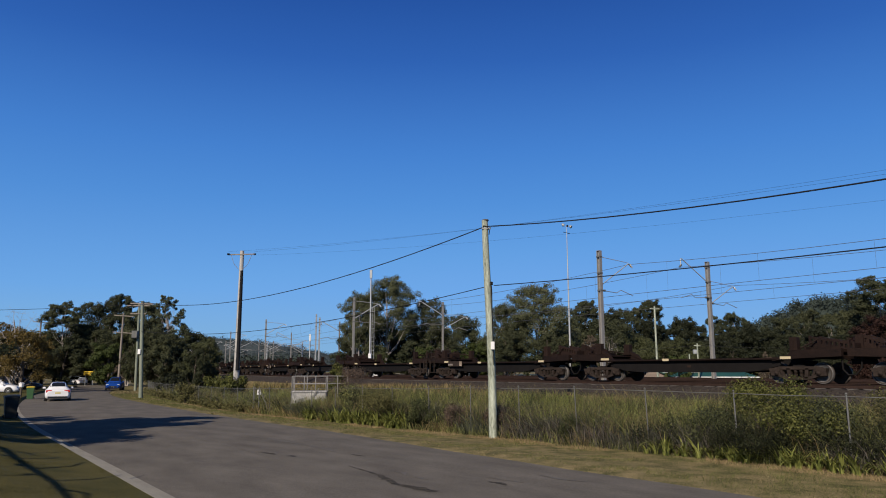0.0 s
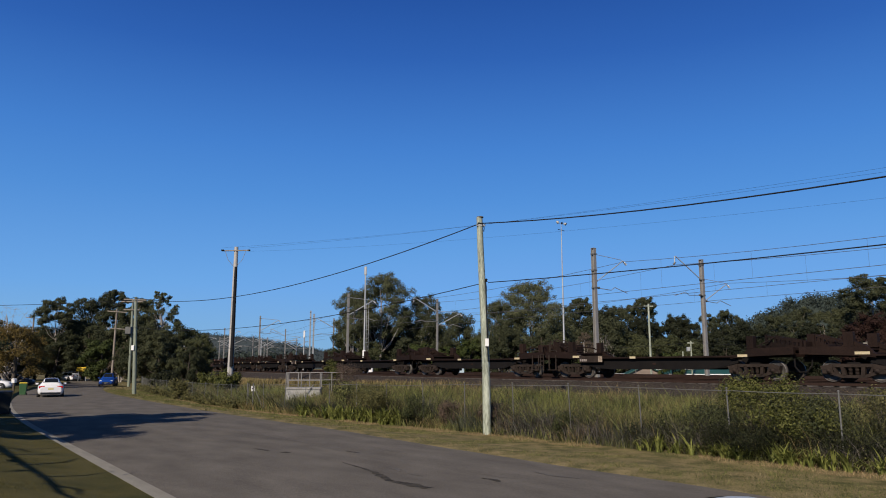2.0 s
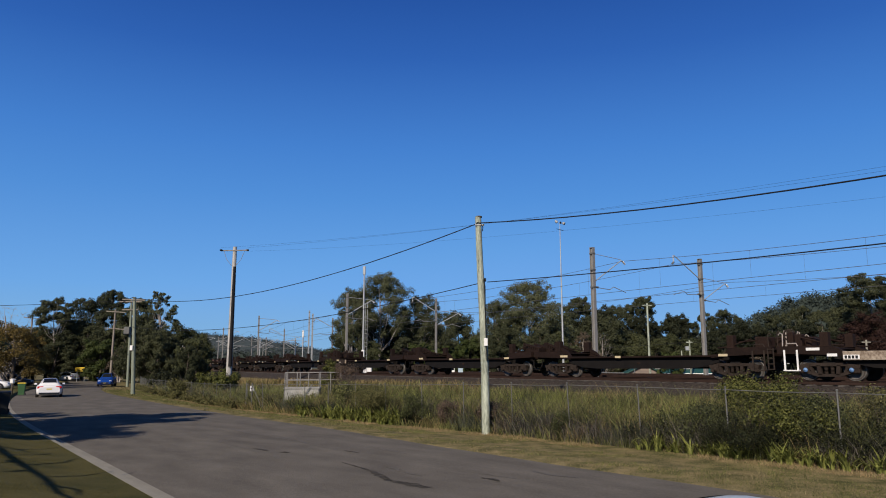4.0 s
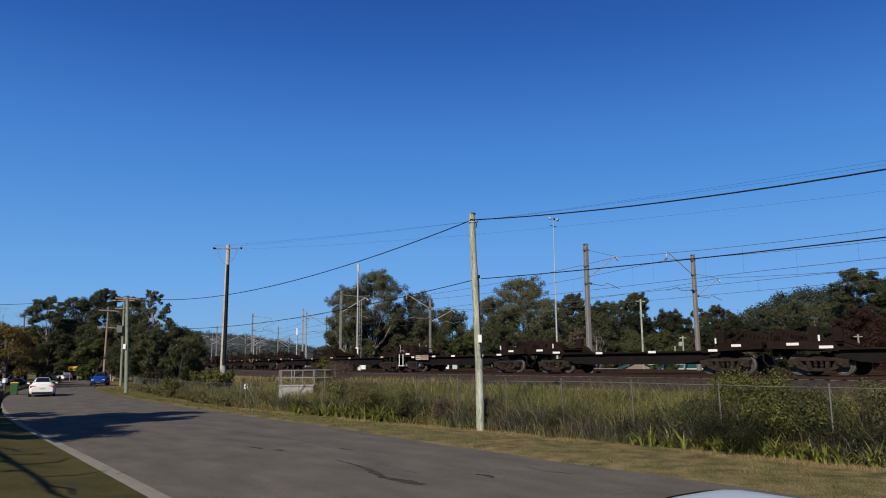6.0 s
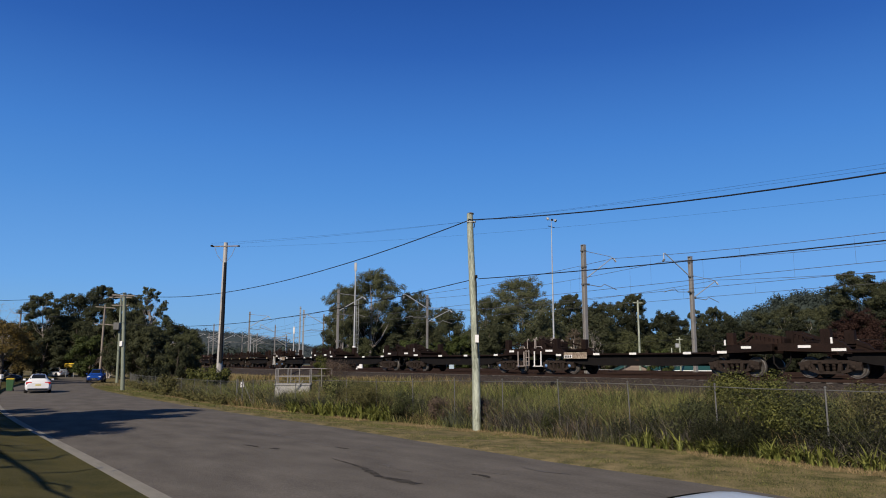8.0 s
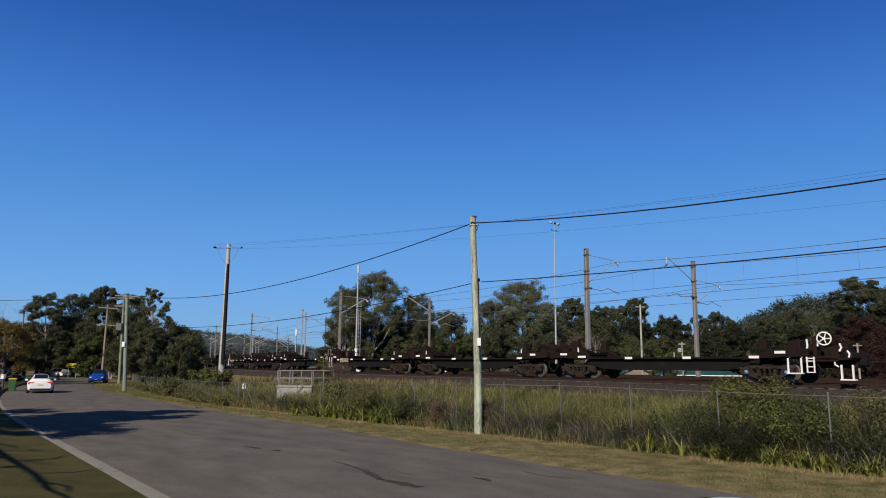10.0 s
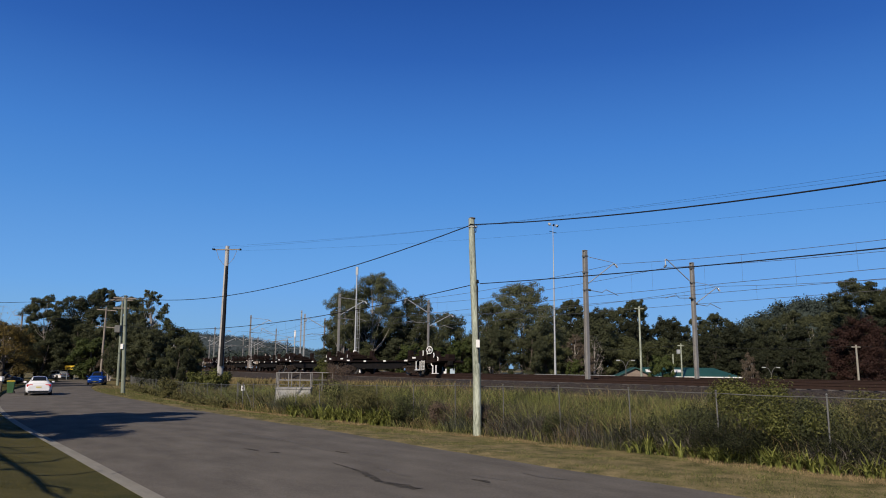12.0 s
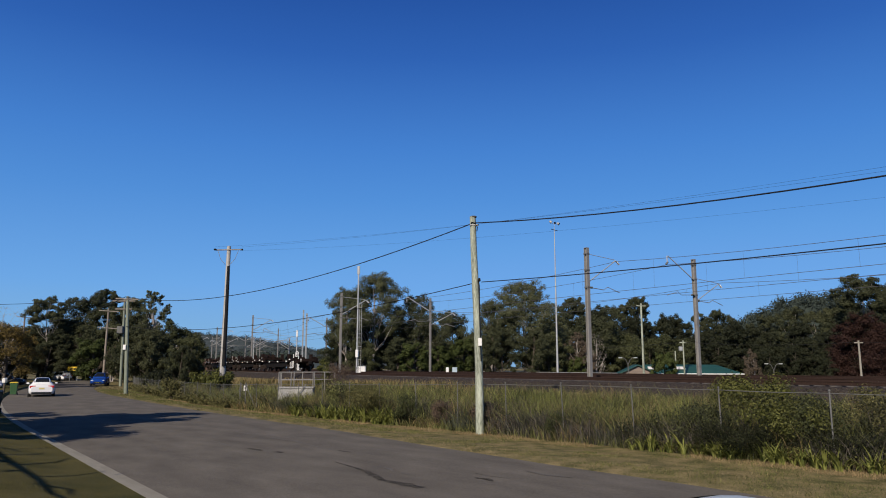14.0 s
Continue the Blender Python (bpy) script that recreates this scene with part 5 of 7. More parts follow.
def blade_mesh(name, q1, q2, mat, short=False):
    """Strips of a quad and a tip, so that each blade is one island; short blades are one pointed face."""
    n = len(q1)
    tip = (q2[:, 2:3] + q2[:, 3:4]) / 2
    me = bpy.data.meshes.new(name)
    if short:
        v = np.concatenate((q1[:, :2], tip), 1).reshape(-1, 3)
        i = np.arange(n) * 3
        f = np.stack((i, i + 1, i + 2), 1).tolist()
    else:
        v = np.concatenate((q1, tip), 1).reshape(-1, 3)
        i = np.arange(n) * 5
        f = np.stack((i, i + 1, i + 2, i + 3), 1).tolist() + np.stack((i + 3, i + 2, i + 4), 1).tolist()
    me.from_pydata(v.tolist(), [], f)
    me.materials.append(M[mat])
    me.update()
    return new(name, me)


def heights_on(pts):
    """Soil heights under blades, with the small unevenness of the ground."""
    return np.array([ground_z(x, y) + 0.05 * noise.noise((x * 0.5, y * 0.5, 3.0)) for x, y in pts])


def scatter(rng, n, u0, u1, m0, m1, power=1.0):
    """Points in a strip of the street plan, thinning out along it."""
    u = u0 + (u1 - u0) * rng.random(n) ** power
    m = rng.uniform(m0, m1, n)
    p = [un(a, fence_n(a) + b) for a, b in zip(u, m) if fence_n(a) + b - street_mid(a) > edge_w(a) - 0.02]
    return np.array([(q.x, q.y) for q in p])


def fence_n(u):
    if u < 25:
        return 18.2
    if u < 60:
        return 18.2 - 0.25 * (u - 25) / 35
    return 17.95 + 0.0035 * (u - 60) ** 2


def rail_height(u):
    """Height of the fence's top rail, which dips with the ground along the street."""
    return float(np.interp(u, (-10, 18, 24, 29, 36, 51), (1.745, 1.77, 1.68, 1.55, 1.45, 1.11)))


def fence_limit(u, n):
    """Growth keeps to about the height of the fence, and drops away towards the ballast."""
    m = n - fence_n(u)
    return rail_height(u) + (0.045 * m if m > 0 else 0)


def patchy(rng, p, scale, seed, lo):
    k = np.array([noise.noise((x * scale, y * scale, seed)) for x, y in p])
    return p[k > lo]


M["weed_green"] = material("green weeds", (0.020, 0.026, 0.008), (0.205, 0.210, 0.078), 0.8, 0.5, 3, 0, island=0.7, gap=0.6, through=0.15, spec=0.15)
M["weed_blue"] = material("blue-grey grass", (0.018, 0.022, 0.016), (0.108, 0.118, 0.082), 0.8, 0.5, 3, 0, island=0.6, gap=0.7, through=0.1, spec=0.15)
M["mesh_wire"] = material("dull fence wire", (0.03, 0.03, 0.028), (0.07, 0.07, 0.066), 0.8, 3, 25, 0, 0.1)
M["weed_dry"] = material("dry grass stems", (0.07, 0.052, 0.021), (0.34, 0.26, 0.125), 0.85, 0.6, 8, 0, island=0.9, gap=0.9, through=0.15, spec=0.15)
M["weed_lush"] = material("strappy green leaves", (0.044, 0.060, 0.013), (0.250, 0.262, 0.070), 0.6, 0.6, 8, 0, island=0.7, gap=0.9, through=0.15, spec=0.15)
M["turf"] = material("turf blades", (0.052, 0.054, 0.018), (0.300, 0.240, 0.125), 0.85, 1.2, 8, 0, island=0.7, gap=0.5, through=0.15, spec=0.15)
M["turf_green"] = material("green turf blades", (0.034, 0.046, 0.012), (0.190, 0.185, 0.066), 0.85, 1.0, 8, 0, island=0.7, gap=0.7, spec=0.15)
M["lawn_blades"] = material("front lawn blades", (0.036, 0.039, 0.011), (0.118, 0.100, 0.036), 0.85, 0.5, 8, 0, island=0.4, gap=0.7, spec=0.15)
M["straw"] = material("straw thatch", (0.13, 0.088, 0.040), (0.33, 0.245, 0.125), 0.9, 0.4, 8, 0, island=0.8, gap=0.9)
M["shrub"] = material("shrub leaves", (0.022, 0.030, 0.006), (0.150, 0.152, 0.042), 0.6, 0.6, 8, 0, island=0.7, gap=0.9, through=0.15, spec=0.15)
# near-black leaves; the shade low among the weeds is put into this colour
M["shrub_dark"] = material("dark shrub leaves with shade mixed in", (0.006, 0.008, 0.004), (0.030, 0.034, 0.014), 0.7, 0.6, 8, 0, island=0.8, gap=0.9, through=0.15, spec=0.15)
M["shrub_olive"] = material("olive shrub leaves", (0.030, 0.031, 0.011), (0.158, 0.148, 0.058), 0.7, 0.6, 8, 0, island=0.6, gap=0.8, through=0.15, spec=0.15)
M["shrub_mid"] = material("dull shrub leaves", (0.014, 0.019, 0.008), (0.086, 0.095, 0.036), 0.7, 0.6, 8, 0, island=0.6, gap=0.9, through=0.15, spec=0.15)
M["shrub_brown"] = material("brown dead shrub", (0.045, 0.03, 0.022), (0.11, 0.075, 0.05), 0.9, 0.6, 8, 0, island=0.8, gap=0.9)
M["dead_stalk"] = material("grey dead stalks", (0.022, 0.020, 0.018), (0.165, 0.148, 0.126), 0.9, 0.6, 8, 0, island=0.9, gap=0.9, spec=0.1)


def weed_field(name, seed, n, u0, u1, m0, m1, hmin, hmax, wid, mat, label, power=1.5, lo=-0.2, lean=0.45, scale=0.35):
    rng = np.random.default_rng(seed)
    p = patchy(rng, scatter(rng, n, u0, u1, m0, m1, power), scale, seed * 1.7, lo)
    z = heights_on(p)
    k = len(p)
    hh = rng.uniform(hmin, hmax, k) * (1 + 0.35 * np.array([noise.noise((x * 0.6, y * 0.6, seed)) for x, y in p]))
    room = np.array([fence_limit(*to_un(x, y)) for x, y in p]) - z
    hh = np.minimum(hh, np.maximum(room, 0.12) * rng.uniform(0.6, 1.05, k))
    far = np.linalg.norm(p, axis=1) / 22.0
    q1, q2 = blades(rng, np.column_stack((p, z - 0.03)), hh, wid * rng.uniform(0.6, 1.3, k) * np.maximum(1, far), lean * rng.uniform(0.2, 1.0, k))
    return tagged(blade_mesh(name, q1, q2, mat, hmax < 0.2), label, "grass", kind="stuff")


weed_field("tall_weeds", 31, 62000, 2, 75, 0.0, 5.8, 0.5, 1.5, 0.022, "weed_green", "tall tangled green weeds behind the wire fence", 1.4, -0.4, 1.05)
weed_field("dry_grass", 32, 34000, 2, 80, -0.1, 6.5, 0.5, 1.6, 0.010, "weed_dry", "dry seeding grass stems among the weeds", 1.4, -0.05, 0.9)
weed_field("lime_tufts", 58, 26000, 2, 60, 0.6, 5.0, 0.8, 1.6, 0.026, "weed_lush", "yellow-green grass tufts behind the wire fence", 1.3, 0.12, 0.7, 0.9)
weed_field("blue_grass", 65, 34000, 3, 46, -0.15, 1.2, 0.3, 0.95, 0.017, "weed_blue", "blue-grey bent grass along the wire fence", 1.2, -0.25, 1.0, 0.3)
weed_field("thicket_stalks", 66, 7000, 4, 22, -0.25, 0.5, 0.4, 1.1, 0.014, "dead_stalk", "tangled grey dead stalks growing through the wire fence", 1.0, -0.3, 1.1, 0.6)
weed_field("dark_weeds", 33, 16000, 2, 45, 0.0, 3.0, 0.3, 0.8, 0.022, "shrub_dark", "stalky undergrowth along the fence, shade put into its dark colour", 1.5, -0.1)


def rosettes(name, seed, n, u0, u1, m0, m1, lmin, lmax, wid, leaves, label):
    """Clumps of broad arching strap leaves, each clump fanned out from one crown."""
    rng = np.random.default_rng(seed)
    k = n * leaves
    u = np.repeat(rng.uniform(u0, u1, n), leaves)
    m = np.repeat(rng.uniform(m0, m1, n), leaves)
    base = np.array([tuple(un(a, fence_n(a) + b)) for a, b in zip(u, m)])
    base[:, 2] = np.array([ground_z(p[0], p[1]) for p in base]) - 0.03
    a = rng.uniform(0, 6.283, k)
    base[:, :2] += 0.05 * np.stack((np.cos(a), np.sin(a)), 1)
    out = np.stack((np.cos(a), np.sin(a), np.zeros(k)), 1)
    side = np.stack((-np.sin(a), np.cos(a), np.zeros(k)), 1) * (wid * rng.uniform(0.6, 1.2, k))[:, None] * 0.5
    length = np.repeat(rng.uniform(lmin, lmax, n), leaves) * rng.uniform(0.6, 1.1, k)
    bend = rng.uniform(0.7, 2.9, k)
    rows, p, step = [], base, 5
    for i in range(step + 1):
        f = i / step
        w = side * min(1.0, 0.7 + f) * (1.0 if f < 0.6 else (1.02 - f) / 0.42)
        rows.append(np.stack((p - w, p + w), 1))
        t = 0.15 + bend * f
        p = p + (out * np.sin(t)[:, None] + np.array((0, 0, 1.0)) * np.cos(t)[:, None]) * (length / step)[:, None]
    v = np.concatenate(rows, 1).reshape(-1, 3)
    f = []
    for i in range(k):
        o = i * (step + 1) * 2
        f += [(o + 2 * q, o + 2 * q + 1, o + 2 * q + 3, o + 2 * q + 2) for q in range(step)]
    me = bpy.data.meshes.new(name)
    me.from_pydata(v.tolist(), [], f)
    me.materials.append(M["weed_lush"])
    me.update()
    return tagged(new(name, me), label, "plants", kind="stuff")


rosettes("strappy_plants", 34, 30, 6.8, 10.6, -0.6, -0.2, 0.5, 0.95, 0.045, 11, "tall strappy bright green leaves at the fence foot")
rosettes("strappy_clumps", 59, 28, 11.0, 14.8, -0.6, -0.2, 0.5, 0.95, 0.048, 12, "bent strappy leaves at the foot of the fence")
rosettes("strappy_bed", 60, 62, 28.6, 38.6, -0.65, -0.1, 0.7, 1.2, 0.055, 22, "bed of arching strappy green leaves by the fence")
weed_field("pale_stems", 67, 3200, 18, 30, 0.1, 2.6, 0.8, 1.6, 0.013, "dead_stalk", "bleached dead stems among the weeds", 1.0, 0.0, 1.2, 0.5)
# near-black blades paint the shade between the strappy leaves
weed_field("bed_shade", 68, 3500, 27, 40, -0.2, 0.4, 0.3, 0.8, 0.03, "shrub_dark", "undergrowth behind the strappy leaves, shade put into its dark colour", 1.0, -0.4, 0.9)
weed_field("fence_foot_grass", 61, 10000, 2, 62, -0.45, 0.35, 0.2, 0.6, 0.013, "weed_green", "bent grass at the foot of the wire fence", 1.4, -0.3, 1.5, 0.5)
weed_field("fence_foot_straw", 62, 9000, 2, 62, -0.4, 0.35, 0.2, 0.7, 0.010, "weed_dry", "dead bent grass at the foot of the wire fence", 1.4, -0.1, 1.4, 0.5)
weed_field("straw_edge", 35, 34000, 2, 60, -1.25, 0.1, 0.03, 0.14, 0.016, "straw", "straw-coloured dead grass at the fence foot", 1.5, -0.1, 1.0, 0.5)
weed_field("verge_grass", 36, 70000, 1, 90, -6.3, -1.6, 0.03, 0.085, 0.02, "turf", "short dry tufts on the roadside verge", 1.6, -0.2, 1.3, 0.9)
weed_field("verge_green", 57, 90000, 1, 80, -4.6, -0.7, 0.03, 0.10, 0.018, "turf_green", "green patches in the roadside verge", 1.6, -0.12, 1.2, 0.8)
weed_field("road_edge_tufts", 37, 4000, 1, 80, -5.7, -4.8, 0.02, 0.07, 0.018, "turf_green", "ragged grass along the asphalt edge", 1.5, 0.0, 0.7, 0.5)


def lawn_turf():
    rng = np.random.default_rng(38)
    u = 6 + 34 * rng.random(110000) ** 1.2
    m = -4.97 - 6.0 * rng.random(110000) ** 1.2
    p = np.array([tuple(un(a, street_mid(a) + b)[:2]) for a, b in zip(u, m)])
    z = heights_on(p)
    k = len(p)
    q1, q2 = blades(rng, np.column_stack((p, z - 0.01)), rng.uniform(0.015, 0.05, k), 0.013 * rng.uniform(0.6, 1.3, k), rng.uniform(0.2, 0.8, k))
    tagged(blade_mesh("lawn_turf", q1, q2, "lawn_blades", True), "short green and straw lawn beside the kerb", "grass", kind="stuff")


lawn_turf()


def shrub(u, m, top, wide, n, size, mat, seed, label):
    """A rounded multi-stemmed shrub of small leaves."""
    rng = np.random.default_rng(seed)
    p = un(u, fence_n(u) + m)
    z = ground_z(p.x, p.y)
    h = top - z
    t = thing("shrub", label, "shrub", "shrubs along the fence", at=pose(p.x, p.y, z))
    c, r = [], []
    for k in range(15):
        a, q = rng.uniform(0, 6.28), rng.random() ** 0.5
        cc = (wide * 0.7 * q * math.cos(a), wide * 0.7 * q * math.sin(a), h * rng.uniform(0.25 if h < 1.6 else 0.45, 0.88))
        rr = wide * rng.uniform(0.22, 0.42)
        c.append(cc)
        r.append((rr, rr, min(rr, h * 0.3)))
        part("stem", Shape().tube([(0.1 * math.cos(a), 0.1 * math.sin(a), -0.1), (cc[0] * 0.5, cc[1] * 0.5, cc[2] * 0.6), cc], [0.025, 0.018, 0.006], 5, cap=False), "bark_dark", t)
    part("foliage", Shape().quads(leaf_quads(rng, c, r, n, size)), mat, t)


shrub(11.3, 0.45, 2.15, 1.4, 13000, 0.062, "shrub", 41, "leafy yellow-green shrub spilling over the wire fence")
shrub(13.5, 0.8, 1.25, 1.5, 7200, 0.062, "shrub_mid", 42, "dull green tangled shrub behind the wire fence")
shrub(9.2, 0.9, 1.6, 1.4, 7500, 0.062, "shrub_mid", 43, "dark tangled shrub behind the wire fence")
shrub(8.4, 1.0, 1.85, 1.3, 6500, 0.06, "shrub_olive", 44, "leafy yellow-green shrub behind the wire fence")
shrub(11.2, 0.3, 1.05, 1.8, 10000, 0.045, "shrub_dark", 46, "shrub tangled in the wire fence, shade put into its dark leaves")
shrub(18.2, 0.1, 0.85, 0.7, 4500, 0.05, "shrub_mid", 91, "small dark green shrub at the fence foot")
shrub(22.6, 0.2, 0.95, 0.9, 4500, 0.06, "shrub_brown", 93, "dead brown shrub beside the timber pole")
shrub(25.2, 0.2, 0.95, 0.8, 4000, 0.06, "shrub_brown", 94, "brown dried shrub behind the wire fence")
shrub(27.6, 0.3, 1.2, 1.2, 5200, 0.06, "shrub_mid", 95, "dull green shrub behind the wire fence")
shrub(9.9, 0.5, 1.75, 0.9, 4200, 0.06, "shrub", 96, "yellow-green creeper climbing the wire fence")
shrub(31.0, 0.3, 1.35, 1.9, 9000, 0.06, "shrub_olive", 47, "spreading olive-brown shrub at the fence")
shrub(35.0, 1.2, 1.5, 1.6, 5500, 0.08, "weed_green", 48, "low olive shrub behind the fence")
shrub(41.6, 4.0, 2.75, 1.35, 5200, 0.05, "shrub_brown", 49, "brown twiggy shrub beside the track")
shrub(44.6, 4.6, 3.1, 0.9, 4400, 0.08, "shrub", 50, "leafy green shrub beside the track")
shrub(62.0, -0.3, 1.2, 1.3, 3000, 0.130, "shrub_olive", 51, "low rounded shrub in front of the fence")
shrub(58.0, 2.5, 1.9, 1.6, 2600, 0.160, "shrub", 52, "leafy shrub beside the tall pole")
shrub(66.0, 3.5, 2.2, 1.8, 2600, 0.180, "shrub", 53, "leafy shrub beside the tall pole")
shrub(76.0, 1.0, 1.9, 2.0, 2600, 0.200, "shrub_dark", 54, "rounded dark shrub at the fence")


def leafy_tangle(name, seed, n, u0, u1, m0, m1, top0, top1, size, mat, label):
    """Small leaves of creepers and herbs, massed along the fence."""
    rng = np.random.default_rng(seed)
    u = u0 + (u1 - u0) * rng.random(n // 40) ** 1.4
    c, r = [], []
    for a in u:
        p = un(a, fence_n(a) + rng.uniform(m0, m1))
        z = ground_z(p.x, p.y)
        q = rng.uniform(0.18, 0.45)
        c.append((p.x, p.y, z + rng.uniform(top0, top1)))
        r.append((q, q, q * 0.8))
    return tagged(part(name, Shape().quads(leaf_quads(rng, c, r, n, size)), mat), label, "undergrowth", kind="stuff")


leafy_tangle("creepers", 81, 9000, 3, 50, -0.2, 3.0, 0.1, 1.1, 0.06, "weed_green", "creepers and herbs tangled along the wire fence")
leafy_tangle("yellow_herbs", 82, 14000, 3, 55, 0.2, 2.6, 0.4, 1.05, 0.05, "shrub", "yellow-green leafy herbs among tall grass")
leafy_tangle("dead_thicket", 83, 6000, 17, 44, -0.1, 2.0, 0.1, 0.8, 0.07, "shrub_brown", "dead brown thicket along the fence")
# near-black leaves paint the shadow gap under the spilling shrub
leafy_tangle("dark_thicket", 84, 24000, 6.5, 15.5, -0.12, 0.45, 0.1, 0.75, 0.055, "shrub_dark", "thicket at the fence foot, shade put into its dark leaves")
leafy_tangle("bank_brambles", 97, 12000, 48, 88, -0.9, 0.6, 0.05, 0.5, 0.11, "shrub_olive", "olive brambles along the far fence")
weed_field("bank_grass", 39, 26000, 34, 98, 1.0, 9.5, 0.25, 0.7, 0.012, "weed_dry", "dry yellow grass on the railway bank", 1.0, -0.15)
weed_field("bank_weeds", 40, 12000, 34, 98, 0.5, 8.5, 0.25, 0.8, 0.02, "weed_green", "green weeds on the railway bank", 1.0, 0.0)
weed_field("slope_grass", 63, 20000, 2, 62, 4.8, 8.0, 0.12, 0.35, 0.015, "weed_green", "rank grass on the slope below the ballast", 1.3, -0.5, 0.9)
weed_field("slope_straw", 64, 13000, 2, 62, 4.5, 8.0, 0.15, 0.4, 0.011, "weed_dry", "dry grass on the slope below the ballast", 1.3, -0.3, 0.9)


# ---- fences, gate, headwall ----
def fence_foot(u):
    p = un(u, fence_n(u))
    return Vector((p.x, p.y, ground_z(p.x, p.y)))


def fence_top(u):
    p = fence_foot(u)
    return Vector((p.x, p.y, rail_height(u) + 0.02))


def build_fence():
    f = tagged(new("wire_fence"), "sagging galvanised chain-link fence overgrown with weeds", "fence", kind="structure")
    us = list(np.arange(-6.0, 98, 3.0))
    rnd = random.Random(8)
    for u in us:
        a, b = fence_foot(u), fence_top(u)
        slack = 0.04 if u < 15 else 0.11
        lean = Vector((rnd.uniform(-slack, slack), rnd.uniform(-slack, slack), 0))
        s = Shape()
        s.tube([a - Vector((0, 0, 0.3)), b + lean + Vector((0, 0, 0.03))], 0.022 if u < 15 else 0.018, 8)
        s.lathe([(0, 0.036), (0.03, 0.03), (0.045, 0.01)], 8, "z", True, Matrix.Translation(b + lean + Vector((0, 0, 0.03))))
        part("post", s, "old_galv", f)
    s = Shape()
    pts = []
    for u in np.arange(-6.0, 96, 0.75):
        pts.append(fence_top(float(u)) + Vector((0, 0, -0.02 - 0.018 * abs(math.sin(u * math.pi / 3)) * (0.5 + 0.5 * math.sin(u * 0.7)))))
    s.tube(pts, 0.011, 6)
    part("top_rail", s, "old_galv", f)
    # woven wire, drawn closer together by distance
    step = 0.085
    for u0, u1, wire in ((-6.0, 40.0, "mesh_wire"), (40.0, 94.0, "old_galv")):
        s = Shape()
        u = u0
        while u < u1:
            for e in (-1, 1):
                a, b = fence_foot(u), fence_top(u + e * 1.65)
                a = Vector((a.x, a.y, a.z + 0.04))
                s.tube([a, b - Vector((0, 0, 0.03))], 0.0011 * max(1.0, u / 22), 3, cap=False, smooth=False)
            u += step * max(1.0, u / 22)
        tagged(part("wire_mesh", s, wire, f), kind="stuff")


build_fence()


def gate_posts():
    g = thing("pedestrian_gate", "narrow chain-link gate with a small white sign", "gate")
    for u in (47.0, 48.0):
        a = fence_foot(u)
        part("post", Shape().tube([(a.x, a.y, a.z - 0.3), (a.x, a.y, 1.32)], 0.04, 8), "old_galv", g)
    a, b = fence_foot(47.5), fence_foot(47.0)
    part("sign", Shape().box(-0.11, 0.11, -0.01, 0.01, -0.17, 0.17, 0.006, Matrix.Translation((a.x + 0.2, a.y - 0.15, 0.95)) @ Matrix.Rotation(radians(20), 4, "Z")), "white_paint", g, "small white warning sign")
    part("sign_bar", Shape().box(-0.07, 0.07, -0.018, -0.012, -0.02, 0.04, 0, Matrix.Translation((a.x + 0.2, a.y - 0.15, 0.95)) @ Matrix.Rotation(radians(20), 4, "Z")), "wire", g)
    c = fence_foot(45.0)
    part("brace", Shape().tube([(b.x, b.y, 1.2), (c.x, c.y, c.z)], 0.022, 6), "old_galv", g)


gate_posts()


def headwall():
    w = thing("culvert_headwall", "pale concrete culvert headwall with galvanised handrails", "culvert", at=Matrix.Translation(un(43.2, fence_n(43) + 1.8)) @ Matrix.Rotation(radians(6), 4, "Z"))
    part("wall", Shape().box(-1.0, 1.1, -0.9, 0.9, -0.8, 1.02, 0.04), "pale_concrete", w)
    part("coping", Shape().box(-1.06, 1.16, -0.96, 0.96, 1.02, 1.10, 0.02), "pale_concrete", w)
    for x, y in ((-1.0, -0.85), (-0.25, -0.85), (0.45, -0.85), (1.1, -0.85), (-1.0, 0.0), (-1.0, 0.85), (-0.2, 0.85), (1.1, 0.85), (1.75, 0.85), (2.4, 0.85)):
        part("rail_post", Shape().tube([(x, y, 0.4), (x, y, 2.02)], 0.03, 8), "mast", w)
    for y, x1 in ((-0.85, 1.1), (0.85, 2.4)):
        for z in (2.02, 1.55):
            part("handrail", Shape().tube([(-1.0, y, z), (x1, y, z)], 0.027, 8), "mast", w)
    part("handrail", Shape().tube([(-1.0, -0.85, 2.02), (-1.0, 0.85, 2.02)], 0.027, 8), "mast", w)
    part("brace", Shape().tube([(-0.6, -1.0, -0.3), (0.7, -1.0, 1.3)], 0.03, 6), "mast", w)


headwall()


def far_railing():
    f = tagged(new("white_railing"), "low white post-and-rail fence beyond the tracks", "fence", kind="structure")
    prev = None
    for i in range(26):
        p, th = track(33 + i * 2.5, 24.5)
        z = ground_z(p.x, p.y)
        part("post", Shape().box(-0.045, 0.045, -0.045, 0.045, z - 0.2, 1.8, 0.01, Matrix.Translation((p.x, p.y, 0)) @ Matrix.Rotation(th, 4, "Z")), "galv", f)
        if prev is not None:
            part("rail", Shape().tube([(prev.x, prev.y, 1.78), (p.x, p.y, 1.78)], 0.026, 6), "galv", f)
        prev = p


far_railing()


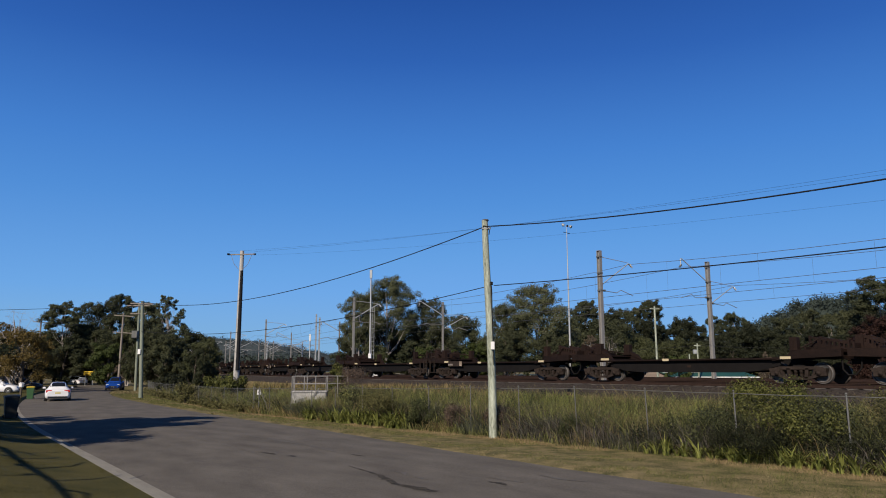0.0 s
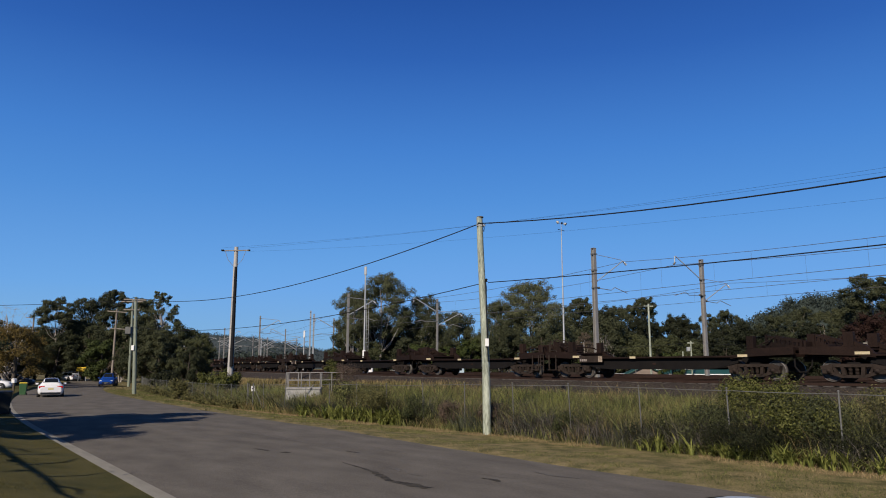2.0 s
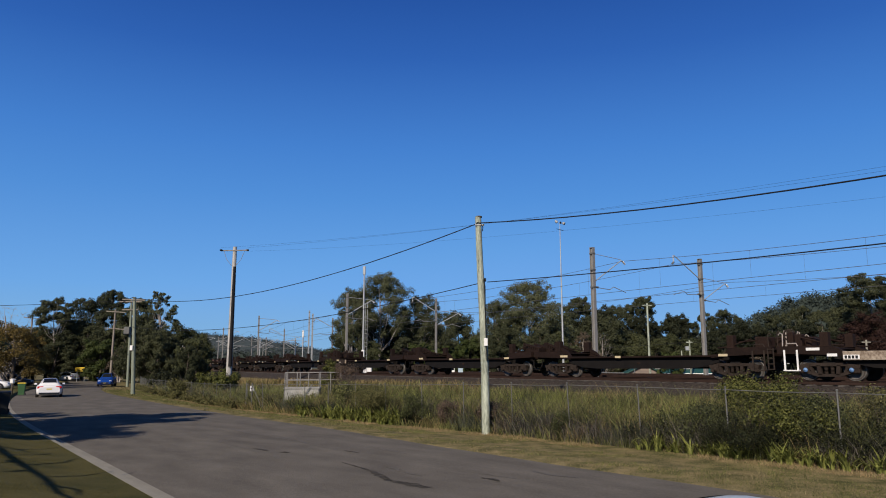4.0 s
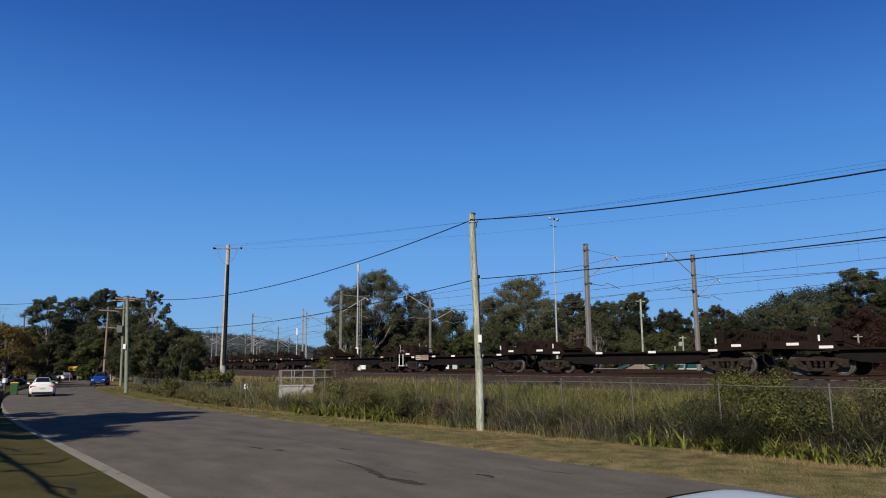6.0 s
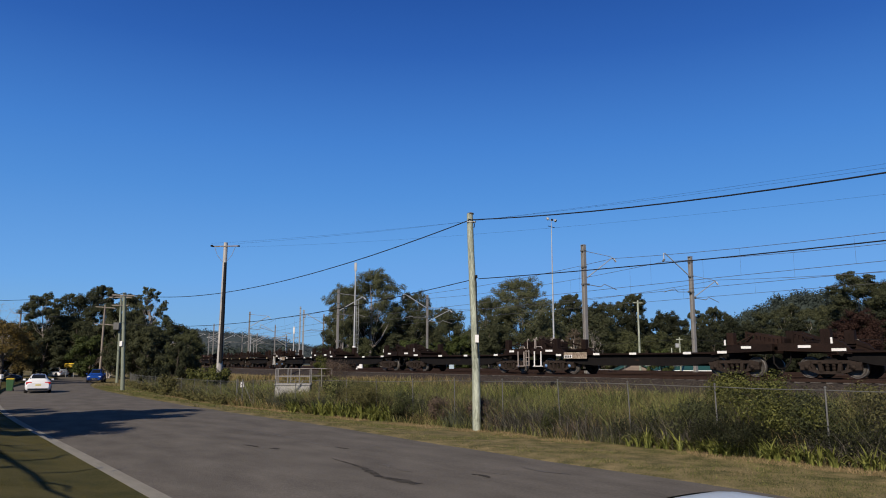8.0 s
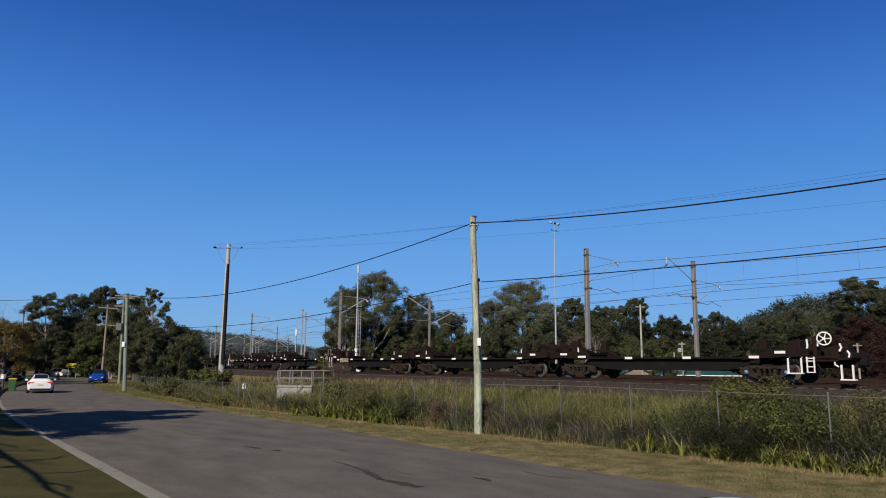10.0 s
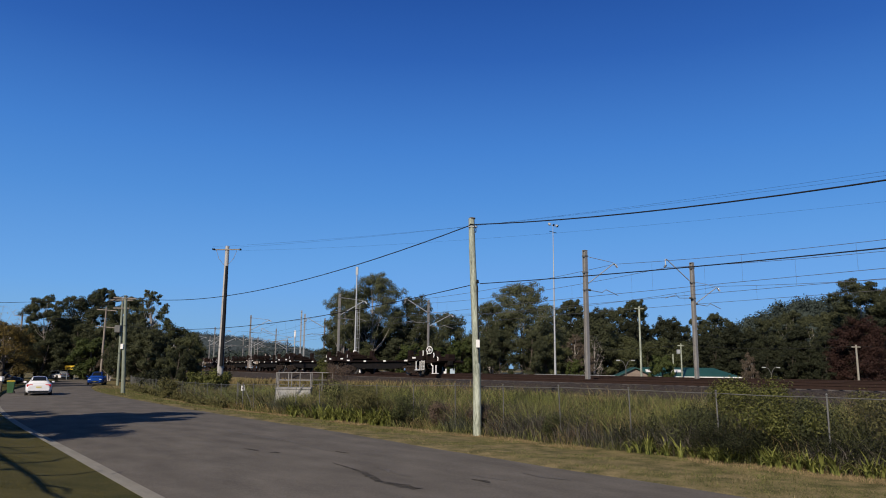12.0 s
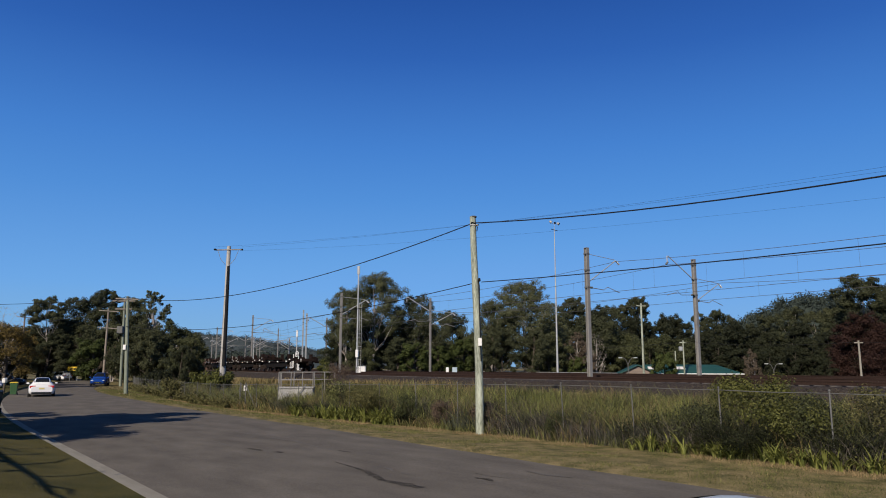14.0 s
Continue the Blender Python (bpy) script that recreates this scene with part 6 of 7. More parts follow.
# ---- cars ----
def loft(s, rings, smooth=True, caps=True):
    k = len(rings[0])
    v = [p for r in rings for p in r]
    f = [(i * k + j, i * k + (j + 1) % k, (i + 1) * k + (j + 1) % k, (i + 1) * k + j) for i in range(len(rings) - 1) for j in range(k)]
    s.add(v, f, smooth)
    if caps:
        s.add(rings[0], [tuple(range(k))[::-1]], smooth)
        s.add(rings[-1], [tuple(range(k))], smooth)
    return s


def lerp_table(table, x):
    for (a, *p), (b, *q) in zip(table, table[1:]):
        if x <= b:
            t = (x - a) / (b - a)
            return [u + (v - u) * t for u, v in zip(p, q)]
    return list(table[-1][1:])


def make_car(label, paint, at, length=4.5, width=1.78, height=1.46, hatch=False, lamps="plain"):
    """A car that points along +x. Body and cabin are lofted; panes, lamps, wheels and mirrors are parts."""
    c = thing("car", label, "car", "parked and waiting cars", at=at)
    L, W = length / 2, width / 2
    # x, floor, shoulder height, bonnet or boot height, half width
    tail = 0.98 if not hatch else 1.0
    table = [(-1.0, 0.34, 0.70, 0.80, 0.80), (-0.96, 0.24, 0.78, tail - 0.04, 0.90), (-0.80, 0.20, 0.84, tail, 0.97), (-0.45, 0.18, 0.86, 0.98, 1.0), (0.0, 0.18, 0.85, 0.96, 1.0),
             (0.40, 0.18, 0.83, 0.95, 1.0), (0.60, 0.20, 0.80, 0.92, 0.98), (0.85, 0.21, 0.72, 0.82, 0.93), (0.96, 0.24, 0.62, 0.70, 0.84), (1.0, 0.32, 0.52, 0.58, 0.72)]
    rings = []
    for i in range(27):
        x = -1 + 2 * i / 26
        fl, sh, top, hw = lerp_table(table, x)
        w = W * hw
        half = [(0.0, fl), (w * 0.80, fl), (w * 0.96, fl + 0.10), (w, (fl + sh) / 2), (w * 0.985, sh - 0.05), (w * 0.93, sh + (top - sh) * 0.55), (w * 0.72, top - 0.015), (w * 0.35, top), (0.0, top + 0.008)]
        ring = [(x * L, y, z) for y, z in half] + [(x * L, -y, z) for y, z in half[-2:0:-1]]
        rings.append(ring)
    body = part("body", loft(Shape(), rings), paint, c)
    # cabin: a domed surface from belt line to roof
    x0, x1 = (-0.93 if hatch else -0.86) * L, 0.42 * L
    r0, r1 = (-0.70 if hatch else -0.42) * L, 0.02 * L
    n, m = 20, 12
    roof, belt = height, 0.95

    def cab(fx, v):
        x = x0 + (x1 - x0) * fx
        if x < r0:
            k = (x - x0) / (r0 - x0)
        elif x > r1:
            k = (x1 - x) / (x1 - r1)
        else:
            k = 1.0
        k = max(0.0, min(1.0, k))
        k = math.sin(k * math.pi / 2) ** 0.75
        zt = belt + (roof - belt) * k
        a = abs(v)
        z = belt - 0.05 + (zt - belt + 0.05) * (1 - max(0.0, (a - 0.62) / 0.38) ** 1.35) - 0.035 * a * a * k
        y = v * W * (0.90 - 0.17 * min(1.0, max(0.0, (z - belt) / (roof - belt))) * min(1, a * 1.2))
        return Vector((x, y, max(z, belt - 0.06)))

    v = [cab(i / n, -1 + 2 * j / m) for i in range(n + 1) for j in range(m + 1)]
    f = [(i * (m + 1) + j, (i + 1) * (m + 1) + j, (i + 1) * (m + 1) + j + 1, i * (m + 1) + j + 1) for i in range(n) for j in range(m)]
    part("roof", Shape().add(v, f, True), paint, c)

    def pane(name, fx0, fx1, v0, v1, k=8):
        pts = []
        for i in range(k + 1):
            for j in range(k + 1):
                p = cab(fx0 + (fx1 - fx0) * i / k, v0 + (v1 - v0) * j / k)
                q = p + (p - Vector((p.x * 0.6, 0, 0.9))).normalized() * 0.008
                pts.append(q)
        part(name, Shape().add(pts, [(i * (k + 1) + j, (i + 1) * (k + 1) + j, (i + 1) * (k + 1) + j + 1, i * (k + 1) + j + 1) for i in range(k) for j in range(k)], True), "car_glass", c)

    fr, ff = (r0 - x0) / (x1 - x0), (r1 - x0) / (x1 - x0)
    pane("rear_window", 0.06, fr * 0.82, -0.72, 0.72)
    pane("windscreen", ff + (1 - ff) * 0.30, 0.97, -0.74, 0.74)
    for e in (-1, 1):
        pane("side_window", fr * 0.55, (fr + ff) / 2 - 0.02, e * 0.78, e * 0.955)
        pane("side_window", (fr + ff) / 2 + 0.02, ff + (1 - ff) * 0.45, e * 0.78, e * 0.955)
    for e in (-1, 1):
        part("tail_lamp", Shape().box(-L * 0.985, -L * 0.93, e * W * 0.68 - 0.22, e * W * 0.68 + 0.20, 0.70, 0.88, 0.03), "red_lens", c)
        part("headlamp", Shape().box(L * 0.86, L * 0.955, e * W * 0.66 - 0.16, e * W * 0.66 + 0.14, 0.60, 0.71, 0.03), "clear_lens", c)
        s = Shape().box(-0.09, 0.09, -0.10, 0.10, -0.07, 0.07, 0.03, pose(0.36 * L, e * (W + 0.08), 1.0))
        part("mirror", s, paint, c)
    part("number_plate", Shape().box(-L * 1.004, -L * 0.99, -0.19, 0.19, 0.60, 0.72, 0.005), "plate", c)
    part("number_plate", Shape().box(L * 0.99, L * 1.006, -0.19, 0.19, 0.36, 0.46, 0.005), "plate", c)
    part("rear_bumper", Shape().box(-L * 1.005, -L * 0.95, -W * 0.74, W * 0.74, 0.26, 0.42, 0.03), "car_dark", c)
    part("grille", Shape().box(L * 0.955, L * 1.006, -W * 0.5, W * 0.5, 0.32, 0.52, 0.03), "car_dark", c)
    for x in (-0.60 * L, 0.61 * L):
        for e in (-1, 1):
            w = new("wheel", Shape().lathe([(-0.10, 0.20), (-0.10, 0.30), (-0.07, 0.325), (0.07, 0.325), (0.10, 0.30), (0.10, 0.21)], 22, "y").mesh("wheel", M["tyre"]))
            w.parent = c
            w.matrix_basis = pose(x, e * (W - 0.085), 0.325)
            part("rim", Shape().lathe([(e * 0.085, 0.215), (e * 0.102, 0.20), (e * 0.09, 0.12), (e * 0.105, 0.05), (e * 0.105, 0.01)], 14, "y"), "galv", w)
            part("wheel_arch", Shape().lathe([(e * -0.12, 0.375), (e * 0.092, 0.375), (e * 0.094, 0.33)], 22, "y", True, pose(x, e * (W - 0.10), 0.34)), "car_dark", c)
    return c


def along(u, n, z=0.0, turn=0.0):
    """A pose that heads along the street at u."""
    a = un(u - 1, street_mid(u - 1))
    b = un(u + 1, street_mid(u + 1))
    d = b - a
    p = un(u, n, z)
    return Matrix.Translation(p) @ Matrix.Rotation(math.atan2(d.y, d.x) + radians(turn), 4, "Z")


make_car("white sedan with red tail lamps, waiting on the street", "car_white", along(66.2, 8.6, 0.01), 4.75, 1.84, 1.47)
make_car("bright blue hatchback parked by the grass verge", "car_blue", along(97.5, 18.9, 0.01, 176), 4.3, 1.82, 1.56, True)
make_car("white hatchback stopped at the far bend of the street", "car_white", pose(-60.0, 120.0, 0.02, 0, 0, 150), 4.3, 1.78, 1.5, True)
make_car("white hatchback parked on a driveway beside bins", "car_white", pose(-45.7, 75.5, 0.02, 0, 0, 12), 4.3, 1.8, 1.5, True)
make_car("dark car parked in deep shade under trees", "car_dark", pose(-50.5, 88.0, 0.02, 0, 0, 20), 4.6, 1.8, 1.5)
make_car("pale silver car parked at the kerb close by", "car_silver", along(3.2, 4.80, 0.02, 0), 4.6, 1.80, 1.43)


# ---- bins, stand-in white box, sign ----
def wheelie_bin(x, y, turn, body_mat, lid_mat, label):
    z = max(ground_z(x, y), 0.0)
    b = thing("wheelie_bin", label, "rubbish bin", "wheelie bins", at=pose(x, y, z, 0, 0, turn))
    s = Shape()
    rings = []
    for zz, w, d in ((0.06, 0.22, 0.25), (0.5, 0.255, 0.30), (0.94, 0.285, 0.345), (0.95, 0.30, 0.36), (0.99, 0.30, 0.36)):
        rings.append([(w, d, zz), (w - 0.03, d + 0.02, zz), (-w + 0.03, d + 0.02, zz), (-w, d, zz), (-w, -d, zz), (-w + 0.03, -d - 0.02, zz), (w - 0.03, -d - 0.02, zz), (w, -d, zz)])
    part("bin_body", loft(s, rings, False), body_mat, b)
    s = Shape()
    rings = [[(p[0] * k, p[1] * k, zz) for p in rings[-1]] for zz, k in ((0.985, 1.04), (1.02, 1.04), (1.06, 0.9), (1.07, 0.6))]
    part("lid", loft(s, rings, False), lid_mat, b)
    for e in (-1, 1):
        part("wheel", Shape().lathe([(-0.025, 0.09), (-0.02, 0.10), (0.02, 0.10), (0.025, 0.09)], 14, "x", True, pose(e * 0.27, 0.27, 0.10)), "tyre", b)
    part("handle", Shape().tube([(-0.22, 0.36, 0.97), (-0.22, 0.45, 1.0), (0.22, 0.45, 1.0), (0.22, 0.36, 0.97)], 0.018, 6), body_mat, b)


wheelie_bin(-34.6, 61.8, 25, "bin_green", "bin_yellow", "green wheelie bin with a yellow lid at the kerb")
wheelie_bin(-21.4, 36.6, 20, "bin_dark", "bin_dark", "dark green wheelie bin standing in shade")
wheelie_bin(-20.4, 34.9, 35, "bin_dark", "bin_dark", "dark wheelie bin standing in shade")

# post and box stand in for an unidentified white object near the green bin
k = thing("letterbox", "white box on a dark post standing in for an unclear pale object", "letterbox", at=pose(-35.25, 61.5, 0.05))
part("post", Shape().box(-0.07, 0.07, -0.07, 0.07, -0.2, 0.95, 0.01), "bark_dark", k)
part("box", Shape().box(-0.14, 0.14, -0.17, 0.17, 0.95, 1.25, 0.03), "white_paint", k)
part("lid", Shape().prism([(-0.17, 1.25), (0.17, 1.25), (0.0, 1.36)], -0.2, 0.2), "white_paint", k)

k = thing("road_sign", "yellow board road sign on two posts", "sign", at=pose(-56.9, 118.0, 0))
part("board", Shape().box(-0.95, 0.95, -0.03, 0.03, 1.6, 2.25, 0.02), "sign_yellow", k)
for e in (-1, 1):
    part("post", Shape().tube([(e * 0.6, 0.07, -0.3), (e * 0.6, 0.07, 2.2)], 0.04, 8), "galv", k)
for z in (1.78, 2.0):
    part("lettering_bar", Shape().box(-0.6, 0.6, -0.04, -0.031, z - 0.05, z + 0.05), "wire", k)


# ---- buildings beyond the tracks and along the street ----
def long_hut():
    b = thing("station_building", "low timber building with a dark green steel roof", "building", at=pose(29.6, 88.5, -0.55, 0, 0, -8))
    part("wall", Shape().box(-5.2, 6.6, -2.6, 2.6, -0.3, 2.2, 0.02), "cream_wall", b)
    s = Shape()
    s.add([(-5.9, -3.3, 2.15), (7.3, -3.3, 2.15), (7.3, 3.3, 2.15), (-5.9, 3.3, 2.15), (-3.5, 0, 3.2), (4.9, 0, 3.2)], [(0, 1, 5, 4), (1, 2, 5), (2, 3, 4, 5), (3, 0, 4), (3, 2, 1, 0)])
    roof = part("roof", s, "green_roof", b)
    for x in (-2.6, 0.3):
        part("skylight", Shape().box(-0.7, 0.7, -0.45, 0.45, 0, 0.05, 0.01, pose(x, -1.5, 2.78, 18)), "white_paint", roof)
    part("gutter", Shape().box(-5.9, 7.3, -3.38, -3.28, 2.05, 2.17, 0.02), "white_paint", b)
    for x in (-4.5, -2.5, -0.5, 1.5, 3.5, 5.5):
        part("window", Shape().box(x - 0.5, x + 0.5, -2.64, -2.58, 0.9, 1.9, 0.01), "car_glass", b)
    g = thing("gabled_hut", "small brown weatherboard hut with a green gabled roof", "building", at=pose(23.7, 84.0, -0.55, 0, 0, -8) @ Matrix.Diagonal((1.25, 1, 1, 1)))
    part("wall", Shape().prism([(-1.9, -0.3), (1.9, -0.3), (1.9, 2.0), (0.0, 2.95), (-1.9, 2.0)], -1.6, 2.4), "weatherboard", g)
    for e in (-1, 1):
        s = Shape()
        a = [(e * 2.35, -1.9, 1.72), (0, -1.9, 3.08), (0, 2.6, 3.08), (e * 2.35, 2.6, 1.72)]
        v = a + [(x, y, z + 0.1) for x, y, z in a]
        s.add(v, [(0, 1, 2, 3), (7, 6, 5, 4), (0, 4, 5, 1), (1, 5, 6, 2), (2, 6, 7, 3), (3, 7, 4, 0)])
        part("roof", s, "green_roof", g)
    for i in range(7):
        part("board", Shape().box(-1.55 + i * 0.45, -1.5 + i * 0.45, -1.63, -1.6, -0.2, 2.0, 0), "bark_dark", g)


long_hut()
h = thing("house", "distant house with a brown tiled roof among trees", "house", at=pose(-40.5, 132, -0.5, 0, 0, 15))
part("wall", Shape().box(-3.5, 3.5, -2.5, 2.5, -0.5, 2.3, 0.02), "weatherboard", h)
part("roof", Shape().add([(-4.1, -3.1, 2.2), (4.1, -3.1, 2.2), (4.1, 3.1, 2.2), (-4.1, 3.1, 2.2), (-2.0, 0, 4.1), (2.0, 0, 4.1)], [(0, 1, 5, 4), (1, 2, 5), (2, 3, 4, 5), (3, 0, 4), (3, 2, 1, 0)]), "brown_roof", h)
part("window", Shape().box(-0.8, 0.8, -2.55, -2.49, 0.6, 1.8, 0.02), "car_glass", h)
h = thing("house", "low weatherboard house behind the autumn tree", "house", at=pose(-62.0, 98, -0.3, 0, 0, 25))
part("wall", Shape().box(-5, 5, -3, 3, -0.5, 3.0, 0.02), "weatherboard", h)
part("roof", Shape().add([(-5.6, -3.6, 2.9), (5.6, -3.6, 2.9), (5.6, 3.6, 2.9), (-5.6, 3.6, 2.9), (-3.0, 0, 4.9), (3.0, 0, 4.9)], [(0, 1, 5, 4), (1, 2, 5), (2, 3, 4, 5), (3, 0, 4), (3, 2, 1, 0)]), "brown_roof", h)
part("window", Shape().box(-2.0, -0.4, -3.05, -2.98, 0.9, 2.1, 0.02), "car_glass", h)


# ---- poles and lamps beyond the tracks ----
def far_pole(x, y, top, r, label, mat="wood_pole", arm=0.0):
    z = ground_z(x, y)
    p = thing("power_pole", label, "pole", "power poles", at=pose(x, y, 0))
    part("pole_shaft", Shape().tube([(0, 0, z - 0.3), (0, 0, top)], [r, r * 0.75], 10), mat, p)
    if arm:
        part("cross_arm", Shape().box(-arm, arm, -0.05, 0.05, top - 0.3, top - 0.18, 0.01), mat, p)
    return p


far_pole(21.95, 75, 8.9, 0.12, "grey timber pole beyond the tracks", "wood_pole", 0.5)
a = far_pole(29.3, 84.0, 5.4, 0.10, "pale timber pole beside the long hut", "wood_pole", 0.4)
part("transformer", Shape().box(-0.5, -0.12, -0.2, 0.2, 4.2, 4.7, 0.06), "galv", a)
far_pole(28.4, 84.2, 4.2, 0.09, "short pale timber pole beside the long hut")
far_pole(47.49, 80.0, 5.29, 0.13, "pale concrete pole by the red tree", "concrete", 0.5)
sag_wire((29.3, 84, 5.2), (47.49, 80, 5.15), 0.35, 0.02, "far_wire", "thin wire beyond the tracks")
sag_wire((29.3, 84, 5.2), (8.0, 90, 4.6), 0.35, 0.02, "far_wire", "thin wire beyond the tracks")
sag_wire((47.49, 80, 5.15), (80, 74, 5.0), 0.35, 0.02, "far_wire", "thin wire beyond the tracks")


def twin_lamp(x, y, top):
    z = ground_z(x, y)
    p = thing("street_lamp", "slim grey lamp post with two curved arms", "street lamp", "twin street lamps", at=pose(x, y, 0))
    part("post", Shape().tube([(0, 0, z - 0.2), (0, 0, top - 0.7)], 0.05, 8), "old_galv", p)
    for e in (-1, 1):
        part("arm", Shape().tube([(0, 0, top - 0.75), (e * 0.25, 0, top - 0.2), (e * 0.5, 0, top), (e * 0.75, 0, top - 0.02)], 0.03, 6), "old_galv", p)
        part("lamp_head", Shape().box(e * 0.8 - 0.2, e * 0.8 + 0.2, -0.09, 0.09, top - 0.08, top + 0.03, 0.02), "galv", p)


twin_lamp(20.9, 77, 3.35)
twin_lamp(37.8, 80, 2.75)
for x, y, m in ((2.64, 79.0, "blue_sign"), (1.85, 79.0, "white_paint")):
    k = thing("small_sign", "small trackside sign on a post", "sign", "trackside signs", at=pose(x, y, 0))
    part("post", Shape().tube([(0, 0.05, 0.6), (0, 0.05, 2.2)], 0.03, 6), "galv", k)
    part("panel", Shape().box(-0.26 if m == "blue_sign" else -0.15, 0.26 if m == "blue_sign" else 0.15, -0.02, 0.02, 1.75, 2.3, 0.01), m, k)

# yard masts and signal posts in the distance along the line
for x, y, top, w, m, arms in ((-26.2, 150, 13.8, 0.35, "galv", ()), (-23.8, 140, 12.4, 0.35, "galv", ()), 
                              (-28.9, 150, 8.0, 0.3, "galv", ((-1, 2.9, "tie"),)), (-44.2, 190, 9.9, 0.3, "mast", ((1, 3.0, "tie"), (-1, 3.0, "tie"))), (-58.7, 248, 9.9, 0.3, "mast", ((1, 3.0, "tie"),)),
                              (-56.6, 190, 9.9, 0.3, "mast", ((1, 3.0, "tie"),)), (-38.9, 202, 9.9, 0.3, "galv", ((-1, 3.0, "tie"), (1, 3.0, "tie"))), (-14.9, 110.5, 9.0, 0.25, "galv", ()), (-9.45, 76.6, 9.9, 0.25, "mast", ()),
                              (-41.0, 170, 9.0, 0.3, "galv", ((1, 3.0, "tie"),)), (-49.5, 176, 9.0, 0.3, "galv", ((1, 3.0, "strut"), (-1, 3.0, "tie")))):
    mast(x, y, top, arms, radians(26), w * 0.7, "distant railway line mast in the yard", m, 2.2)
k = thing("antenna_pole", "slim pole with a white panel antenna in the railway yard", "antenna", at=pose(-21.9, 120, 0))
part("pole_shaft", Shape().tube([(0, 0, 0.5), (0, 0, 7.4)], [0.12, 0.09], 8), "galv", k)
part("antenna", Shape().box(-0.14, 0.14, -0.1, 0.1, 7.1, 8.25, 0.03), "white_paint", k)


# ---- hills and far woods ----
def hill(name, label, cx, cy, peaks, size, crowns, per, quad, mat, seed, lift=0.0):
    """A mound under a canopy of crowns."""
    rng = np.random.default_rng(seed)

    def hz(x, y):
        return -1.0 + sum(h * math.exp(-((x - px) / sx) ** 2 - ((y - py) / sy) ** 2) for px, py, h, sx, sy in peaks)

    n = 40
    v = []
    for i in range(n + 1):
        for j in range(n + 1):
            x, y = cx + size[0] * (i / n - 0.5), cy + size[1] * (j / n - 0.5)
            e = min(1, 8 * min(i, n - i, j, n - j) / n)
            v.append((x, y, hz(x, y) * e - 3 * (1 - e) - 0.8 + lift * e))
    f = [(i * (n + 1) + j, (i + 1) * (n + 1) + j, (i + 1) * (n + 1) + j + 1, i * (n + 1) + j + 1) for i in range(n) for j in range(n)]
    tagged(part(name, Shape().add(v, f, True), mat), label, "hill", kind="structure")
    c, r = [], []
    while len(c) < crowns:
        x, y = cx + size[0] * rng.uniform(-0.44, 0.44), cy + size[1] * rng.uniform(-0.44, 0.15)
        z = hz(x, y)
        if z < 2:
            continue
        q = quad * rng.uniform(1.8, 3.6)
        c.append((x, y, z + q * rng.uniform(0.1, 0.9)))
        r.append((q, q, q * 0.9))
    return Shape().quads(leaf_quads(rng, c, r, crowns * per, quad * 0.62, 3))


# hills and their woods wear colours with the haze already in them
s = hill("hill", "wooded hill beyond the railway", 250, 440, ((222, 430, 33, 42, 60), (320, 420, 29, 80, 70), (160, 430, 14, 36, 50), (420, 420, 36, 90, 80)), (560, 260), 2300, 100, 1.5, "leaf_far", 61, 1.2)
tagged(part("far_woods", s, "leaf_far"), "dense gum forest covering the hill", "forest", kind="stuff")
s = hill("hill", "wooded ridge on the horizon, haze put into its colour", -330, 1330, ((-430, 1320, 37, 110, 120), (-290, 1340, 32, 110, 120), (-60, 1350, 24, 130, 120), (-620, 1320, 52, 160, 120)), (1100, 460), 3200, 50, 2.4, "hill_far", 62, 6.0)
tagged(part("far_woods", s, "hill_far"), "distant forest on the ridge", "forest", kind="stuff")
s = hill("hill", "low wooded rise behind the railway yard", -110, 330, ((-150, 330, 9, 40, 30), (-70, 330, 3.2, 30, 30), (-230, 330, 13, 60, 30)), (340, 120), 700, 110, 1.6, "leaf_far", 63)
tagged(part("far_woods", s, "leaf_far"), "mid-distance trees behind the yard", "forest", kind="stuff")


# ---- tar marks on the road ----
def tar_mark(path, widths, seed, mat="tar"):
    rnd = random.Random(seed)
    s = Shape()
    v = []
    pts = [un(u, n) for u, n in path]
    fine = []
    for i in range(len(pts) - 1):
        for k in range(6):
            fine.append((pts[i].lerp(pts[i + 1], k / 6), widths[i] + (widths[i + 1] - widths[i]) * k / 6))
    fine.append((pts[-1], widths[-1]))
    for i, (p, w) in enumerate(fine):
        d = (fine[min(i + 1, len(fine) - 1)][0] - fine[max(i - 1, 0)][0]).normalized()
        o = Vector((-d.y, d.x, 0))
        for e in (-1, 1):
            q = p + o * e * w * rnd.uniform(0.5, 1.2)
            m = to_un(q.x, q.y)
            z = 0.05 - abs(m[1] - street_mid(m[0])) * 0.005 + 0.006
            v.append((q.x, q.y, z))
    n = len(fine)
    s.add(v, [(2 * i, 2 * i + 1, 2 * i + 3, 2 * i + 2) for i in range(n - 1)])
    tagged(part("tar_mark", s, mat), "dark patched crack in the asphalt", "road mark", "tar marks", "structure")


tar_mark([(16.6, 8.75), (14.9, 8.6), (14.0, 8.36), (13.42, 8.19)], [0.015, 0.06, 0.13, 0.10], 1)
tar_mark([(13.42, 8.19), (12.78, 8.28), (12.16, 8.3)], [0.07, 0.16, 0.13], 2)
tar_mark([(12.6, 10.0), (12.3, 10.1), (12.0, 10.0)], [0.05, 0.10, 0.04], 3)
tar_mark([(20.8, 8.1), (20.3, 8.2), (19.9, 8.2)], [0.04, 0.09, 0.03], 4)
tar_mark([(19.5, 8.4), (19.2, 8.5)], [0.10, 0.08], 5)
tar_mark([(30, 9.9), (26, 9.8), (22, 10.1), (19.0, 9.9)], [0.02, 0.05, 0.06, 0.03], 6, "tar_faint")
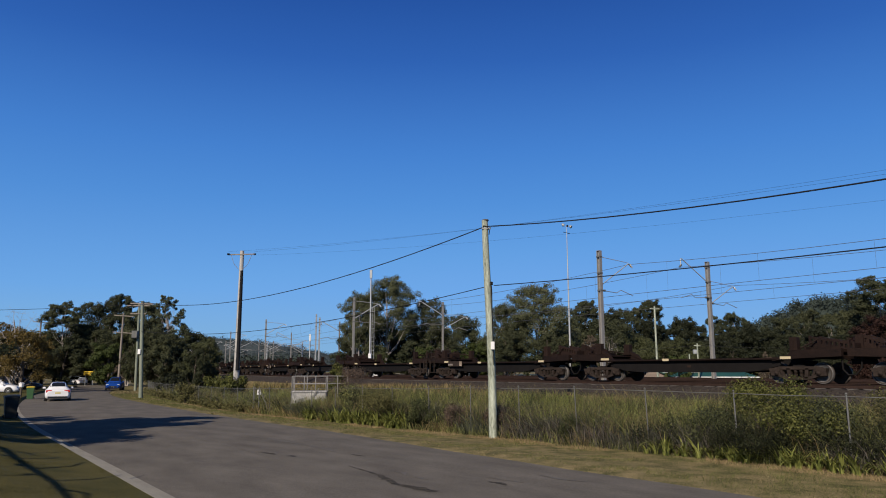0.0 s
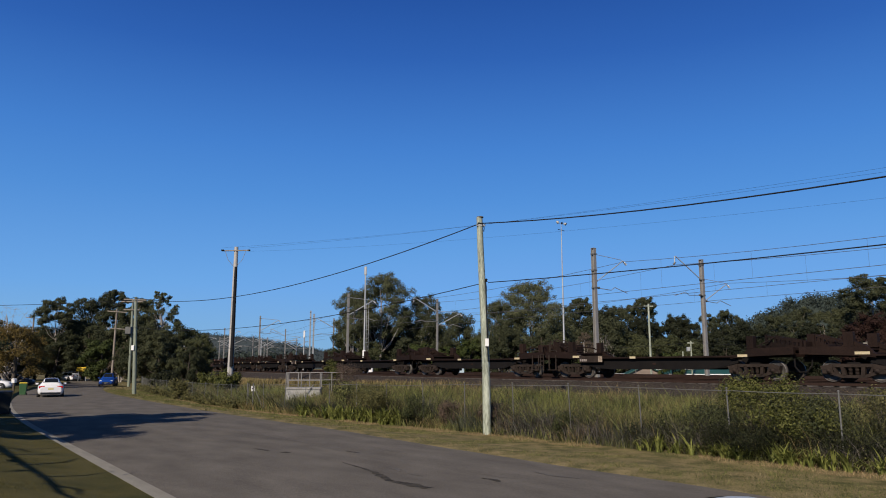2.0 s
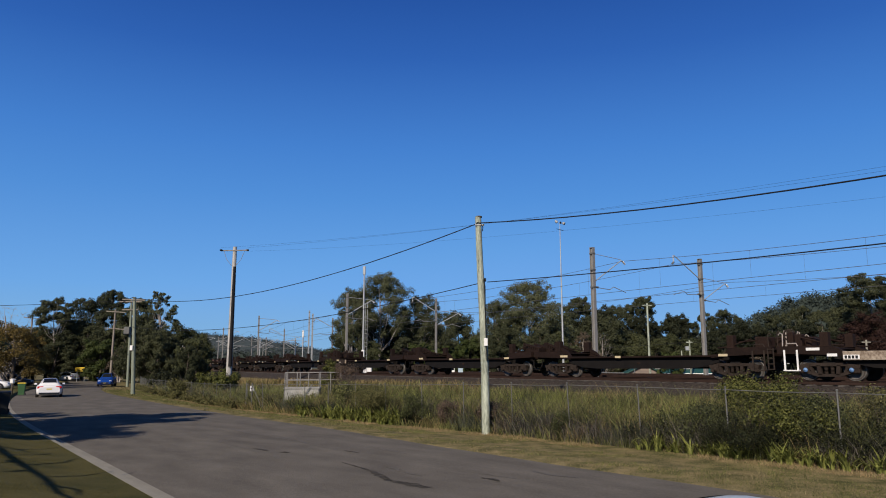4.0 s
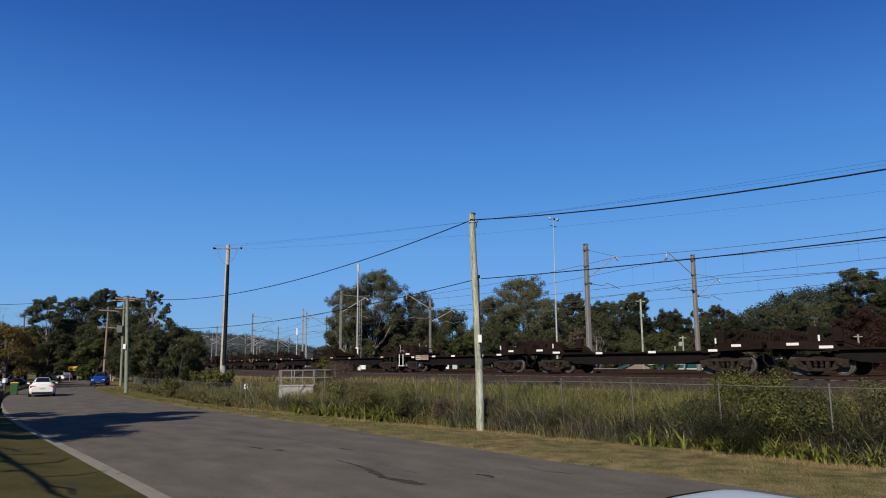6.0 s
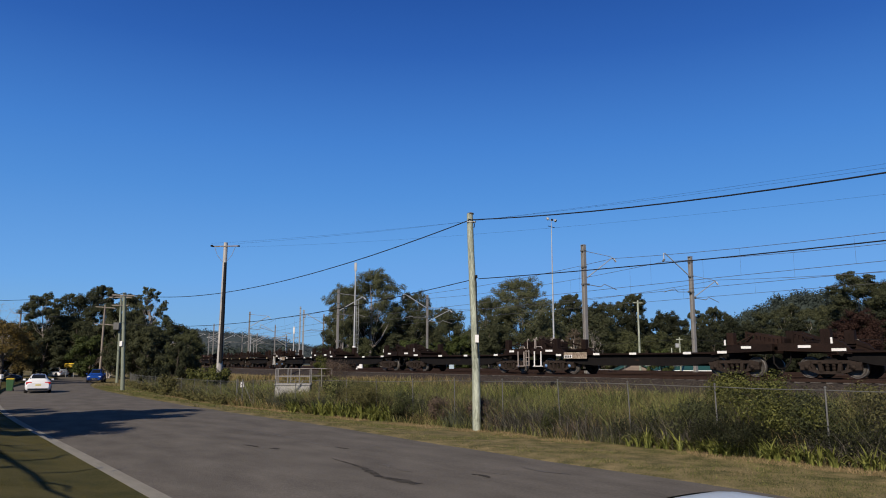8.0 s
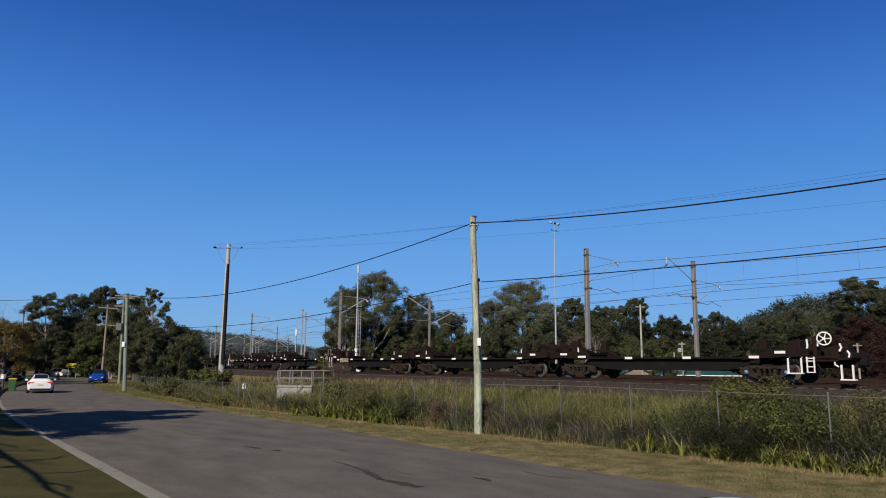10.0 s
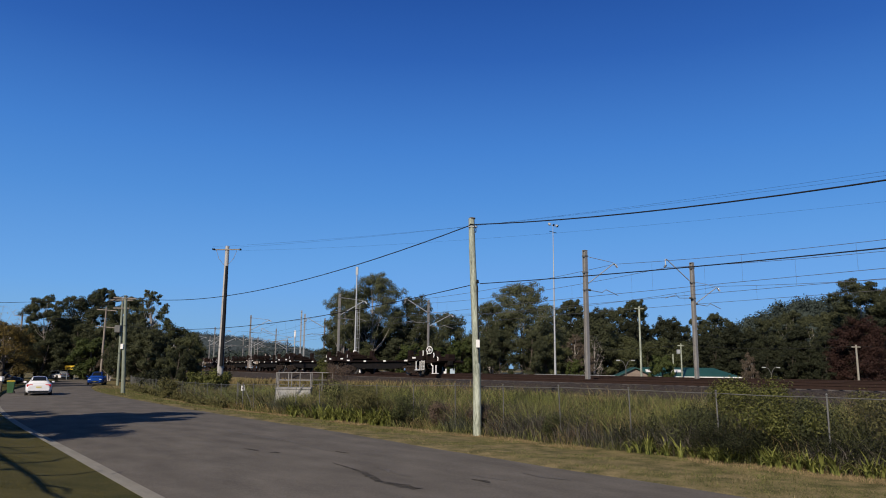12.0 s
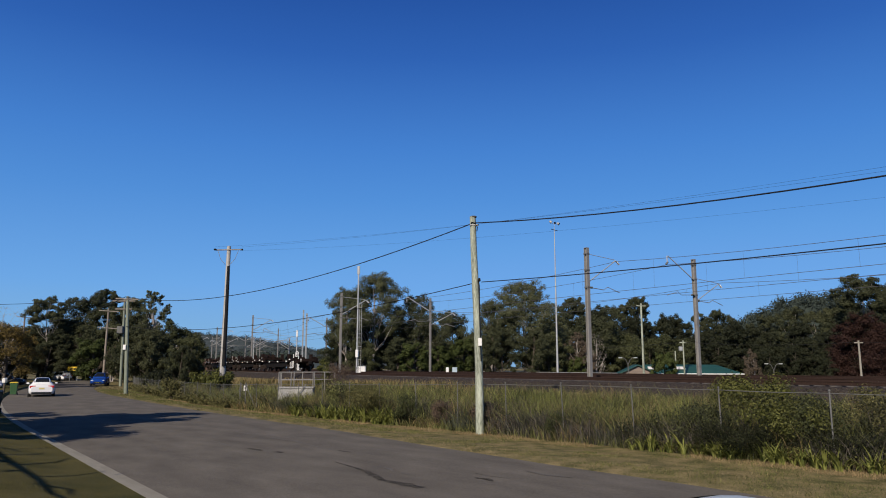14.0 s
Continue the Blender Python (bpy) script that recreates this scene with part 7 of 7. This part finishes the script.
tar_mark([(36, 7.9), (30, 7.8), (24, 8.0), (18, 7.8)], [0.015, 0.03, 0.03, 0.02], 7, "tar_faint")
rnd = random.Random(12)
for k in range(9):
    u, n = rnd.uniform(11, 40), 8.45 + rnd.uniform(-1.5, 3.6)
    d = rnd.uniform(0.5, 2.2)
    tar_mark([(u, n), (u - d * 0.5, n + rnd.uniform(-0.08, 0.08)), (u - d, n + rnd.uniform(-0.15, 0.15))], [0.015, rnd.uniform(0.03, 0.08), 0.02], 20 + k, "tar_faint")
tar_mark([(18.8, 10.0), (18.2, 10.1)], [0.06, 0.05], 8)

# unseen lawn trees beside the viewer, set so their shade falls on the street
TREES["pine"] = make_tree("pine", "tall dense conical tree on the lawn verge", 71, 11.0, 3.2, 0.12, 34, 12000, 0.30, "leaf_dark", "bark_dark", 0.6, trunk=0.28, clump_r=0.95)
HOME["pine"] = True
for row in (("pine", -20.8, 22.3, 10.3, 40, 1.45), ("bush_a", -17.2, 20.0, 5.6, 15, 1.4), ("gum_f", -19.6, 22.0, 7.6, 75, 1.0), ("pine", -22.5, 15.0, 8.5, 90, 1.5), ("pine", -25.6, 24.5, 8.5, 130, 1.15), ("pine", -35.5, 36.0, 9.0, 220, 1.1)):
    plant(*row)


def limb_shadow_tree():
    """Unseen bare tree beside the viewer, added so its long limb shades the lawn."""
    t = thing("tree", "unseen leafless tree added for its limb's shadow on the lawn", "tree", "trees")
    s = Shape()
    s.tube([(-18.0, 19.7, -0.2), (-17.7, 19.0, 1.6), (-16.7, 17.5, 3.3), (-14.29, 14.31, 4.0), (-11.93, 11.14, 4.0), (-10.13, 8.69, 4.05), (-8.87, 6.98, 4.0), (-7.27, 4.69, 4.3)], [0.2, 0.15, 0.10, 0.055, 0.05, 0.042, 0.035, 0.015], 10)
    rnd = random.Random(77)
    for k in range(9):
        f = 0.15 + 0.09 * k
        p = Vector((-15.07, 15.39, 3.85)).lerp(Vector((-8.87, 6.99, 4.0)), f)
        a = rnd.uniform(-0.6, 0.6) + (1.9 if k % 2 else -1.2)
        q = p + Vector((math.cos(a), math.sin(a), 0.25)) * rnd.uniform(0.9, 2.2)
        s.tube([p, p.lerp(q, 0.5) + Vector((0, 0, 0.15)), q], [0.045, 0.03, 0.01], 6)
    part("trunk", s, "bark_dark", t)


limb_shadow_tree()
for x, y, z, w in ((-102.5, 300, 8.6, 1.7), (-99.3, 302, 8.0, 1.2), (-96.8, 300, 9.4, 1.6)):
    h = thing("house", "distant white house on the wooded slope", "house", "far houses", at=pose(x, y, z))
    part("wall", Shape().box(-w, w, -2, 2, -9, 1.4, 0.05), "cream_wall", h)
    part("roof", Shape().add([(-w - 0.4, -2.4, 1.6), (w + 0.4, -2.4, 1.6), (w + 0.4, 2.4, 1.6), (-w - 0.4, 2.4, 1.6), (-w * 0.5, 0, 2.5), (w * 0.5, 0, 2.5)], [(0, 1, 5, 4), (1, 2, 5), (2, 3, 4, 5), (3, 0, 4), (3, 2, 1, 0)]), "galv", h)


# ---- what moves: the train rolls along the curve ----
def rolled(t):
    """Metres gone by t: the train is slowly braking."""
    return 15.478 * t - 0.0918 * t * t


def train_pose(s):
    a, _ = track(s - 5.235, 0, RAIL_Z)
    b, _ = track(s + 5.235, 0, RAIL_Z)
    d = b - a
    return Matrix.Translation((a + b) / 2) @ Matrix.Rotation(math.atan2(d.y, d.x), 4, "Z")


def motions():
    times = [i * 0.5 for i in range(29)]
    for wagon, mid in TRAIN:
        walk(wagon, [(t, train_pose(mid + rolled(t))) for t in times])
    # each wheelset turns about its axle as it rolls, less than a quarter turn from row to row
    steps = [i / FPS for i in range(14 * FPS + 1)]
    turns = [Matrix.Rotation((rolled(t)) / 0.42, 4, "Y") for t in steps]
    for axle, x in WHEELSETS:
        place = Matrix.Translation((x, 0, 0.42))
        walk(axle, [(t, place @ m) for t, m in zip(steps, turns)])


motions()
